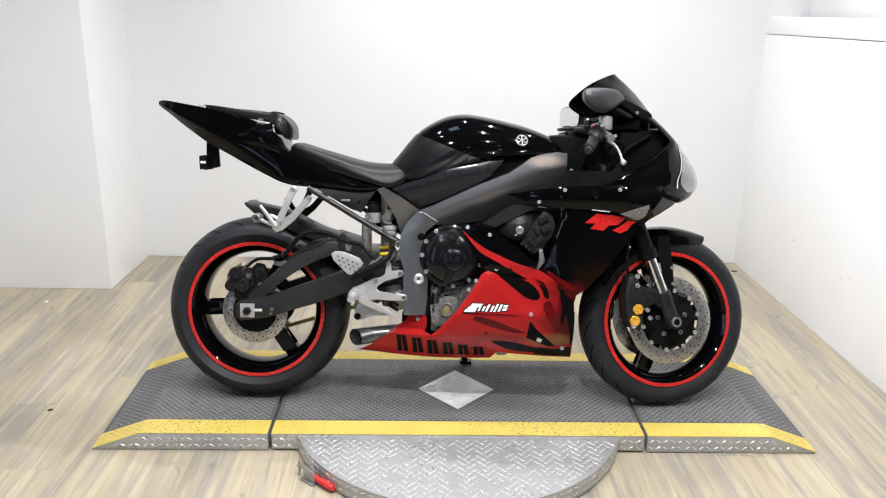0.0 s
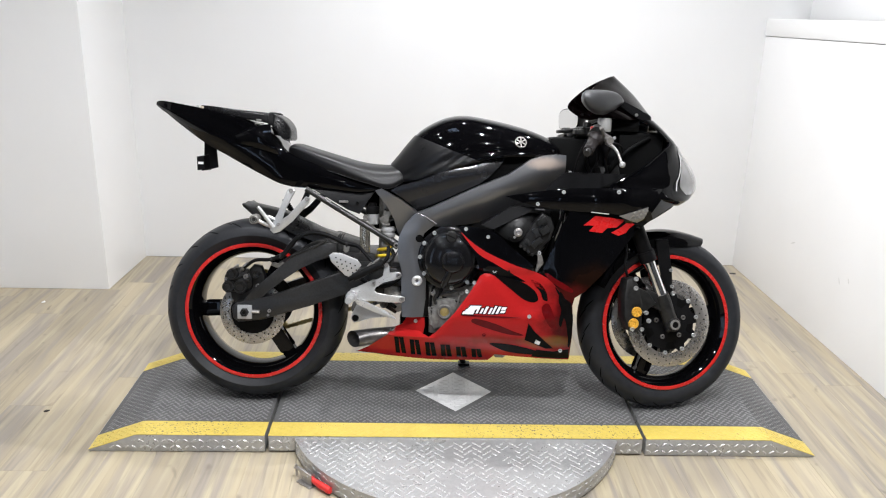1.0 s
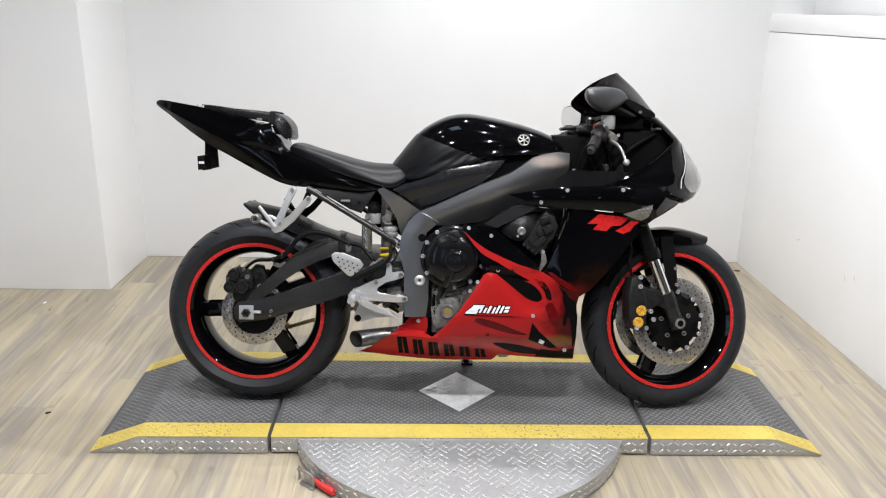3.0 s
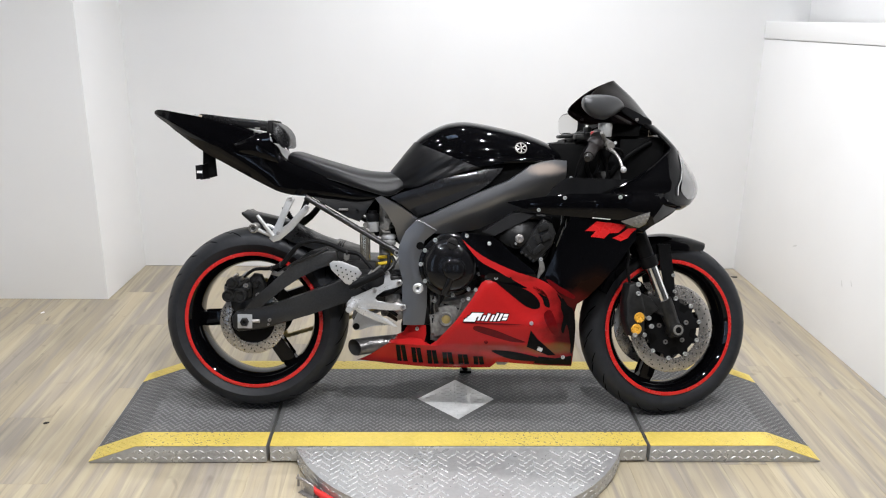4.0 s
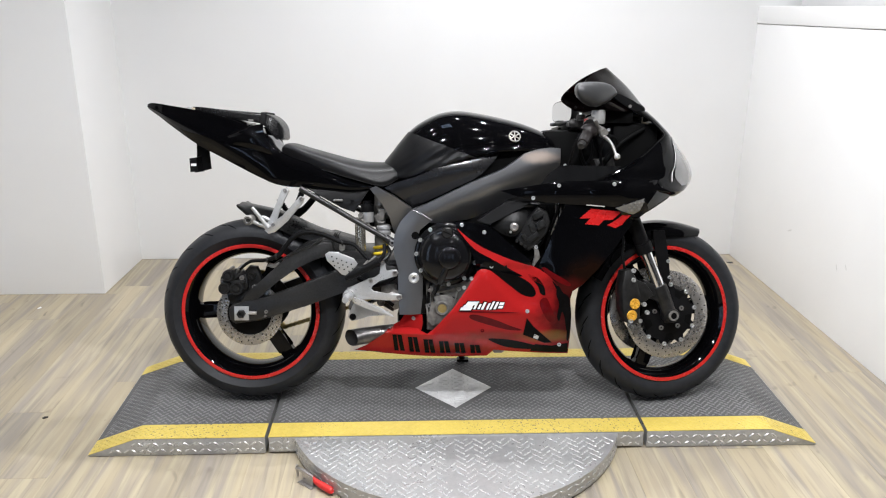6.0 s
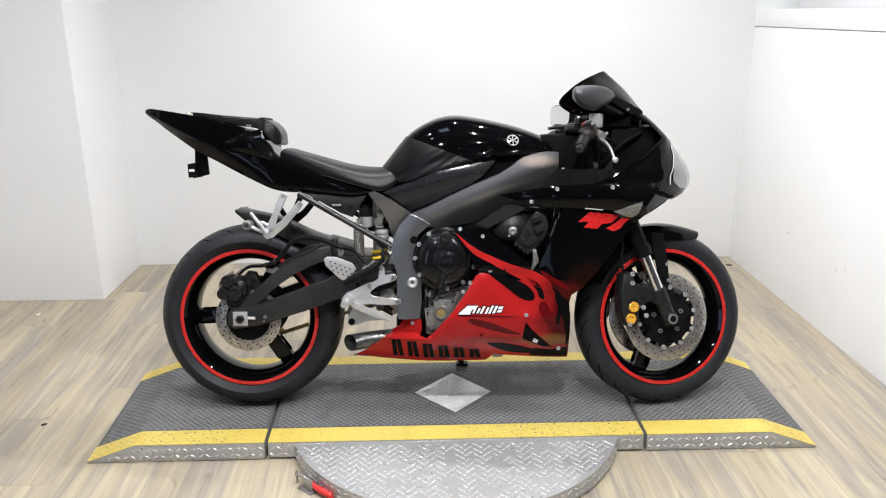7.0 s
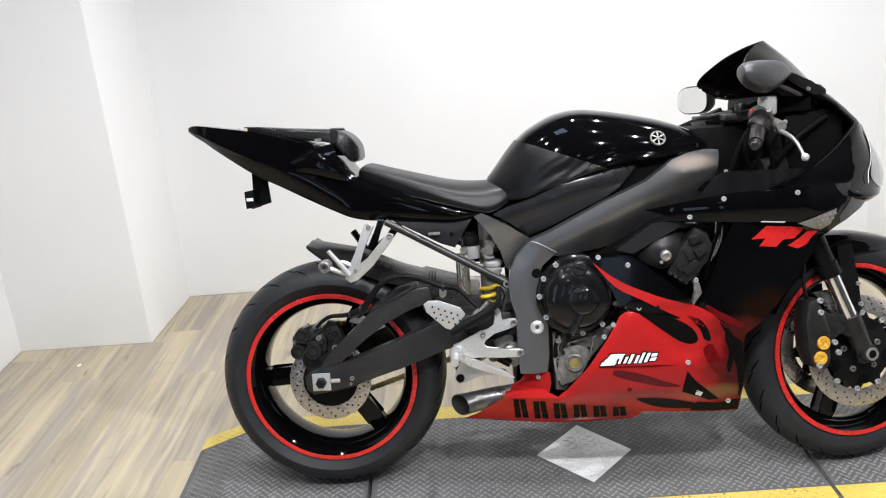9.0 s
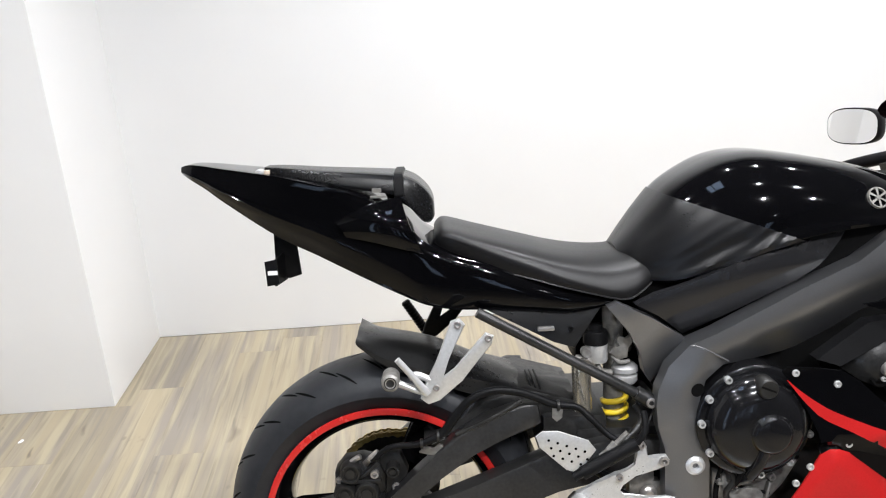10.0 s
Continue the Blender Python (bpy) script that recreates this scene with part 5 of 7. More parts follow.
bm = lathe(bmesh.new(), [(0, -0.213), (0.015, -0.213), (0.0175, -0.210), (0.0175, -0.18)], (-0.026, 0, 0.588), seg=28)
cap = part("oil_filler_cap", outward(bm), CALIPER_GREY, cov, "slotted grey filler cap")
bm = slab(bmesh.new(), [(-0.040, 0.5925), (-0.038, 0.5955), (-0.013, 0.5845), (-0.014, 0.5815)], -0.2136, -0.2131)
part("cap_slot", outward(bm), GROOVE, cap)
bm = slab(bmesh.new(), [(-0.103, 0.425), (-0.05, 0.43), (0.02, 0.43), (0.06, 0.44), (0.03, 0.39), (-0.03, 0.325), (-0.075, 0.268), (-0.10, 0.272)], -0.165, -0.10, 0.008)
low = part("lower_case", bm, CAST, eng, "dirty cast aluminium lower crankcase")
bm = slab(bmesh.new(), [(-0.086, 0.362), (-0.072, 0.388), (-0.040, 0.392), (-0.016, 0.386), (-0.010, 0.366), (-0.020, 0.332), (-0.045, 0.305), (-0.072, 0.288), (-0.090, 0.290), (-0.092, 0.33)], -0.176, -0.164, 0.004, 2)
part("case_boss", bm, CAST, low)
bm = lathe(bmesh.new(), [(0.0145, -0.176), (0.015, -0.181), (0.021, -0.182), (0.025, -0.179), (0.026, -0.172)], (-0.049, 0, 0.346), seg=32)
part("sight_glass_ring", bm, CAST, low)
part("sight_glass", lathe(bmesh.new(), [(0, -0.1785), (0.010, -0.1780), (0.0148, -0.1765)], (-0.049, 0, 0.346), seg=24), GOLD_CHAIN, low, "amber oil sight glass")
for x0, z0, x1, z1, w in ((-0.096, 0.405, -0.060, 0.400, 0.006), (-0.060, 0.400, -0.010, 0.412, 0.006), (-0.100, 0.360, -0.093, 0.300, 0.007), (0.000, 0.400, -0.012, 0.352, 0.005), (-0.085, 0.420, -0.082, 0.395, 0.008)):
    d = Vector((x1 - x0, 0, z1 - z0)).normalized()
    nn = Vector((-d.z, 0, d.x)) * w / 2
    a, b = Vector((x0, 0, z0)), Vector((x1, 0, z1))
    part("case_rib", slab(bmesh.new(), [((p + q).x, (p + q).z) for p, q in ((a, nn), (b, nn), (b, -nn), (a, -nn))], -0.178, -0.163, 0.002), CAST, low)
part("drain_pipe", tube(bmesh.new(), [(-0.078, -0.180, 0.440), (-0.070, -0.186, 0.415), (-0.082, -0.184, 0.392), (-0.078, -0.178, 0.372)], 0.0055, 10), DARK_CAST, low)
bm = tube(bmesh.new(), [(-0.045, -0.185, 0.46), (-0.062, -0.19, 0.42), (-0.075, -0.175, 0.395)], 0.006, 8)
tube(bm, [(-0.085, -0.165, 0.43), (-0.095, -0.165, 0.38), (-0.09, -0.165, 0.30)], 0.005, 8)
tube(bm, [(-0.06, -0.17, 0.395), (0.0, -0.172, 0.378)], 0.003, 8)
parts("engine_hose", bm, BLACK_MATTE, eng)
bm = bmesh.new()
for x, z in ((-0.088, 0.405), (-0.064, 0.393), (0.005, 0.408), (-0.09, 0.355), (-0.092, 0.325)):
    bolt(bm, x, -0.166, z, 0.007, 0.007)
parts("bolt", bm, STEEL, eng)
# throttle bodies and cam-chain side behind the fairing
bm = slab(bmesh.new(), [(0.10, 0.60), (0.14, 0.665), (0.20, 0.69), (0.285, 0.685), (0.30, 0.63), (0.275, 0.56), (0.235, 0.50), (0.16, 0.55)], -0.185, -0.10, 0.012)
inj = part("throttle_body", bm, INNER, eng, "dark grey throttle bodies with hoses")
bm = skin(bmesh.new(), [(0.101, 0.627), (0.125, 0.646), (0.166, 0.664), (0.207, 0.675), (0.228, 0.680), (0.222, 0.645), (0.200, 0.606), (0.180, 0.592), (0.153, 0.589), (0.125, 0.606)], lambda x, z: -0.222 + 9.0 * ((x - 0.178) ** 2 + (z - 0.622) ** 2), 0.04, 0.01, 2)
rc = part("round_cover", bm, SENSOR_GREY, inj, "grey cast throttle cover")
bm = lathe(bmesh.new(), [(0, -0.236), (0.005, -0.236), (0.0065, -0.239), (0.0085, -0.239), (0.0095, -0.231), (0.0125, -0.230), (0.0135, -0.226), (0.014, -0.205)], (0.1785, 0, 0.6195), seg=28)
part("large_screw", bm, STEEL, rc, "bright large screw head")
part("cover_groove", tube(bmesh.new(), [(0.150, -0.2175, 0.602), (0.160, -0.219, 0.590), (0.185, -0.216, 0.592), (0.205, -0.210, 0.612)], 0.003, 8, 3), INNER, rc)
block_out = [(0.232, 0.655), (0.254, 0.683), (0.282, 0.668), (0.294, 0.637), (0.283, 0.598), (0.238, 0.553), (0.222, 0.543), (0.196, 0.566), (0.185, 0.582), (0.206, 0.612), (0.222, 0.643)]
bm = slab(bmesh.new(), block_out, -0.222, -0.15, 0.008)
cas = part("sensor_case", bm, SENSOR_GREY, inj, "dark grey ribbed sensor block")
# plugs on the block, of several sizes
for u, v, w, hgt, deep, tilt in ((0.252, 0.657, 0.034, 0.020, 0.012, 24), (0.262, 0.628, 0.030, 0.022, 0.016, 30), (0.236, 0.620, 0.018, 0.030, 0.010, 28), (0.238, 0.588, 0.040, 0.018, 0.013, 40), (0.212, 0.588, 0.012, 0.026, 0.008, 40)):
    bm = box(bmesh.new(), -w / 2, w / 2, -0.220 - deep, -0.214, -hgt / 2, hgt / 2, 0.003)
    bm.transform(Matrix.Translation((u, 0, v)) @ Matrix.Rotation(radians(-tilt), 4, "Y"))
    part("plug", bm, SENSOR_GREY, cas)
bm = bmesh.new()
for k in range(4):
    lathe(bm, [(0, -0.230), (0.0035, -0.230), (0.005, -0.226), (0.005, -0.215)], (0.188 + 0.0125 * k, 0, 0.575 - 0.0085 * k), seg=12)
parts("connector_pin", bm, DARK_CAST, cas)
bm = tube(bmesh.new(), [(0.11, -0.175, 0.622), (0.135, -0.195, 0.655), (0.20, -0.195, 0.684), (0.262, -0.19, 0.686)], 0.008, 10)
tube(bm, [(0.215, -0.20, 0.548), (0.238, -0.215, 0.556), (0.262, -0.20, 0.575)], 0.007, 10)
parts("throttle_hose", bm, PANEL_GREY, inj)
bm = slab(bmesh.new(), [(0.240, 0.492), (0.262, 0.524), (0.256, 0.548), (0.246, 0.562), (0.240, 0.552), (0.246, 0.530), (0.236, 0.500)], -0.236, -0.226, 0.003)
part("nozzle", bm, CAST, inj, "small bright pipe end")
bm = bolt(bmesh.new(), 0.248, -0.232, 0.557, 0.0055, 0.006)
bolt(bm, 0.167, -0.226, 0.604, 0.004, 0.005)
parts("screw", bm, SILVER, inj)
bm = bmesh.new()
for a, b, r in (((0.326, -0.165, 0.692), (0.303, -0.165, 0.590), 0.0024), ((0.334, -0.162, 0.692), (0.313, -0.162, 0.60), 0.002), ((0.318, -0.165, 0.692), (0.297, -0.168, 0.60), 0.002)):
    tube(bm, [a, ((a[0] + b[0]) / 2 + 0.006, a[1] - 0.006, (a[2] + b[2]) / 2), b], r, 6)
parts("bright_cable", bm, STEEL, eng)
bm = tube(bmesh.new(), [(0.335, -0.16, 0.70), (0.320, -0.17, 0.66), (0.30, -0.165, 0.60), (0.29, -0.16, 0.54)], 0.006, 8)
tube(bm, [(0.355, -0.15, 0.69), (0.335, -0.16, 0.64), (0.325, -0.16, 0.58)], 0.004, 8)
parts("cooling_hose", bm, INNER, eng)
bm = slab(bmesh.new(), [(0.30, 0.34), (0.33, 0.34), (0.43, 0.70), (0.40, 0.71)], -0.17, 0.17, 0.006)
part("radiator", bm, INNER, bike, "black radiator behind the fairing")

# -- shock, reservoir, airbox --
bm = tube(bmesh.new(), [(-0.3225, -0.095, 0.625), (-0.3225, -0.095, 0.612), (-0.3215, -0.095, 0.56), (-0.320, -0.095, 0.525)], [0.012, 0.0175, 0.0175, 0.0175], 28, 4)
part("shock_reservoir", bm, TARNISH, bike, "tarnished silver shock reservoir")
coil = [(-0.256 + 0.0215 * math.cos(a), -0.07 + 0.0215 * math.sin(a), 0.478 + 0.0034 * a) for a in (i * math.pi / 8 for i in range(0, 52))]
part("shock_spring", tube(bmesh.new(), coil, 0.0058, 10, smooth=False), SPRING_YELLOW, bike, "yellow shock spring")
bm = lathe(bmesh.new(), [(0.019, -0.23), (0.019, -0.09), (0.034, -0.088), (0.036, -0.08), (0.019, -0.076), (0.019, 0.0)], (-0.258, -0.07, 0.72), "z", 28)
part("shock_body", bm, CAST, bike, "aluminium shock absorber body")
bm = lathe(bmesh.new(), [(0, -0.022), (0.019, -0.021), (0.023, -0.016), (0.023, -0.006), (0.020, -0.004), (0.020, 0.000), (0.024, 0.002), (0.024, 0.010), (0.018, 0.016), (0, 0.018)], (-0.243, -0.10, 0.598), "z", 28)
part("shock_head", bm, SILVER, bike, "bright aluminium shock head")
bm = lathe(bmesh.new(), [(0, 0.622), (0.018, 0.622), (0.020, 0.626), (0.020, 0.656), (0, 0.657)], (-0.295, -0.105, 0), "z", 24)
part("brake_fluid_pot", bm, SILVER, bike, "white translucent brake fluid pot")
bm = lathe(bmesh.new(), [(0.0215, 0.656), (0.0225, 0.658), (0.0225, 0.678), (0.021, 0.681), (0.014, 0.682), (0.013, 0.692), (0, 0.693)], (-0.297, -0.105, 0), "z", 24)
part("pot_cap", bm, BLACK_MATTE, bike, "black screw cap")
bm = lathe(bmesh.new(), [(0, -0.01), (0.008, -0.01), (0.009, 0.008)], (-0.318, -0.12, 0.645), seg=14)
lathe(bm, [(0, -0.006), (0.012, -0.006), (0.013, 0.006)], (-0.252, -0.105, 0.648), seg=18)
slab(bm, [(-0.275, 0.640), (-0.262, 0.652), (-0.250, 0.650), (-0.262, 0.662), (-0.256, 0.674), (-0.244, 0.662), (-0.236, 0.672), (-0.230, 0.660), (-0.242, 0.648), (-0.240, 0.630), (-0.256, 0.626)], -0.118, -0.108, 0.002)
tube(bm, [(-0.268, -0.11, 0.632), (-0.256, -0.118, 0.622), (-0.238, -0.118, 0.624)], 0.004, 8)
tube(bm, [(-0.335, -0.11, 0.632), (-0.315, -0.115, 0.630), (-0.30, -0.115, 0.62)], 0.006, 8)
tube(bm, [(-0.298, -0.11, 0.622), (-0.290, -0.115, 0.606), (-0.270, -0.11, 0.60)], 0.006, 8)
tube(bm, [(-0.274, -0.10, 0.596), (-0.25, -0.105, 0.578), (-0.225, -0.10, 0.582)], 0.005, 8)
parts("shock_fitting", bm, CAST, bike)
bm = tube(bmesh.new(), [(-0.232, -0.13, 0.545), (-0.222, -0.14, 0.525), (-0.235, -0.15, 0.505), (-0.262, -0.165, 0.490)], 0.0065, 10)
tube(bm, [(-0.205, -0.16, 0.545), (-0.218, -0.165, 0.52), (-0.226, -0.17, 0.49)], 0.002, 6)
parts("brake_line", bm, DARK_CAST, bike)
bm = box(bmesh.new(), -0.22, 0.28, -0.10, 0.10, 0.62, 0.83, 0.03)
part("airbox", bm, INNER, bike, "black airbox below the tank")
part("battery_box", box(bmesh.new(), -0.325, -0.20, -0.05, 0.05, 0.60, 0.745, 0.01), INNER, bike, "black box behind the shock absorber")
und = pair("undertray_panel", lambda: slab(bmesh.new(), [(-0.505, 0.74), (-0.28, 0.742), (-0.31, 0.70), (-0.338, 0.655), (-0.375, 0.668)], -0.125, -0.118, 0.002), PANEL_GREY, bike, "charcoal plastic undertray panel")
part("panel_clip", box(bmesh.new(), -0.405, -0.375, -0.135, -0.124, 0.692, 0.699, 0.002), STEEL, und)
part("panel_screw", bolt(bmesh.new(), -0.345, -0.126, 0.692, 0.005, 0.003), BLACK_MATTE, und)

# -- tail, seat, tank --
tail_rows = [(-1.038, 1.007, 0.994, 0.024), (-1.022, 1.011, 0.983, 0.036), (-0.995, 1.009, 0.966, 0.048), (-0.957, 1.003, 0.938, 0.064), (-0.866, 0.988, 0.876, 0.088), (-0.78, 0.968, 0.832, 0.106), (-0.70, 0.944, 0.792, 0.118), (-0.64, 0.912, 0.764, 0.125),
             (-0.60, 0.866, 0.748, 0.129), (-0.55, 0.838, 0.738, 0.132), (-0.484, 0.816, 0.735, 0.134), (-0.407, 0.784, 0.730, 0.136), (-0.338, 0.762, 0.724, 0.136), (-0.269, 0.744, 0.734, 0.132)]
tail = part("tail_fairing", body_loft(bmesh.new(), tail_rows, "tail", 5, 0.0, ("waist", -0.80, -0.60), 2), BLACK_GLOSS, bike, "gloss black pointed tail fairing", 28)
# scooped shoulder below the pillion pad
for s in (-1, 1):
    bm = bmesh.new()
    patch(bm, [[(-0.760, s * 0.098, 0.905), (-0.715, s * 0.104, 0.925), (-0.67, s * 0.106, 0.937), (-0.636, s * 0.104, 0.942)],
               [(-0.750, s * 0.110, 0.900), (-0.705, s * 0.126, 0.910), (-0.66, s * 0.135, 0.912), (-0.626, s * 0.132, 0.908)],
               [(-0.742, s * 0.116, 0.890), (-0.695, s * 0.133, 0.888), (-0.645, s * 0.140, 0.876), (-0.610, s * 0.136, 0.862)],
               [(-0.735, s * 0.114, 0.876), (-0.685, s * 0.126, 0.866), (-0.635, s * 0.131, 0.852), (-0.600, s * 0.128, 0.842)]], 5, 5, 0.003, (0, -s * 1.0, 0))
    part("tail_shoulder", bm, BLACK_GLOSS, tail)
pad_rows = [(-0.884, 1.000, 0.992, 0.034), (-0.85, 0.998, 0.983, 0.048), (-0.786, 0.991, 0.969, 0.062), (-0.706, 0.984, 0.953, 0.075), (-0.66, 0.980, 0.946, 0.082), (-0.642, 0.978, 0.940, 0.085), (-0.628, 0.975, 0.928, 0.086), (-0.612, 0.968, 0.908, 0.085), (-0.599, 0.958, 0.893, 0.082), (-0.588, 0.946, 0.889, 0.076), (-0.580, 0.932, 0.895, 0.066), (-0.577, 0.920, 0.902, 0.055)]
pad = part("pillion_pad", body_loft(bmesh.new(), pad_rows, "pad", 4, 0.0, None, 3), PAD_VINYL, bike, "black vinyl pillion pad", 35)
bm = bmesh.new()
loops = []
for x0, up in ((-0.648, 0.0), (-0.646, 0.003), (-0.632, 0.003), (-0.630, 0.0)):
    half = catmull([(a, b, 0) for a, b in section("pad")[:-1]], 3)
    loops.append([(x0, -p.x * (0.0865 + up), 0.938 + p.y * (0.0405 + up)) for p in half] + [(x0, p.x * (0.0865 + up), 0.938 + p.y * (0.0405 + up)) for p in reversed(half[1:])])
rings(bm, loops, closed=True, caps=False)
part("pad_strap", bm, BLACK_MATTE, pad, "black strap over the pad")
part("luggage_hook", lathe(bmesh.new(), [(0, -0.010), (0.007, -0.009), (0.009, -0.004), (0.009, 0.010), (0, 0.012)], (-0.889, -0.050, 0.990), seg=16), SILVER, tail, "small bright hook")
part("hook_tag", box(bmesh.new(), -0.880, -0.872, -0.058, -0.042, 0.984, 0.996, 0.002), GRIP_TAN, tail, "small pale tag at the hook")
bm = box(bmesh.new(), -0.690, -0.662, -0.092, -0.084, 0.940, 0.944, 0.001)
box(bm, -0.686, -0.670, -0.092, -0.084, 0.950, 0.957, 0.001)
parts("pad_latch", bm, CAST, pad)
seat_rows = [(-0.580, 0.864, 0.852, 0.085), (-0.574, 0.874, 0.846, 0.098), (-0.558, 0.880, 0.838, 0.108), (-0.512, 0.867, 0.820, 0.118), (-0.46, 0.853, 0.800, 0.126), (-0.407, 0.839, 0.785, 0.133), (-0.36, 0.827, 0.770, 0.138), (-0.31, 0.819, 0.756, 0.140),
             (-0.26, 0.817, 0.743, 0.138), (-0.235, 0.819, 0.743, 0.133), (-0.212, 0.820, 0.754, 0.124), (-0.192, 0.818, 0.768, 0.110), (-0.18, 0.812, 0.782, 0.09)]
part("rider_seat", body_loft(bmesh.new(), seat_rows, "seat", 5, 0.0, ("seat_nose", -0.53, -0.28), 4), SEAT_VINYL, bike, "black vinyl rider seat, slightly worn")

tank_rows = [(-0.243, 0.820, 0.795, 0.055), (-0.220, 0.848, 0.778, 0.088), (-0.187, 0.890, 0.768, 0.112), (-0.147, 0.933, 0.772, 0.132), (-0.099, 0.963, 0.789, 0.148), (-0.053, 0.9815, 0.804, 0.158), (0.0, 0.988, 0.823, 0.165), (0.06, 0.9815, 0.839, 0.168), (0.13, 0.968, 0.850, 0.166),
             (0.20, 0.951, 0.855, 0.158), (0.26, 0.930, 0.862, 0.142), (0.30, 0.910, 0.868, 0.118), (0.324, 0.888, 0.870, 0.085)]
tank = part("fuel_tank", body_loft(bmesh.new(), tank_rows, "tank"), BLACK_GLOSS, bike, "gloss black fuel tank")
bm = body_loft(bmesh.new(), tank_rows, "tank", 9, 0.0028)
n = Vector((0.066, 0, 0.176)).normalized()
bmesh.ops.bisect_plane(bm, geom=bm.verts[:] + bm.edges[:] + bm.faces[:], plane_co=(-0.149, 0, 0.914), plane_no=n, clear_outer=True, dist=1e-6)
bmesh.ops.subdivide_edges(bm, edges=bm.edges[:], cuts=1, use_grid_fill=True)
for v in bm.verts:
    # creases where the cover is pulled round the lower edge
    low = max(0.0, min(1.0, 1.0 - (v.co.z - 0.775 - 0.32 * (v.co.x + 0.187)) / 0.085)) * max(0, min(1, (v.co.x + 0.215) / 0.06))
    wave = math.sin(300 * (v.co.z * 0.85 - v.co.x * 0.52) + 3 * noise.noise(v.co * 12))
    v.co.y *= 1 + 0.008 * low * wave
part("tank_cover", bm, TANK_BRA, tank, "creased black leatherette tank cover")
# the round badge on each tank side
def tank_y(x, z):
    rows = [(r[0], r) for r in tank_rows]
    top, bot, w = at([(a, r[1]) for a, r in rows], x), at([(a, r[2]) for a, r in rows], x), at([(a, r[3]) for a, r in rows], x)
    s = (z - bot) / (top - bot)
    return -w * at([(b, a) for a, b in reversed(section("tank")[:7])], s)


ex, ez = 0.181, 0.902
bm = lathe(bmesh.new(), [(0.0175, -0.002), (0.0180, 0.003), (0.0205, 0.003), (0.021, -0.002)], (0, 0, 0), "z", 32)
lathe(bm, [(0.0, 0.003), (0.004, 0.003), (0.005, -0.002)], (0, 0, 0), "z", 16)
for k in range(6):
    a = k * math.pi / 3 + 0.5
    ca, sa = math.cos(a), math.sin(a)
    bm.faces.new([bm.verts.new((u * ca - w * sa, u * sa + w * ca, 0.0026)) for u, w in ((0.002, -0.0014), (0.0178, -0.0026), (0.0178, 0.0026), (0.002, 0.0014))])
dzy = (tank_y(ex, ez + 0.012) - tank_y(ex, ez - 0.012)) / 0.024
dxy = (tank_y(ex + 0.02, ez) - tank_y(ex - 0.02, ez)) / 0.04
n = Vector((dxy, -1, dzy)).normalized()
bm.transform(Matrix.Translation(Vector((ex, tank_y(ex, ez), ez)) + n * 0.004) @ n.to_track_quat("Z", "Y").to_matrix().to_4x4() @ Matrix.Scale(0.93, 4))
part("tank_badge", bm, CAST, tank, "round silver tank badge")

cover = [(-0.236, 0.738), (-0.20, 0.755), (-0.141, 0.772), (-0.06, 0.806), (0.026, 0.838), (0.09, 0.848), (0.134, 0.849), (0.12, 0.830), (0.085, 0.790), (0.05, 0.765), (0.0, 0.742), (-0.08, 0.703), (-0.145, 0.672), (-0.165, 0.690), (-0.195, 0.715)]
side_cover = lambda: skin(bmesh.new(), cover, lambda x, z: -0.158 - 0.008 * math.sin(max(0, min(1, (x + 0.236) / 0.37)) * math.pi) + 0.25 * max(0, z - 0.80) + 4.5 * (z - 0.735 - 0.30 * (x + 0.236)) ** 2, 0.02, 0.012)
pair("tank_side_panel", side_cover, SATIN_BLACK, bike, "satin black side panel below the tank")

# -- fairings --
def side_y(x, z):
    w = at([(0.185, 0.150), (0.196, 0.168), (0.215, 0.182), (0.258, 0.206), (0.266, 0.212), (0.31, 0.228), (0.345, 0.240), (0.352, 0.238), (0.40, 0.240), (0.48, 0.246), (0.55, 0.240), (0.62, 0.236), (0.70, 0.238)], z)
    w -= 0.26 * max(0.0, x - 0.30) ** 1.5
    w -= 0.16 * max(0.0, -0.09 - x)
    if 0.27 < z < 0.50:
        # pressed facets: a fold falls from the peak, and the rear edge is rolled
        d = ((0.205 - 0.075) * (z - 0.487) - (0.352 - 0.487) * (x - 0.075)) / 0.1874
        w -= 0.009 * max(0.0, min(1.0, d / 0.012)) * max(0.0, min(1.0, (0.30 - x) / 0.08)) * max(0.0, min(1.0, (z - 0.352) / 0.02))
        e = ((0.062 + 0.098) * (z - 0.268) - (0.478 - 0.268) * (x + 0.098)) / 0.264
        w -= 0.6 * max(0.0, 0.020 + e)
    return -w


def wing_y(x, z):
    w = at([(0.13, 0.212), (0.20, 0.230), (0.30, 0.245), (0.42, 0.252), (0.52, 0.250), (0.58, 0.236), (0.63, 0.210), (0.67, 0.178), (0.705, 0.135)], x)
    ridge = at([(0.134, 0.732), (0.35, 0.735), (0.70, 0.738)], x)
    return -(w - 6.0 * (z - ridge + 0.008) ** 2 - 0.10 * max(0, ridge - z))


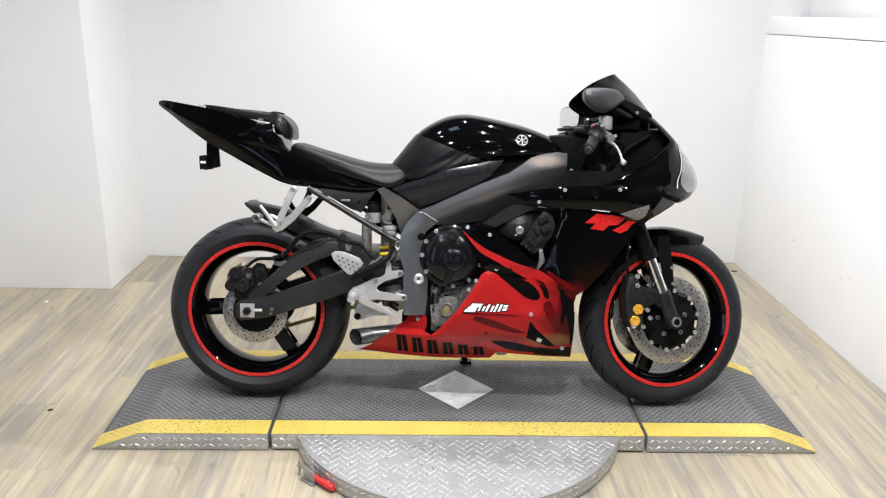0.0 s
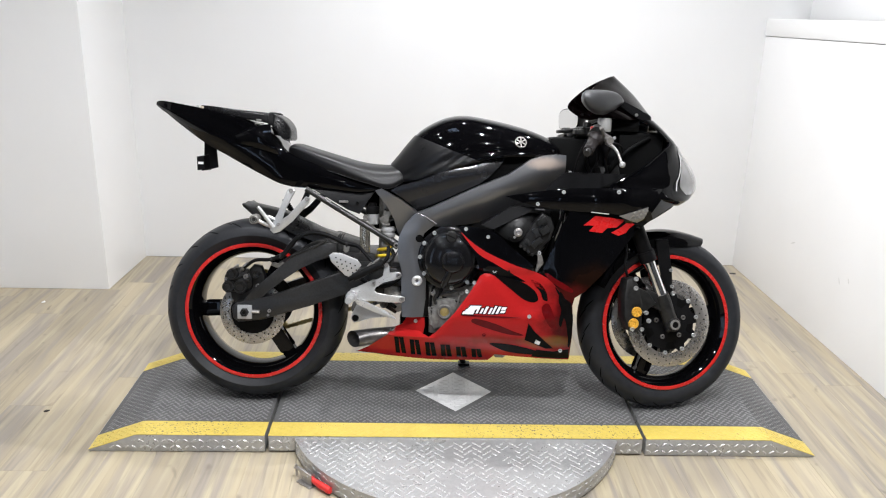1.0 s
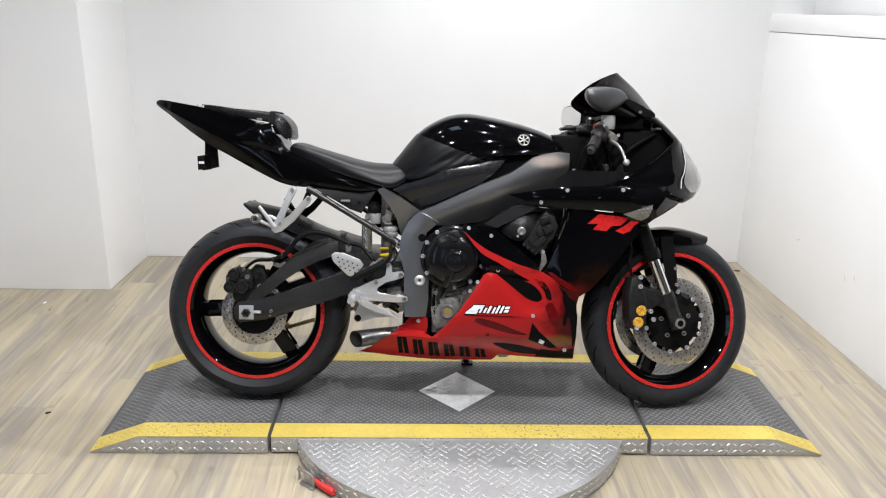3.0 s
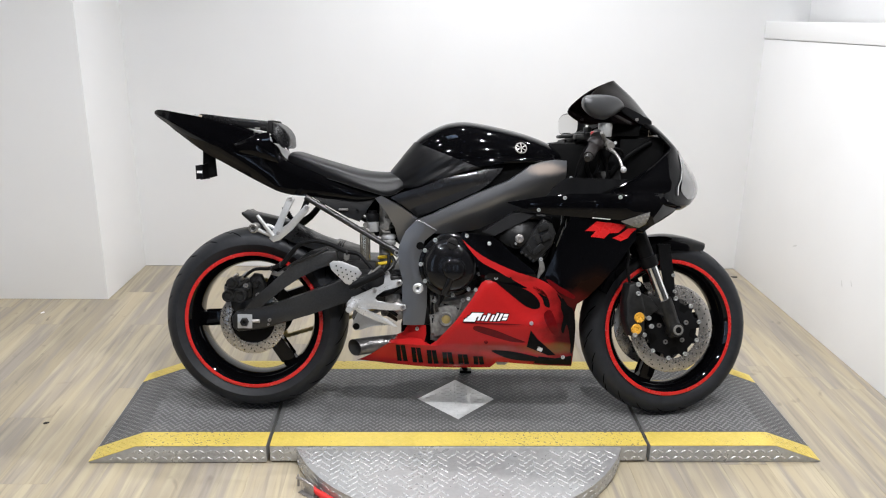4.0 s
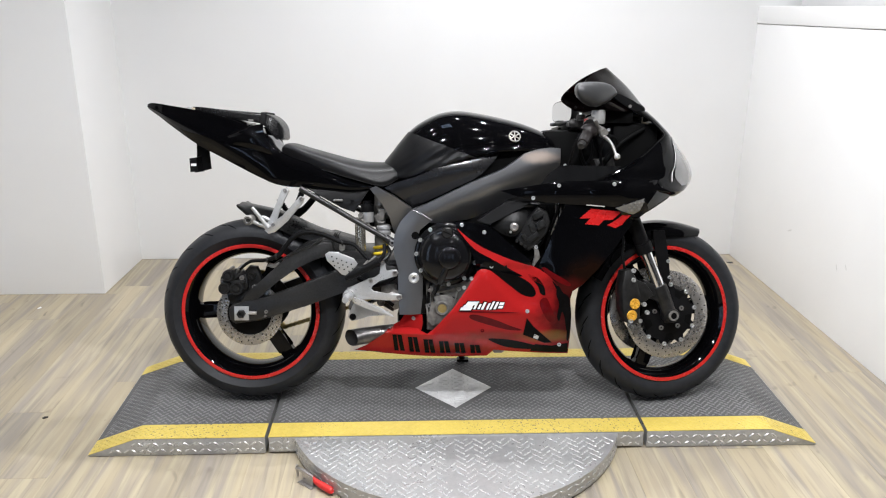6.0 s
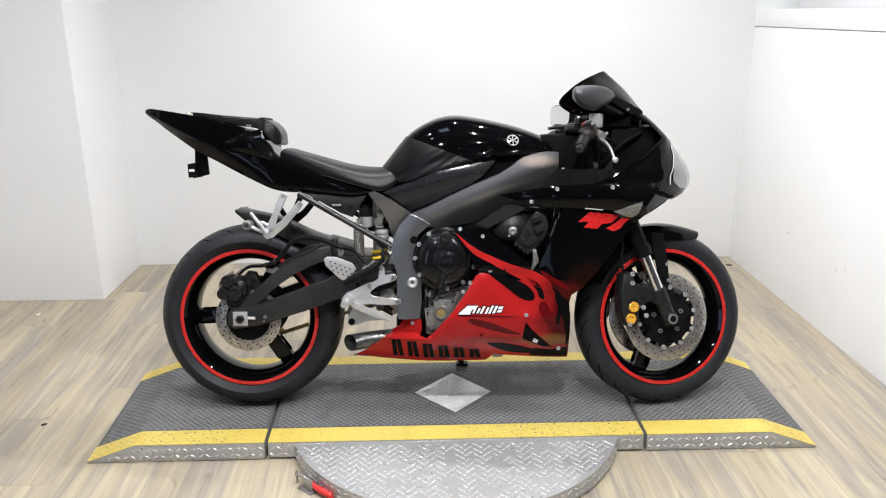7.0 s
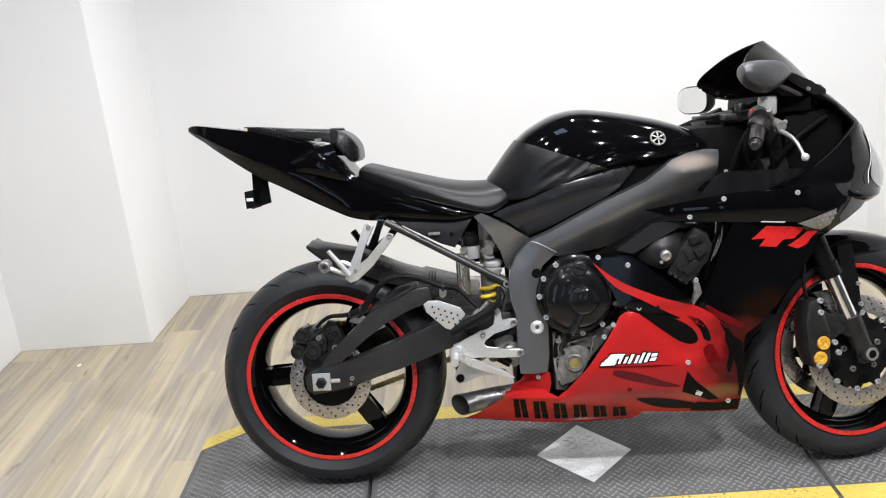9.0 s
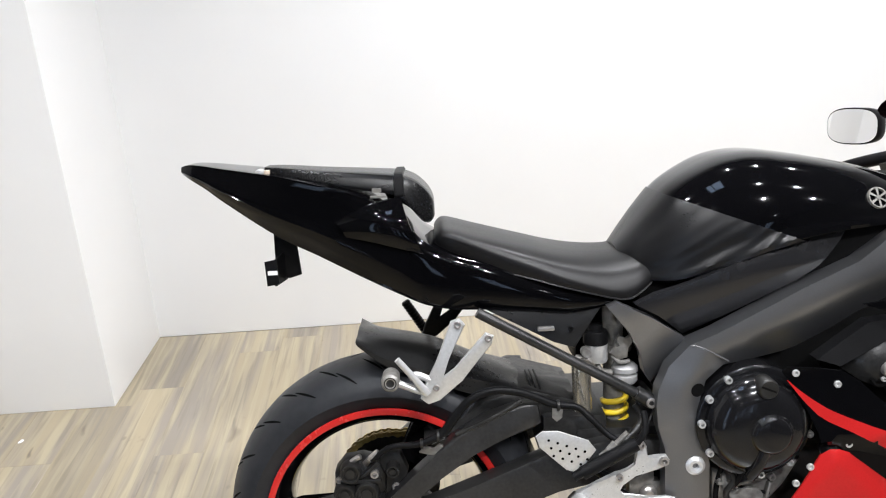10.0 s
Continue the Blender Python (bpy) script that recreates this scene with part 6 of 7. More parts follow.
red_panel = [(-0.344, 0.191), (-0.30, 0.216), (-0.237, 0.265), (-0.188, 0.296), (-0.175, 0.318), (-0.165, 0.326), (-0.114, 0.327), (-0.112, 0.30), (-0.118, 0.272), (-0.098, 0.268), (-0.078, 0.282), (-0.014, 0.358), (0.03, 0.422), (0.062, 0.478), (0.075, 0.487), (0.092, 0.486),
             (0.13, 0.472), (0.20, 0.462), (0.25, 0.474), (0.30, 0.455), (0.33, 0.42), (0.360, 0.390), (0.366, 0.30), (0.367, 0.192), (0.28, 0.196), (0.186, 0.202), (0.120, 0.208), (0.100, 0.181), (-0.02, 0.178), (-0.142, 0.179), (-0.25, 0.183)]
black_panel = [(0.062, 0.478), (0.052, 0.52), (0.030, 0.566), (0.008, 0.603), (-0.010, 0.630), (-0.002, 0.638), (0.02, 0.636), (0.043, 0.634), (0.092, 0.626), (0.122, 0.607), (0.152, 0.577), (0.193, 0.545), (0.225, 0.520), (0.243, 0.489), (0.258, 0.500), (0.270, 0.53), (0.290, 0.575), (0.312, 0.64), (0.340, 0.692),
               (0.42, 0.692), (0.50, 0.69), (0.548, 0.66), (0.552, 0.622), (0.50, 0.55), (0.445, 0.485), (0.40, 0.438), (0.366, 0.415), (0.360, 0.390), (0.33, 0.42), (0.30, 0.455), (0.25, 0.474), (0.20, 0.462), (0.13, 0.472), (0.092, 0.486), (0.075, 0.487)]
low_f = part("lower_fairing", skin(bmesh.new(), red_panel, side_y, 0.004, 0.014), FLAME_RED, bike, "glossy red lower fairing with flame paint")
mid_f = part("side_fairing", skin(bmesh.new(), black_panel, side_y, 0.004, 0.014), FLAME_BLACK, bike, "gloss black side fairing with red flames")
part("lower_fairing", flipped(skin(bmesh.new(), [q for q in red_panel if q[0] > -0.10], side_y, 0.004, 0.03)), FLAME_RED, bike, "glossy red lower fairing")
part("side_fairing", flipped(skin(bmesh.new(), black_panel, side_y, 0.004, 0.03)), BLACK_GLOSS, bike, "gloss black side fairing")
# a dark block added to fill the hollow between the fairings
bm = box(bmesh.new(), -0.20, 0.30, -0.11, 0.11, 0.215, 0.33, 0.02)
part("belly_fill", bm, INNER, bike, "black filler block inside the fairing")


def paint(name, outline, mat, parent, lift=0.0006, smooth=3, label="", fun=side_y, cell=0.014):
    """A painted or stuck-on shape that lies on a fairing."""
    return part(name, skin(bmesh.new(), outline, lambda x, z: fun(x, z) - lift, 0, cell, smooth), mat, parent, label)


paint("flame_stripe", [(-0.002, 0.615), (0.020, 0.596), (0.055, 0.570), (0.093, 0.549), (0.174, 0.515), (0.239, 0.496), (0.285, 0.470), (0.318, 0.430), (0.30, 0.42), (0.262, 0.440), (0.20, 0.468), (0.11, 0.518), (0.05, 0.552)], FLAME_RED, mid_f, label="red flame stripe")
paint("flame_lick", [(0.262, 0.501), (0.30, 0.478), (0.356, 0.444), (0.352, 0.432), (0.31, 0.452), (0.28, 0.474)], DARK_RED, mid_f, label="dark red flame lick")
paint("flame_black", [(0.108, 0.482), (0.150, 0.474), (0.200, 0.460), (0.236, 0.436), (0.250, 0.408), (0.236, 0.396), (0.205, 0.404), (0.165, 0.434), (0.13, 0.462)], DECAL_BLACK, low_f, label="black flame shape")
paint("flame_black", [(0.222, 0.470), (0.250, 0.462), (0.272, 0.436), (0.280, 0.404), (0.264, 0.408), (0.255, 0.432), (0.236, 0.454)], DECAL_BLACK, low_f, label="black flame shape")
paint("flame_black", [(0.300, 0.452), (0.335, 0.412), (0.357, 0.392), (0.358, 0.36), (0.362, 0.29), (0.350, 0.33), (0.342, 0.375), (0.318, 0.415)], DECAL_BLACK, low_f, 0.0009, label="black flame shape")
paint("flame_black", [(0.255, 0.232), (0.31, 0.226), (0.362, 0.236), (0.366, 0.198), (0.30, 0.199), (0.24, 0.203)], DECAL_BLACK, low_f, 0.0012, 0, label="black paint fade")
paint("flame_black", [(0.345, 0.372), (0.363, 0.36), (0.364, 0.255), (0.356, 0.25), (0.352, 0.31)], DECAL_BLACK, low_f, 0.0013, label="black paint fade")
paint("flame_black", [(0.318, 0.436), (0.336, 0.412), (0.356, 0.394), (0.361, 0.34), (0.360, 0.27), (0.351, 0.29), (0.344, 0.325), (0.334, 0.350), (0.327, 0.318), (0.318, 0.335), (0.324, 0.375), (0.314, 0.405)], DECAL_BLACK, low_f, 0.0016, label="black flame shape")
paint("flame_shade", [(0.285, 0.392), (0.300, 0.36), (0.312, 0.325), (0.300, 0.312), (0.282, 0.33), (0.262, 0.372), (0.270, 0.392)], DARK_RED, low_f, label="dark red flame shading")
paint("flame_shade", [(0.05, 0.34), (0.11, 0.325), (0.17, 0.300), (0.21, 0.284), (0.16, 0.286), (0.09, 0.306), (0.04, 0.326)], DARK_RED, low_f, label="dark red flame shading")
paint("flame_black", [(0.10, 0.252), (0.16, 0.250), (0.21, 0.240), (0.26, 0.226), (0.30, 0.212), (0.24, 0.211), (0.17, 0.218), (0.13, 0.232)], DECAL_BLACK, low_f, 0.001, label="black flame shape")
# no hole here: a flat dark patch paints the vent's inner shade
paint("side_vent", [(0.222, 0.328), (0.245, 0.298), (0.31, 0.238), (0.285, 0.236), (0.213, 0.268)], INNER, low_f, 0.0012, 0, "flat dark triangle painted as a shaded vent opening")
part("vent_fin", skin(bmesh.new(), [(0.250, 0.270), (0.266, 0.262), (0.262, 0.250), (0.247, 0.256)], lambda x, z: side_y(x, z) - 0.002, 0.001), SILVER, low_f)
# a sticker of plain white strokes with black edges, slanting forward, over a swoosh
for x, z, w, h, lean in ((0.024, 0.370, 0.036, 0.010, 0.010), (0.014, 0.361, 0.030, 0.008, 0.008), (0.006, 0.352, 0.036, 0.009, 0.006), (0.050, 0.357, 0.007, 0.019, 0.010), (0.063, 0.357, 0.007, 0.014, 0.008), (0.074, 0.356, 0.008, 0.020, 0.011), (0.090, 0.356, 0.007, 0.017, 0.009), (0.101, 0.356, 0.007, 0.022, 0.012), (0.114, 0.357, 0.008, 0.020, 0.011), (0.128, 0.360, 0.014, 0.007, 0.005), (0.132, 0.371, 0.014, 0.007, 0.004)):
    h, e = h * 1.2, 0.0028
    paint("sticker_shadow", [(x - e, z - e), (x + w + e, z - e), (x + w + lean + e, z + h + e), (x + lean - e, z + h + e)], DECAL_BLACK, low_f, 0.0009, 0)
    paint("sticker_stroke", [(x, z), (x + w, z), (x + w + lean, z + h), (x + lean, z + h)], WHITE, low_f, 0.0014, 0, "white sticker stroke")
# the maker's name as pairs of plain slanted black bars
for k in range(6):
    x = -0.214 + 0.0508 * k
    z0, z1 = 0.198 - 0.0022 * k, 0.262 - 0.0068 * k
    for dx, top in ((0.0, 0.002), (0.020, -0.002)):
        paint("name_bar", [(x + 0.007 + dx, z0), (x + 0.022 + dx, z0), (x + 0.015 + dx + top, z1), (x + dx + top, z1)], DECAL_BLACK, low_f, 0.0009, 0, "black name bar")
# a darker red strip paints the shade along the pressed fold
part("crease_line", skin(bmesh.new(), [(0.005, 0.352), (0.15, 0.349), (0.20, 0.346), (0.15, 0.3445), (0.01, 0.347)], lambda x, z: side_y(x, z) - 0.0008, 0), DARK_RED, low_f)

wing = [(0.134, 0.733), (0.20, 0.745), (0.27, 0.757), (0.34, 0.765), (0.44, 0.768), (0.56, 0.772), (0.64, 0.768), (0.69, 0.748), (0.703, 0.728), (0.680, 0.708), (0.647, 0.690), (0.60, 0.662), (0.565, 0.630), (0.545, 0.624), (0.528, 0.650), (0.497, 0.684), (0.44, 0.690), (0.36, 0.692), (0.28, 0.698), (0.234, 0.705), (0.18, 0.718)]
up_f = part("upper_fairing", skin(bmesh.new(), wing, wing_y, 0.004, 0.014), BLACK_GLOSS, bike, "gloss black upper side fairing")
part("upper_fairing", flipped(skin(bmesh.new(), wing, wing_y, 0.004, 0.03)), BLACK_GLOSS, bike, "gloss black upper side fairing")
sig = [(0.493, 0.681), (0.540, 0.697), (0.586, 0.712), (0.583, 0.692), (0.577, 0.672), (0.558, 0.659), (0.540, 0.663)]
part("turn_signal", skin(bmesh.new(), sig, lambda x, z: wing_y(x, z) - 0.004, 0.003, 0.012), HEADLIGHT, up_f, "clear smoked turn signal lens")
bm = bmesh.new()
for i in range(4):
    for j in range(3):
        x, z = 0.535 + 0.013 * i + 0.004 * j, 0.672 + 0.011 * j + 0.002 * i
        lathe(bm, [(0, -0.002), (0.0035, -0.0012), (0.0045, 0.0)], (x, wing_y(x, z) - 0.004, z), seg=10)
tagged(part("signal_facets", bm, CAST, up_f), kind="stuff")
paint("chin_panel", [(0.600, 0.690), (0.620, 0.720), (0.636, 0.742), (0.654, 0.748), (0.680, 0.740), (0.699, 0.728), (0.695, 0.721), (0.676, 0.711), (0.645, 0.695), (0.610, 0.672)], MIRROR_GREY, up_f, 0.0012, 0, "satin grey chin panel", wing_y)
paint("model_decal", [(0.383, 0.648), (0.420, 0.679), (0.472, 0.674), (0.519, 0.667), (0.492, 0.643), (0.462, 0.641), (0.446, 0.625), (0.402, 0.630), (0.418, 0.648)], DECAL_RED, mid_f, 0.001, 0, "red slanted decal", side_y)
paint("model_decal", [(0.474, 0.626), (0.500, 0.640), (0.530, 0.662), (0.552, 0.655), (0.534, 0.640), (0.524, 0.626), (0.500, 0.616)], DECAL_RED, mid_f, 0.001, 0, "red slanted decal", side_y)
paint("small_decal", [(0.405, 0.693), (0.462, 0.688), (0.460, 0.685), (0.402, 0.690)], WHITE, up_f, 0.001, 0, "small white lettering bar", wing_y)
inf = [(0.258, 0.750), (0.280, 0.778), (0.300, 0.798), (0.318, 0.811), (0.345, 0.8145), (0.43, 0.813), (0.514, 0.811), (0.475, 0.788), (0.433, 0.766), (0.36, 0.757), (0.30, 0.752)]
pair("inner_panel", lambda: skin(bmesh.new(), inf, lambda x, z: -0.214 + 0.06 * (z - 0.762), 0.003, 0.014), BLACK_MATTE, bike, "matte black inner cockpit panel")

# nose shell, by heights: (z, foremost x, edge x, edge half width)
NOSE = [(0.712, 0.738, 0.690, 0.140), (0.730, 0.774, 0.63, 0.205), (0.752, 0.795, 0.50, 0.238), (0.775, 0.799, 0.462, 0.236), (0.803, 0.791, 0.515, 0.226), (0.826, 0.779, 0.553, 0.213), (0.852, 0.760, 0.592, 0.197), (0.88, 0.735, 0.626, 0.178), (0.909, 0.711, 0.660, 0.152), (0.936, 0.686, 0.640, 0.148), (0.962, 0.660, 0.605, 0.158), (0.985, 0.636, 0.565, 0.168)]


def nose_point(z, u, out=0.0):
    """u runs from 0 at the near edge to 1 at the centre line."""
    xc, xr, w = (at([(r[0], r[k]) for r in NOSE], z) for k in (1, 2, 3))
    c = (xr + 0.80 * (xc - xr), w * 0.93)
    x = (1 - u) ** 2 * xr + 2 * u * (1 - u) * c[0] + u * u * xc
    y = (1 - u) ** 2 * w + 2 * u * (1 - u) * c[1]
    return Vector((x + out * u, -y - out * (1 - u), z))


bm = bmesh.new()
rails = []
for r in NOSE:
    half = [nose_point(r[0], i / 8) for i in range(9)]
    rails.append(half + [Vector((p.x, -p.y, p.z)) for p in reversed(half[:-1])])
patch(bm, rails, 2, 3, 0.004, (-1, 0, 0))
nose = part("nose_fairing", bm, BLACK_GLOSS, bike, "gloss black nose fairing")
for s in (-1, 1):
    bm = bmesh.new()
    rl = []
    for z, u0, u1 in ((0.748, 0.62, 0.86), (0.775, 0.56, 0.92), (0.81, 0.52, 0.93), (0.85, 0.50, 0.90), (0.885, 0.50, 0.82), (0.905, 0.52, 0.70)):
        rl.append([Vector((p.x, p.y * -s, p.z)) for p in (nose_point(z, u0 + (u1 - u0) * k / 4, 0.0045) for k in range(5))])
    patch(bm, rl, 3, 3, 0.002, (-1, 0, 0))
    part("headlight", bm, HEADLIGHT, nose, "grey clear-coated headlight lens")
bm = bmesh.new()
rl = [[nose_point(z, u, 0.0055) for u in (0.484, 0.489, 0.494)] for z in (0.762, 0.79, 0.81, 0.84, 0.86, 0.885)]
patch(bm, rl, 2, 3, 0)
part("light_edge", bm, WHITE, nose)

for s in (-1, 1):
    rim = [nose_point(z, 0.0) for z in (0.768, 0.778, 0.790, 0.815, 0.84, 0.865, 0.89, 0.91, 0.93, 0.95)]
    part("nose_rim", tube(bmesh.new(), [(p.x, p.y * -s, p.z) for p in rim], 0.0035, 8, 3), BLACK_GLOSS, nose)
trail = [(0.430, 0.190, 0.998), (0.382, 0.205, 1.040), (0.418, 0.130, 1.090), (0.466, 0.060, 1.122), (0.510, 0, 1.138)]
front_edge = [(0.475, 0.190, 0.988), (0.528, 0.168, 0.985), (0.580, 0.120, 0.987), (0.616, 0.060, 0.992), (0.634, 0, 0.996)]
both = lambda pts: [(x, -y, z) for x, y, z in pts] + [(x, y, z) for x, y, z in reversed(pts[:-1])]
midr = [((a[0] + b[0]) / 2 + 0.004, (a[1] + b[1]) / 2 + (0.012 if a[1] > 0.02 else 0), (a[2] + b[2]) / 2 + 0.006) for a, b in zip(trail, front_edge)]
bm = patch(bmesh.new(), [both(trail), both(midr), both(front_edge)], 4, 6, 0.003, (-0.7, 0, -0.7))
for v in bm.verts:
    v.co.y += 0.30 * max(0.0, v.co.z - 0.985)
scr = part("windscreen", bm, SMOKE, bike, "dark smoked tinted windscreen")
part("screen_bolt", bolt(bmesh.new(), 0.430, 0.192, 1.01, 0.005, 0.004), BLACK_MATTE, scr)

# -- cockpit --
dash = part("dashboard", box(bmesh.new(), 0.455, 0.60, -0.10, 0.10, 0.86, 0.965, 0.02), INNER, bike, "black instrument housing")
part("headlight_housing", box(bmesh.new(), 0.50, 0.650, -0.125, 0.125, 0.77, 0.948, 0.02), INNER, dash)
part("fairing_stay", tube(bmesh.new(), [(0.46, -0.13, 0.80), (0.52, -0.15, 0.88), (0.60, -0.13, 0.93)], 0.009, 10), INNER, dash)
part("screen_bracket", box(bmesh.new(), 0.44, 0.565, -0.14, 0.14, 0.945, 0.990, 0.012), INNER, dash)
part("screen_bracket", box(bmesh.new(), 0.56, 0.612, -0.065, 0.065, 0.945, 0.990, 0.012), INNER, dash)
part("air_duct", box(bmesh.new(), 0.36, 0.62, -0.15, 0.15, 0.68, 0.80, 0.02), INNER, dash)
part("air_filter_case", box(bmesh.new(), 0.04, 0.32, -0.135, 0.135, 0.76, 0.872, 0.02), INNER, bike, "black air filter case under the tank")
part("steering_head", box(bmesh.new(), 0.28, 0.47, -0.095, 0.095, 0.66, 0.925, 0.02), INNER, bike, "black steering head")
bm = tube(bmesh.new(), [(0.435, -0.10, 0.945), (0.425, -0.16, 0.945), (0.418, -0.205, 0.935), (0.374, -0.290, 0.880)], 0.0105, 12)
bars = part("handlebar", bm, BLACK_MATTE, bike, "black clip-on handlebar")
part("throttle_grip", tube(bmesh.new(), [(0.408, -0.222, 0.921), (0.404, -0.230, 0.916), (0.401, -0.235, 0.912), (0.377, -0.284, 0.882)], [0.027, 0.026, 0.0175, 0.0165], 18, 3), GRIP_BROWN, bars, "worn brown-black rubber grip")
part("bar_end", tube(bmesh.new(), [(0.378, -0.283, 0.883), (0.371, -0.297, 0.874)], [0.013, 0.010], 16), DARK_CAST, bars)
bm = tube(bmesh.new(), [(0.424, -0.165, 0.944), (0.416, -0.202, 0.934)], 0.025, 18)
part("switch_housing", bm, DARK_CAST, bars)
bm = box(bmesh.new(), 0.398, 0.412, -0.195, -0.178, 0.948, 0.960, 0.003)
parts("switch", bm, RED_TAPE, bars, "small red switch")
bm = lathe(bmesh.new(), [(0, 0.944), (0.019, 0.944), (0.0215, 0.948), (0.0225, 0.980), (0.021, 0.987), (0, 0.988)], (0.446, -0.166, 0), "z", 20)
part("fluid_reservoir", bm, POT_GREY, bars, "white translucent brake fluid reservoir")
bm = tube(bmesh.new(), [(0.43, -0.175, 0.935), (0.445, -0.21, 0.925), (0.452, -0.245, 0.915)], 0.012, 12)
tube(bm, [(0.42, -0.25, 0.955), (0.438, -0.22, 0.93)], 0.006, 8)
part("master_cylinder", bm, CAST, bars)
part("brake_lever", tube(bmesh.new(), [(0.444, -0.225, 0.908), (0.458, -0.258, 0.897), (0.468, -0.29, 0.878), (0.476, -0.312, 0.848)], [0.006, 0.0052, 0.0044, 0.004], 12), STEEL, bars, "dull aluminium brake lever")
part("lever_ball", lathe(bmesh.new(), [(0, -0.0095), (0.006, -0.0075), (0.0095, 0), (0.006, 0.0075), (0, 0.0095)], (0.478, -0.316, 0.844), seg=16), SILVER, bars)
bm = tube(bmesh.new(), [(0.435, 0.10, 0.945), (0.42, 0.17, 0.945), (0.36, 0.26, 0.92), (0.30, 0.34, 0.885)], 0.014, 12)
part("handlebar", bm, BLACK_MATTE, bike, "black clip-on handlebar")
bm = bmesh.new()
for k, pts in enumerate((((0.40, -0.19, 0.925), (0.39, -0.17, 0.86), (0.42, -0.14, 0.80), (0.46, -0.12, 0.76)), ((0.42, -0.17, 0.92), (0.43, -0.16, 0.85), (0.40, -0.13, 0.79)), ((0.385, -0.215, 0.915), (0.365, -0.20, 0.87), (0.355, -0.17, 0.81)),
                         ((0.45, -0.20, 0.91), (0.50, -0.17, 0.90), (0.52, -0.13, 0.85)), ((0.43, 0.02, 0.97), (0.38, -0.05, 0.95), (0.36, -0.08, 0.90), (0.38, -0.06, 0.82)), ((0.47, -0.19, 0.905), (0.455, -0.17, 0.86), (0.47, -0.14, 0.80)))):
    tube(bm, pts, 0.0045 if k else 0.006, 8)
parts("control_cable", bm, BLACK_MATTE, bike, "black control cables")
bm = bmesh.new()
tube(bm, [(0.395, -0.06, 0.955), (0.33, -0.02, 0.945), (0.325, 0.05, 0.945)], 0.006, 8)
box(bm, 0.335, 0.36, -0.02, 0.03, 0.940, 0.958, 0.004)
box(bm, 0.36, 0.40, -0.12, -0.06, 0.935, 0.952, 0.005)
tube(bm, [(0.345, 0.0, 0.93), (0.335, -0.03, 0.91), (0.33, -0.06, 0.905)], 0.007, 8)
lathe(bm, [(0.0, 0.975), (0.012, 0.975), (0.014, 0.972), (0.014, 0.95)], (LEG(0.96) - 0.02, -0.106, 0), "z", 20)
parts("clamp_fitting", bm, DARK_CAST, bike)
bm = bolt(bmesh.new(), 0.47, -0.215, 0.925, 0.005, 0.004)
parts("bolt", bm, SILVER, bike)


# the near mirror by stations: x, top z, bottom z, half depth; it turns inward towards its stem
bm = bmesh.new()
loops = []
for x, zt, zb, ry in ((0.3615, 1.053, 1.041, 0.022), (0.364, 1.062, 1.031, 0.031), (0.372, 1.0685, 1.021, 0.038), (0.386, 1.0715, 1.009, 0.043), (0.410, 1.0735, 0.998, 0.046), (0.435, 1.074, 0.996, 0.045), (0.460, 1.072, 1.004, 0.039), (0.480, 1.067, 1.017, 0.030), (0.495, 1.057, 1.029, 0.020), (0.503, 1.046, 1.034, 0.012)):
    z, rz, y = (zt + zb) / 2, (zt - zb) / 2, -(0.228 - 0.5 * (x - 0.36))
    loops.append([(x, y + ry * abs(math.cos(a)) ** 0.85 * (1 if math.cos(a) > 0 else -1), z + rz * abs(math.sin(a)) ** 0.85 * (1 if math.sin(a) > 0 else -1)) for a in (k * math.pi / 14 for k in range(28))])
near_m = part("mirror", rings(bm, loops), MIRROR_GREY, bike, "satin grey rear-view mirror")
bm = slab(bmesh.new(), [(0.485, 1.050), (0.515, 1.037), (0.557, 1.013), (0.588, 1.008), (0.602, 0.997), (0.604, 0.976), (0.590, 0.972), (0.557, 0.988), (0.513, 1.013), (0.490, 1.026)], -0.012, 0.012, 0.006)
for v in bm.verts:
    v.co.y += -0.163 + 0.35 * (v.co.x - 0.485)
part("mirror_stem", bm, BLACK_MATTE, near_m, "black mirror stem")
bm = box(bmesh.new(), 0.560, 0.606, -0.125, -0.085, 0.968, 1.000, 0.008)
part("stem_base", bm, BLACK_GLOSS, near_m, "gloss black mirror base")
part("stem_bolt", bolt(bmesh.new(), 0.548, -0.156, 1.000, 0.005, 0.004), STEEL, near_m)
bm = bmesh.new()
n = Vector((-0.90, -0.42, 0.0)).normalized()
t = Vector((0, 0, 1)).cross(n).normalized()
c = Vector((0.407, 0.375, 0.997))
loops = []
for off, k in ((0.055, 0.3), (0.045, 0.75), (0.025, 0.97), (0.004, 1.0), (0.0, 0.97)):
    loops.append([c - n * off + t * (0.070 * k * abs(math.cos(a)) ** 0.68 * (1 if math.cos(a) > 0 else -1)) + Vector((0, 0, 0.043 * k * abs(math.sin(a)) ** 0.68 * (1 if math.sin(a) > 0 else -1))) for a in (i * math.pi / 16 for i in range(32))])
rings(bm, loops)
far_m = part("mirror", bm, BLACK_MATTE, bike, "black-rimmed rear-view mirror with its glass in view")
bm = bmesh.new()
bm.faces.new([bm.verts.new(c + n * 0.001 + t * (0.0662 * abs(math.cos(a)) ** 0.68 * (1 if math.cos(a) > 0 else -1)) + Vector((0, 0, 0.0395 * abs(math.sin(a)) ** 0.68 * (1 if math.sin(a) > 0 else -1)))) for a in (i * math.pi / 16 for i in range(32))])
part("mirror_glass", bm, MIRROR_GLASS, far_m, "silvered mirror glass")
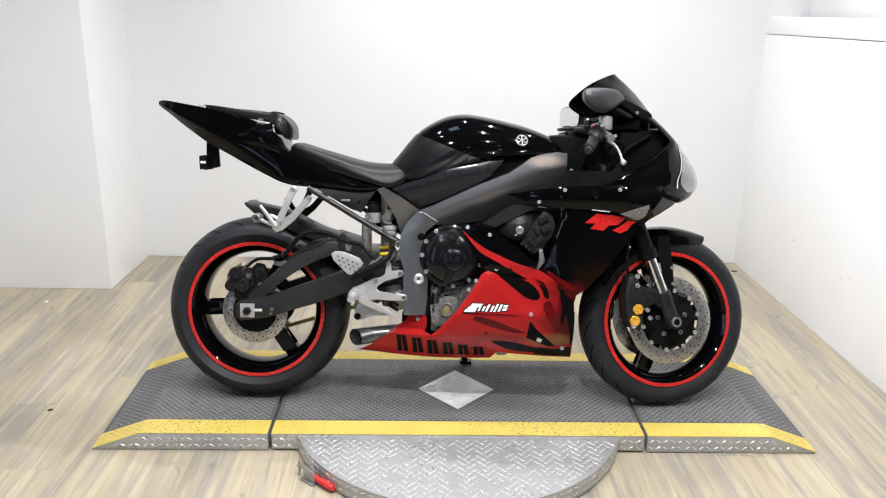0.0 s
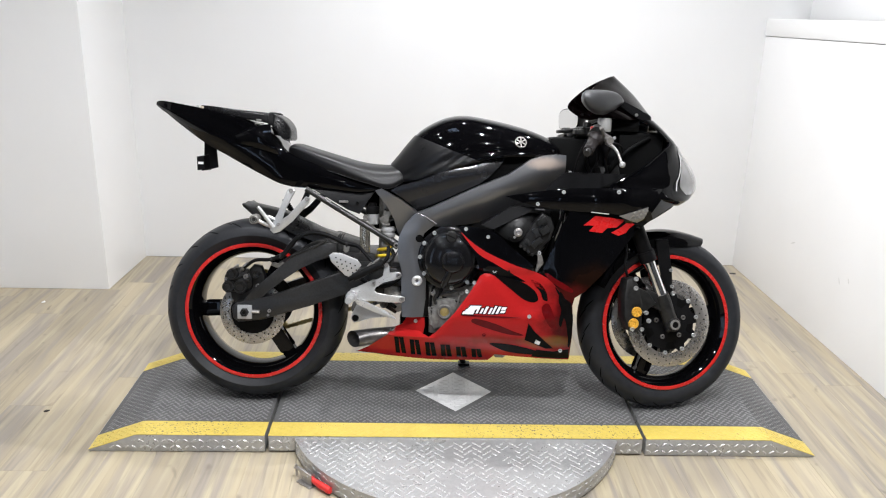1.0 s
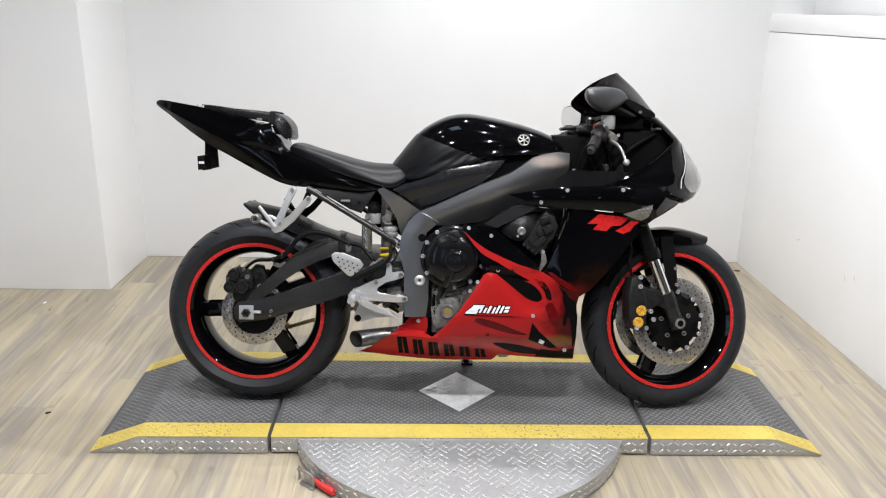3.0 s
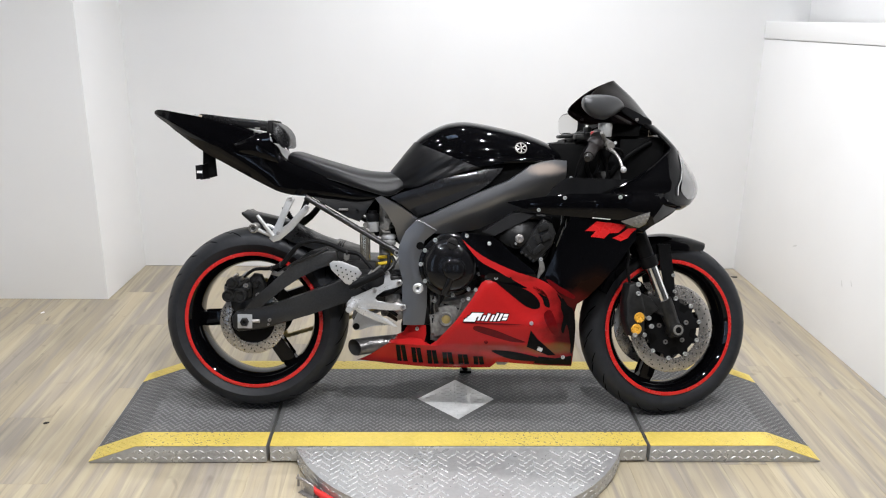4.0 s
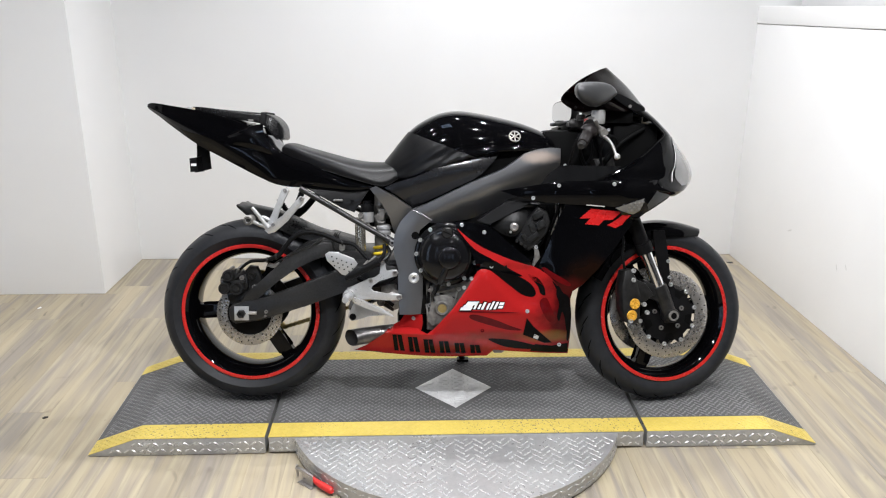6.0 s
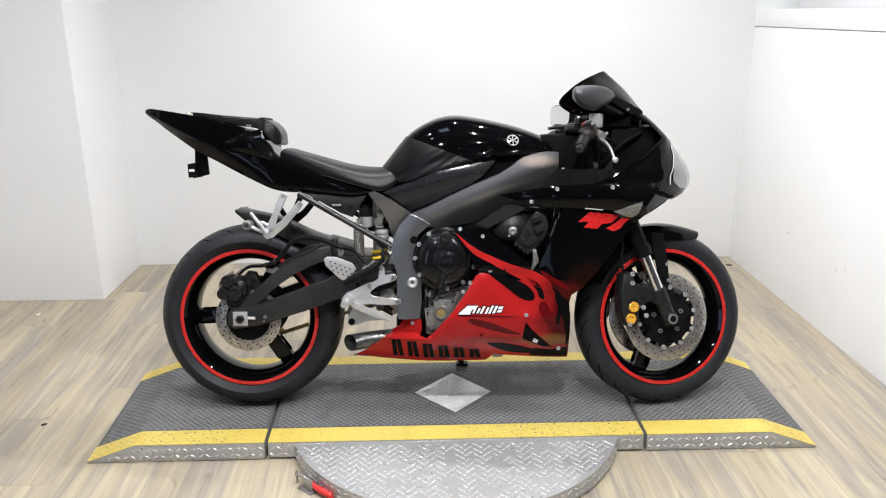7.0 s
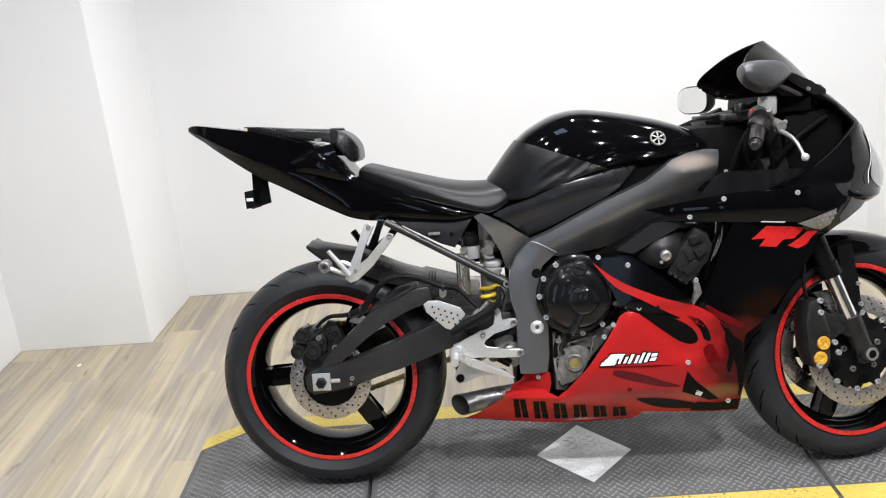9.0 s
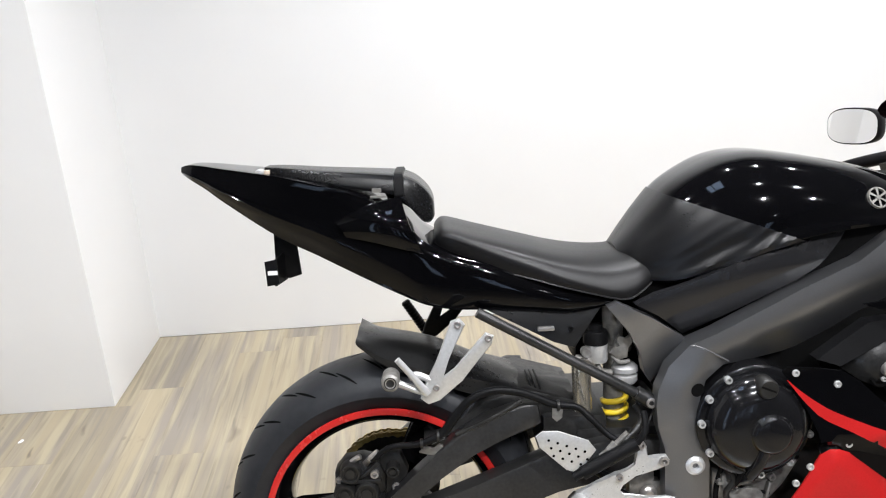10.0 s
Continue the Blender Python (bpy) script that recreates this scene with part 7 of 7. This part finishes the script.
part("mirror_stem", tube(bmesh.new(), [(0.460, 0.310, 1.010), (0.50, 0.25, 0.997), (0.545, 0.165, 0.985)], 0.013, 12), BLACK_MATTE, far_m)

# -- rearsets, hangers, exhaust, bracket, stand --
def hanger(s):
    y = s * 0.196
    bm = slab(bmesh.new(), [(-0.560, 0.737), (-0.545, 0.742), (-0.536, 0.730), (-0.566, 0.672), (-0.585, 0.630), (-0.556, 0.650), (-0.512, 0.703), (-0.502, 0.714), (-0.488, 0.708), (-0.492, 0.694), (-0.545, 0.632), (-0.585, 0.598), (-0.605, 0.592), (-0.618, 0.603), (-0.612, 0.622), (-0.588, 0.668)], y - 0.005, y + 0.005, 0.003)
    # the far hanger gets a darker grey to paint in its shaded face
    ob = part("footpeg_hanger", bm, SILVER if s < 0 else SWING_GREY, bike, "silver aluminium pillion footpeg hanger" if s < 0 else "pillion footpeg hanger, coloured dark for its shaded inner face")
    bm = tube(bmesh.new(), [(-0.606, y + s * 0.006, 0.612), (-0.628, y + s * 0.010, 0.644), (-0.654, y + s * 0.012, 0.678)], [0.008, 0.006, 0.0055], 10)
    tube(bm, [(-0.61, y, 0.612), (-0.645, y - s * 0.002, 0.626), (-0.66, y - s * 0.002, 0.634)], 0.006, 10)
    tube(bm, [(-0.60, y, 0.635), (-0.622, y, 0.645), (-0.635, y, 0.64)], 0.006, 10)
    if s < 0:
        part("heel_prong", bm, SILVER, ob)
    bm = lathe(bmesh.new(), [(0.007, s * 0.012), (0.0115, s * 0.013), (0.0152, s * 0.010), (0.016, 0), (0.0152, -s * 0.03), (0.0, -s * 0.03)], (-0.668, y, 0.636), seg=24)
    if s < 0:
        part("folding_peg", bm, CAST, ob)
    if s > 0:
        bm = bmesh.new()
        for k in range(12):
            a, b = Vector((-0.605, y + 0.01, 0.600)), Vector((-0.652, y + 0.01, 0.676))
            tube(bm, [a + (b - a) * k / 12, a + (b - a) * (k + 0.62) / 12], 0.0105, 10)
        tube(bm, [(-0.603, y + 0.01, 0.597), (-0.652, y + 0.01, 0.676)], 0.0085, 10)
        part("ribbed_peg", bm, BLACK_MATTE, ob, "black ribbed rubber peg, folded up")
    if s < 0:
        part("peg_bore", lathe(bmesh.new(), [(0, s * 0.008), (0.0110, s * 0.0135)], (-0.668, y, 0.636), seg=20), DARK_CAST, ob)
    bm = bolt(bmesh.new(), -0.549, y + s * 0.004, 0.731, 0.0065, 0.005, s)
    bolt(bm, -0.498, y + s * 0.004, 0.705, 0.0065, 0.005, s)
    bolt(bm, -0.59, y + s * 0.004, 0.622, 0.006, 0.005, s)
    parts("bolt", bm, STEEL, ob)


hanger(-1)
hanger(1)
bm = slab(bmesh.new(), [(-0.424, 0.528), (-0.412, 0.537), (-0.385, 0.536), (-0.333, 0.516), (-0.320, 0.498), (-0.338, 0.475), (-0.360, 0.460), (-0.372, 0.464), (-0.418, 0.508)], -0.214, -0.208, 0.002)
heel = part("heel_plate", bm, SILVER, bike, "silver perforated heel plate")
bm = bmesh.new()
for i in range(5):
    for j in range(3):
        x, z = -0.402 + 0.0155 * i + 0.004 * j, 0.521 - 0.006 * i - 0.0145 * j
        if z > 0.462 + max(0, (-0.37 - x) * 0.9):
            bm.faces.new([bm.verts.new((x + 0.0026 * math.cos(a), -0.2144, z + 0.0026 * math.sin(a))) for a in (k * math.pi / 4 for k in range(8))])
tagged(part("plate_drilling", bm, GROOVE, heel), kind="stuff")
bracket = [(-0.355, 0.418), (-0.318, 0.430), (-0.285, 0.450), (-0.262, 0.452), (-0.248, 0.462), (-0.248, 0.500), (-0.236, 0.505), (-0.230, 0.495), (-0.232, 0.470), (-0.212, 0.478), (-0.196, 0.478), (-0.190, 0.468), (-0.196, 0.457), (-0.215, 0.455), (-0.250, 0.442), (-0.275, 0.428), (-0.282, 0.415), (-0.272, 0.404), (-0.230, 0.400), (-0.195, 0.400), (-0.180, 0.396), (-0.178, 0.384), (-0.190, 0.377), (-0.23, 0.378), (-0.29, 0.382), (-0.330, 0.378), (-0.352, 0.385), (-0.362, 0.400)]
bm = slab(bmesh.new(), bracket, -0.206, -0.196, 0.003)
rs = part("rearset_bracket", bm, SILVER, bike, "silver aluminium rearset bracket")
bm = bmesh.new()
for x, z, r in ((-0.201, 0.468, 0.0085), (-0.188, 0.389, 0.0085), (-0.240, 0.500, 0.0065), (-0.279, 0.442, 0.007)):
    bolt(bm, x, -0.206, z, r, 0.006)
parts("bolt", bm, STEEL, rs)
bm = lathe(bmesh.new(), [(0, -0.232), (0.007, -0.232), (0.009, -0.235), (0.015, -0.234), (0.018, -0.228), (0.018, -0.205)], (-0.349, 0, 0.397), seg=28)
part("peg_mount", bm, SILVER, rs)
bm = slab(bmesh.new(), [(-0.350, 0.394), (-0.325, 0.388), (-0.297, 0.377), (-0.239, 0.352), (-0.209, 0.331), (-0.206, 0.327), (-0.216, 0.327), (-0.268, 0.345), (-0.311, 0.361), (-0.335, 0.374)], -0.220, -0.208, 0.003)
part("brake_pedal", bm, SILVER, rs, "silver brake pedal")
part("foot_peg", tube(bmesh.new(), [(-0.349, -0.232, 0.397), (-0.351, -0.250, 0.396), (-0.352, -0.290, 0.395)], [0.009, 0.0115, 0.0105], 14), SILVER, rs, "silver foot peg")
bm = slab(bmesh.new(), [(-0.336, 0.368), (-0.320, 0.358), (-0.306, 0.346), (-0.290, 0.337), (-0.225, 0.325), (-0.225, 0.315), (-0.293, 0.312), (-0.331, 0.297), (-0.350, 0.293), (-0.361, 0.306), (-0.356, 0.328), (-0.344, 0.346)], -0.136, -0.126, 0.002)
arm_l = part("linkage_arm", bm, SILVER, bike, "dull silver suspension linkage arm")
part("arm_eye", lathe(bmesh.new(), [(0, -0.1364), (0.0085, -0.1364), (0.009, -0.1385), (0.011, -0.1385), (0.0115, -0.136)], (-0.346, 0, 0.308), seg=20), BLACK_MATTE, arm_l)
bm = slab(bmesh.new(), [(-0.236, 0.392), (-0.215, 0.404), (-0.192, 0.402), (-0.178, 0.372), (-0.178, 0.346), (-0.203, 0.334), (-0.225, 0.352), (-0.240, 0.372)], -0.150, -0.128, 0.004)
knob = part("stand_switch", bm, CAST, bike, "dirty aluminium knuckle behind the rearset")
bm = lathe(bmesh.new(), [(0, -0.162), (0.008, -0.162), (0.010, -0.159), (0.0145, -0.156), (0.016, -0.150)], (-0.213, 0, 0.380), seg=20)
part("knuckle_bolt", bm, STEEL, knob)
bm = tube(bmesh.new(), [(-0.345, -0.215, 0.458), (-0.25, -0.215, 0.507)], 0.0125, 16)
tube(bm, [(-0.36, -0.213, 0.450), (-0.345, -0.213, 0.458)], 0.008, 12)
tube(bm, [(-0.25, -0.215, 0.507), (-0.235, -0.213, 0.53), (-0.235, -0.20, 0.56)], 0.006, 8)
part("rear_master_cylinder", bm, BLACK_MATTE, bike, "black rear brake master cylinder")
bm = tube(bmesh.new(), [(-0.31, -0.20, 0.480), (-0.285, -0.20, 0.50), (-0.262, -0.20, 0.522)], 0.005, 8)
tube(bm, [(-0.285, -0.205, 0.505), (-0.297, -0.205, 0.492)], 0.007, 8)
parts("hose_union", bm, CAST, bike)
bm = tube(bmesh.new(), [(-0.345, -0.12, 0.355), (-0.30, -0.12, 0.350), (-0.24, -0.11, 0.375)], 0.006, 8)
slab(bm, [(-0.355, 0.365), (-0.345, 0.375), (-0.332, 0.372), (-0.336, 0.330), (-0.352, 0.322), (-0.362, 0.335)], -0.125, -0.115, 0.002)
box(bm, -0.25, -0.20, -0.15, -0.12, 0.365, 0.425, 0.012)
parts("rear_linkage", bm, CAST, bike, "dirty aluminium linkage behind the rearset")
bm = slab(bmesh.new(), [(-0.305, 0.435), (-0.20, 0.445), (-0.185, 0.36), (-0.215, 0.315), (-0.250, 0.335), (-0.275, 0.372), (-0.300, 0.40)], -0.095, 0.06, 0.01)
lk = part("shock_linkage", bm, DARK_CAST, bike, "dark oily shock linkage")
bm = lathe(bmesh.new(), [(0, -0.108), (0.010, -0.108), (0.011, -0.104), (0.018, -0.103), (0.019, -0.09)], (-0.235, 0, 0.395), seg=20)
lathe(bm, [(0, -0.106), (0.008, -0.106), (0.009, -0.103), (0.013, -0.102), (0.014, -0.09)], (-0.255, 0, 0.35), seg=20)
parts("linkage_bolt", bm, CAST, lk)
bm = tube(bmesh.new(), [(-0.325, -0.16, 0.445), (-0.28, -0.165, 0.42), (-0.23, -0.16, 0.43), (-0.20, -0.15, 0.45)], 0.008, 10)
tube(bm, [(-0.30, -0.15, 0.40), (-0.26, -0.155, 0.385), (-0.21, -0.15, 0.35)], 0.006, 10)
parts("brake_light_wire", bm, BLACK_MATTE, bike)
bm = lathe(bmesh.new(), [(0, -0.006), (0.009, -0.006), (0.010, 0.006)], (-0.348, -0.126, 0.330), seg=16)
part("linkage_bush", bm, DARK_CAST, bike)

bm = bmesh.new()
path = catmull([(-0.350, -0.150, 0.240), (-0.31, -0.142, 0.245), (-0.25, -0.130, 0.251), (-0.18, -0.118, 0.254), (-0.12, -0.10, 0.252)], 5)
for nm, rr, seq, mat in (("exhaust_pipe", 0.0275, path, BURNT_STEEL), ("exhaust_bore", 0.0258, path[:10], BORE_BLACK)):
    row = []
    for i, p in enumerate(seq):
        cut = 0.024 * max(0.0, 1 - i / 8)
        row.append([p + Vector((-cut * math.cos(a), rr * math.cos(a), rr * math.sin(a))) for a in (k * math.pi / 16 for k in range(32))])
    bm = rings(bmesh.new(), row, True, False)
    if mat is BORE_BLACK:
        bm.faces.new([bm.verts.new(q) for q in row[-1]])
        pipe_bore = part(nm, bm, mat, pipe, "near-black bore")
    else:
        pipe = part(nm, bm, mat, bike, "heat-tarnished open exhaust pipe")
bm = slab(bmesh.new(), [(-0.882, 0.892), (-0.844, 0.888), (-0.836, 0.792), (-0.858, 0.786), (-0.884, 0.790)], -0.008, 0.0, 0.001)
pb = part("plate_bracket", bm, BLACK_MATTE, bike, "black number plate bracket below the tail")
bm = bmesh.new()
for s, z1 in ((-1, 0.828), (1, 0.86)):
    verts = [bm.verts.new(q) for q in ((-0.868, 0.0, z1 + 0.01), (-0.868, 0.0, 0.783), (-0.880, s * 0.05, 0.781), (-0.880, s * 0.05, z1))]
    back = [bm.verts.new(v.co + Vector((0.004, 0, 0))) for v in verts]
    for f in ((verts[0], verts[1], verts[2], verts[3]), (back[3], back[2], back[1], back[0])):
        bm.faces.new(f)
    for k in range(4):
        bm.faces.new((verts[k], back[k], back[(k + 1) % 4], verts[(k + 1) % 4]))
parts("plate_wing", bm, BLACK_MATTE, pb)
bm = slab(bmesh.new(), [(-0.895, 0.828), (-0.872, 0.832), (-0.870, 0.785), (-0.893, 0.782)], -0.054, -0.050, 0.001)
part("plate_flange", bm, BLACK_MATTE, pb)
part("bracket_label", box(bmesh.new(), -0.890, -0.872, -0.0548, -0.0542, 0.803, 0.811), WHITE, pb)
part("bracket_nut", lathe(bmesh.new(), [(0, -0.010), (0.007, -0.010), (0.008, 0.004)], (-0.872, -0.012, 0.888), seg=8), SILVER, pb)
bm = tube(bmesh.new(), [(-0.06, 0.13, 0.29), (-0.02, 0.195, 0.17), (0.029, 0.256, 0.060)], 0.011, 12)
box(bm, 0.008, 0.052, 0.238, 0.284, 0.0510, 0.059, 0.002)
part("side_stand", bm, BLACK_MATTE, bike, "black side stand")

# fairing fasteners
for k, (x, z, fn) in enumerate(((0.315, 0.752, wing_y), (0.487, 0.757, wing_y), (0.644, 0.742, wing_y), (0.236, 0.712, wing_y), (0.107, 0.495, side_y), (0.223, 0.351, side_y), (0.083, 0.604, side_y), (0.012, 0.627, side_y), (0.334, 0.230, side_y), (-0.143, 0.312, side_y), (0.044, 0.455, side_y), (0.021, 0.425, side_y))):
    part("fairing_bolt", bolt(bmesh.new(), x, fn(x, z) - 0.0005, z, 0.0062, 0.0035), SILVER, bike)
part("fairing_bolt", bolt(bmesh.new(), 0.343, -0.17, 0.812, 0.005, 0.004), SILVER, bike)
part("fairing_bolt", bolt(bmesh.new(), 0.081, side_y(0.081, 0.282), 0.282, 0.006, 0.002), DARK_RED, bike)
bm = slab(bmesh.new(), [(0.112, 0.203), (0.128, 0.209), (0.165, 0.202), (0.15, 0.190), (0.125, 0.190)], -0.150, -0.140, 0.002)
part("fairing_tab", bm, CAST, bike)


# ---- floor: vinyl planks laid away from the camera ----
floor = part("floor", box(bmesh.new(), LEFT - 0.12, RIGHT + 0.3, FRONT - 0.12, BACK + 0.12, -0.12, -0.004), JOINT)
tagged(floor, "pale tan and grey wood-look vinyl plank floor", "floor", kind="structure")
PW, PL = 0.152, 1.22
rng = random.Random(4)
plank_mesh = {}


def plank(x0, x1, y0, y1):
    key = (round(x1 - x0, 3), round(y1 - y0, 2))
    w, l = x1 - x0, y1 - y0
    if key not in plank_mesh:
        bm = bmesh.new()
        g, t = 0.0001, 0.0004
        lo = [bm.verts.new(p) for p in ((g, g, -0.004), (w - g, g, -0.004), (w - g, l - g, -0.004), (g, l - g, -0.004))]
        mid = [bm.verts.new((v.co.x, v.co.y, -0.0008)) for v in lo]
        hi = [bm.verts.new(p) for p in ((t, t, 0.0), (w - t, t, 0.0), (w - t, l - t, 0.0), (t, l - t, 0.0))]
        bm.faces.new(hi)
        for a, b in ((lo, mid), (mid, hi)):
            for i in range(4):
                bm.faces.new((a[i], a[(i + 1) % 4], b[(i + 1) % 4], b[i]))
        ob = part("plank", bm, PLANK, floor, smooth=10)
        plank_mesh[key] = ob.data
    else:
        ob = new("plank", plank_mesh[key])
        ob.parent = floor
    ob.location = (x0, y0, 0)


x = LEFT
while x < RIGHT:
    x1 = min(x + PW, RIGHT)
    y = FRONT - round(rng.uniform(0, PL), 1)
    while y < BACK:
        a, b = max(y, FRONT), min(y + PL, BACK)
        if b - a > 0.02:
            plank(x, x1, a, b)
        y += PL
    x = x1
# crumbs of plaster and a torn scrap left on the floor
for nm, px, py, s, mat, lab in (("plaster_chip", -1.87, 0.97, 0.012, WHITE, "white plaster chip lying on the floor"), ("leaf_scrap", -1.43, -0.02, 0.012, GRIP_BROWN, "small dark curled scrap on the floor"),
                                ("plaster_chip", 1.63, 0.96, 0.009, WHITE, "white plaster chip beside the wall"), ("brown_scrap", 1.56, 1.5, 0.022, GRIP_BROWN, "small brown scrap in the corner of the floor")):
    bm = bmesh.new()
    r1 = random.Random(nm + str(px))
    slab(bm, [(s * math.cos(a) * r1.uniform(0.5, 1.2), s * 0.6 * math.sin(a) * r1.uniform(0.5, 1.2)) for a in (i * math.pi / 4 for i in range(8))], -0.001, 0.001)
    for v in bm.verts:
        v.co = Vector((v.co.x, v.co.z, 0.0015 + v.co.y + 6 * v.co.x ** 2))
    ob = part(nm, bm, mat)
    ob.matrix_world = pose(px, py, 0.0, 0, 0, r1.uniform(0, 90))
    tagged(ob, lab, "litter")
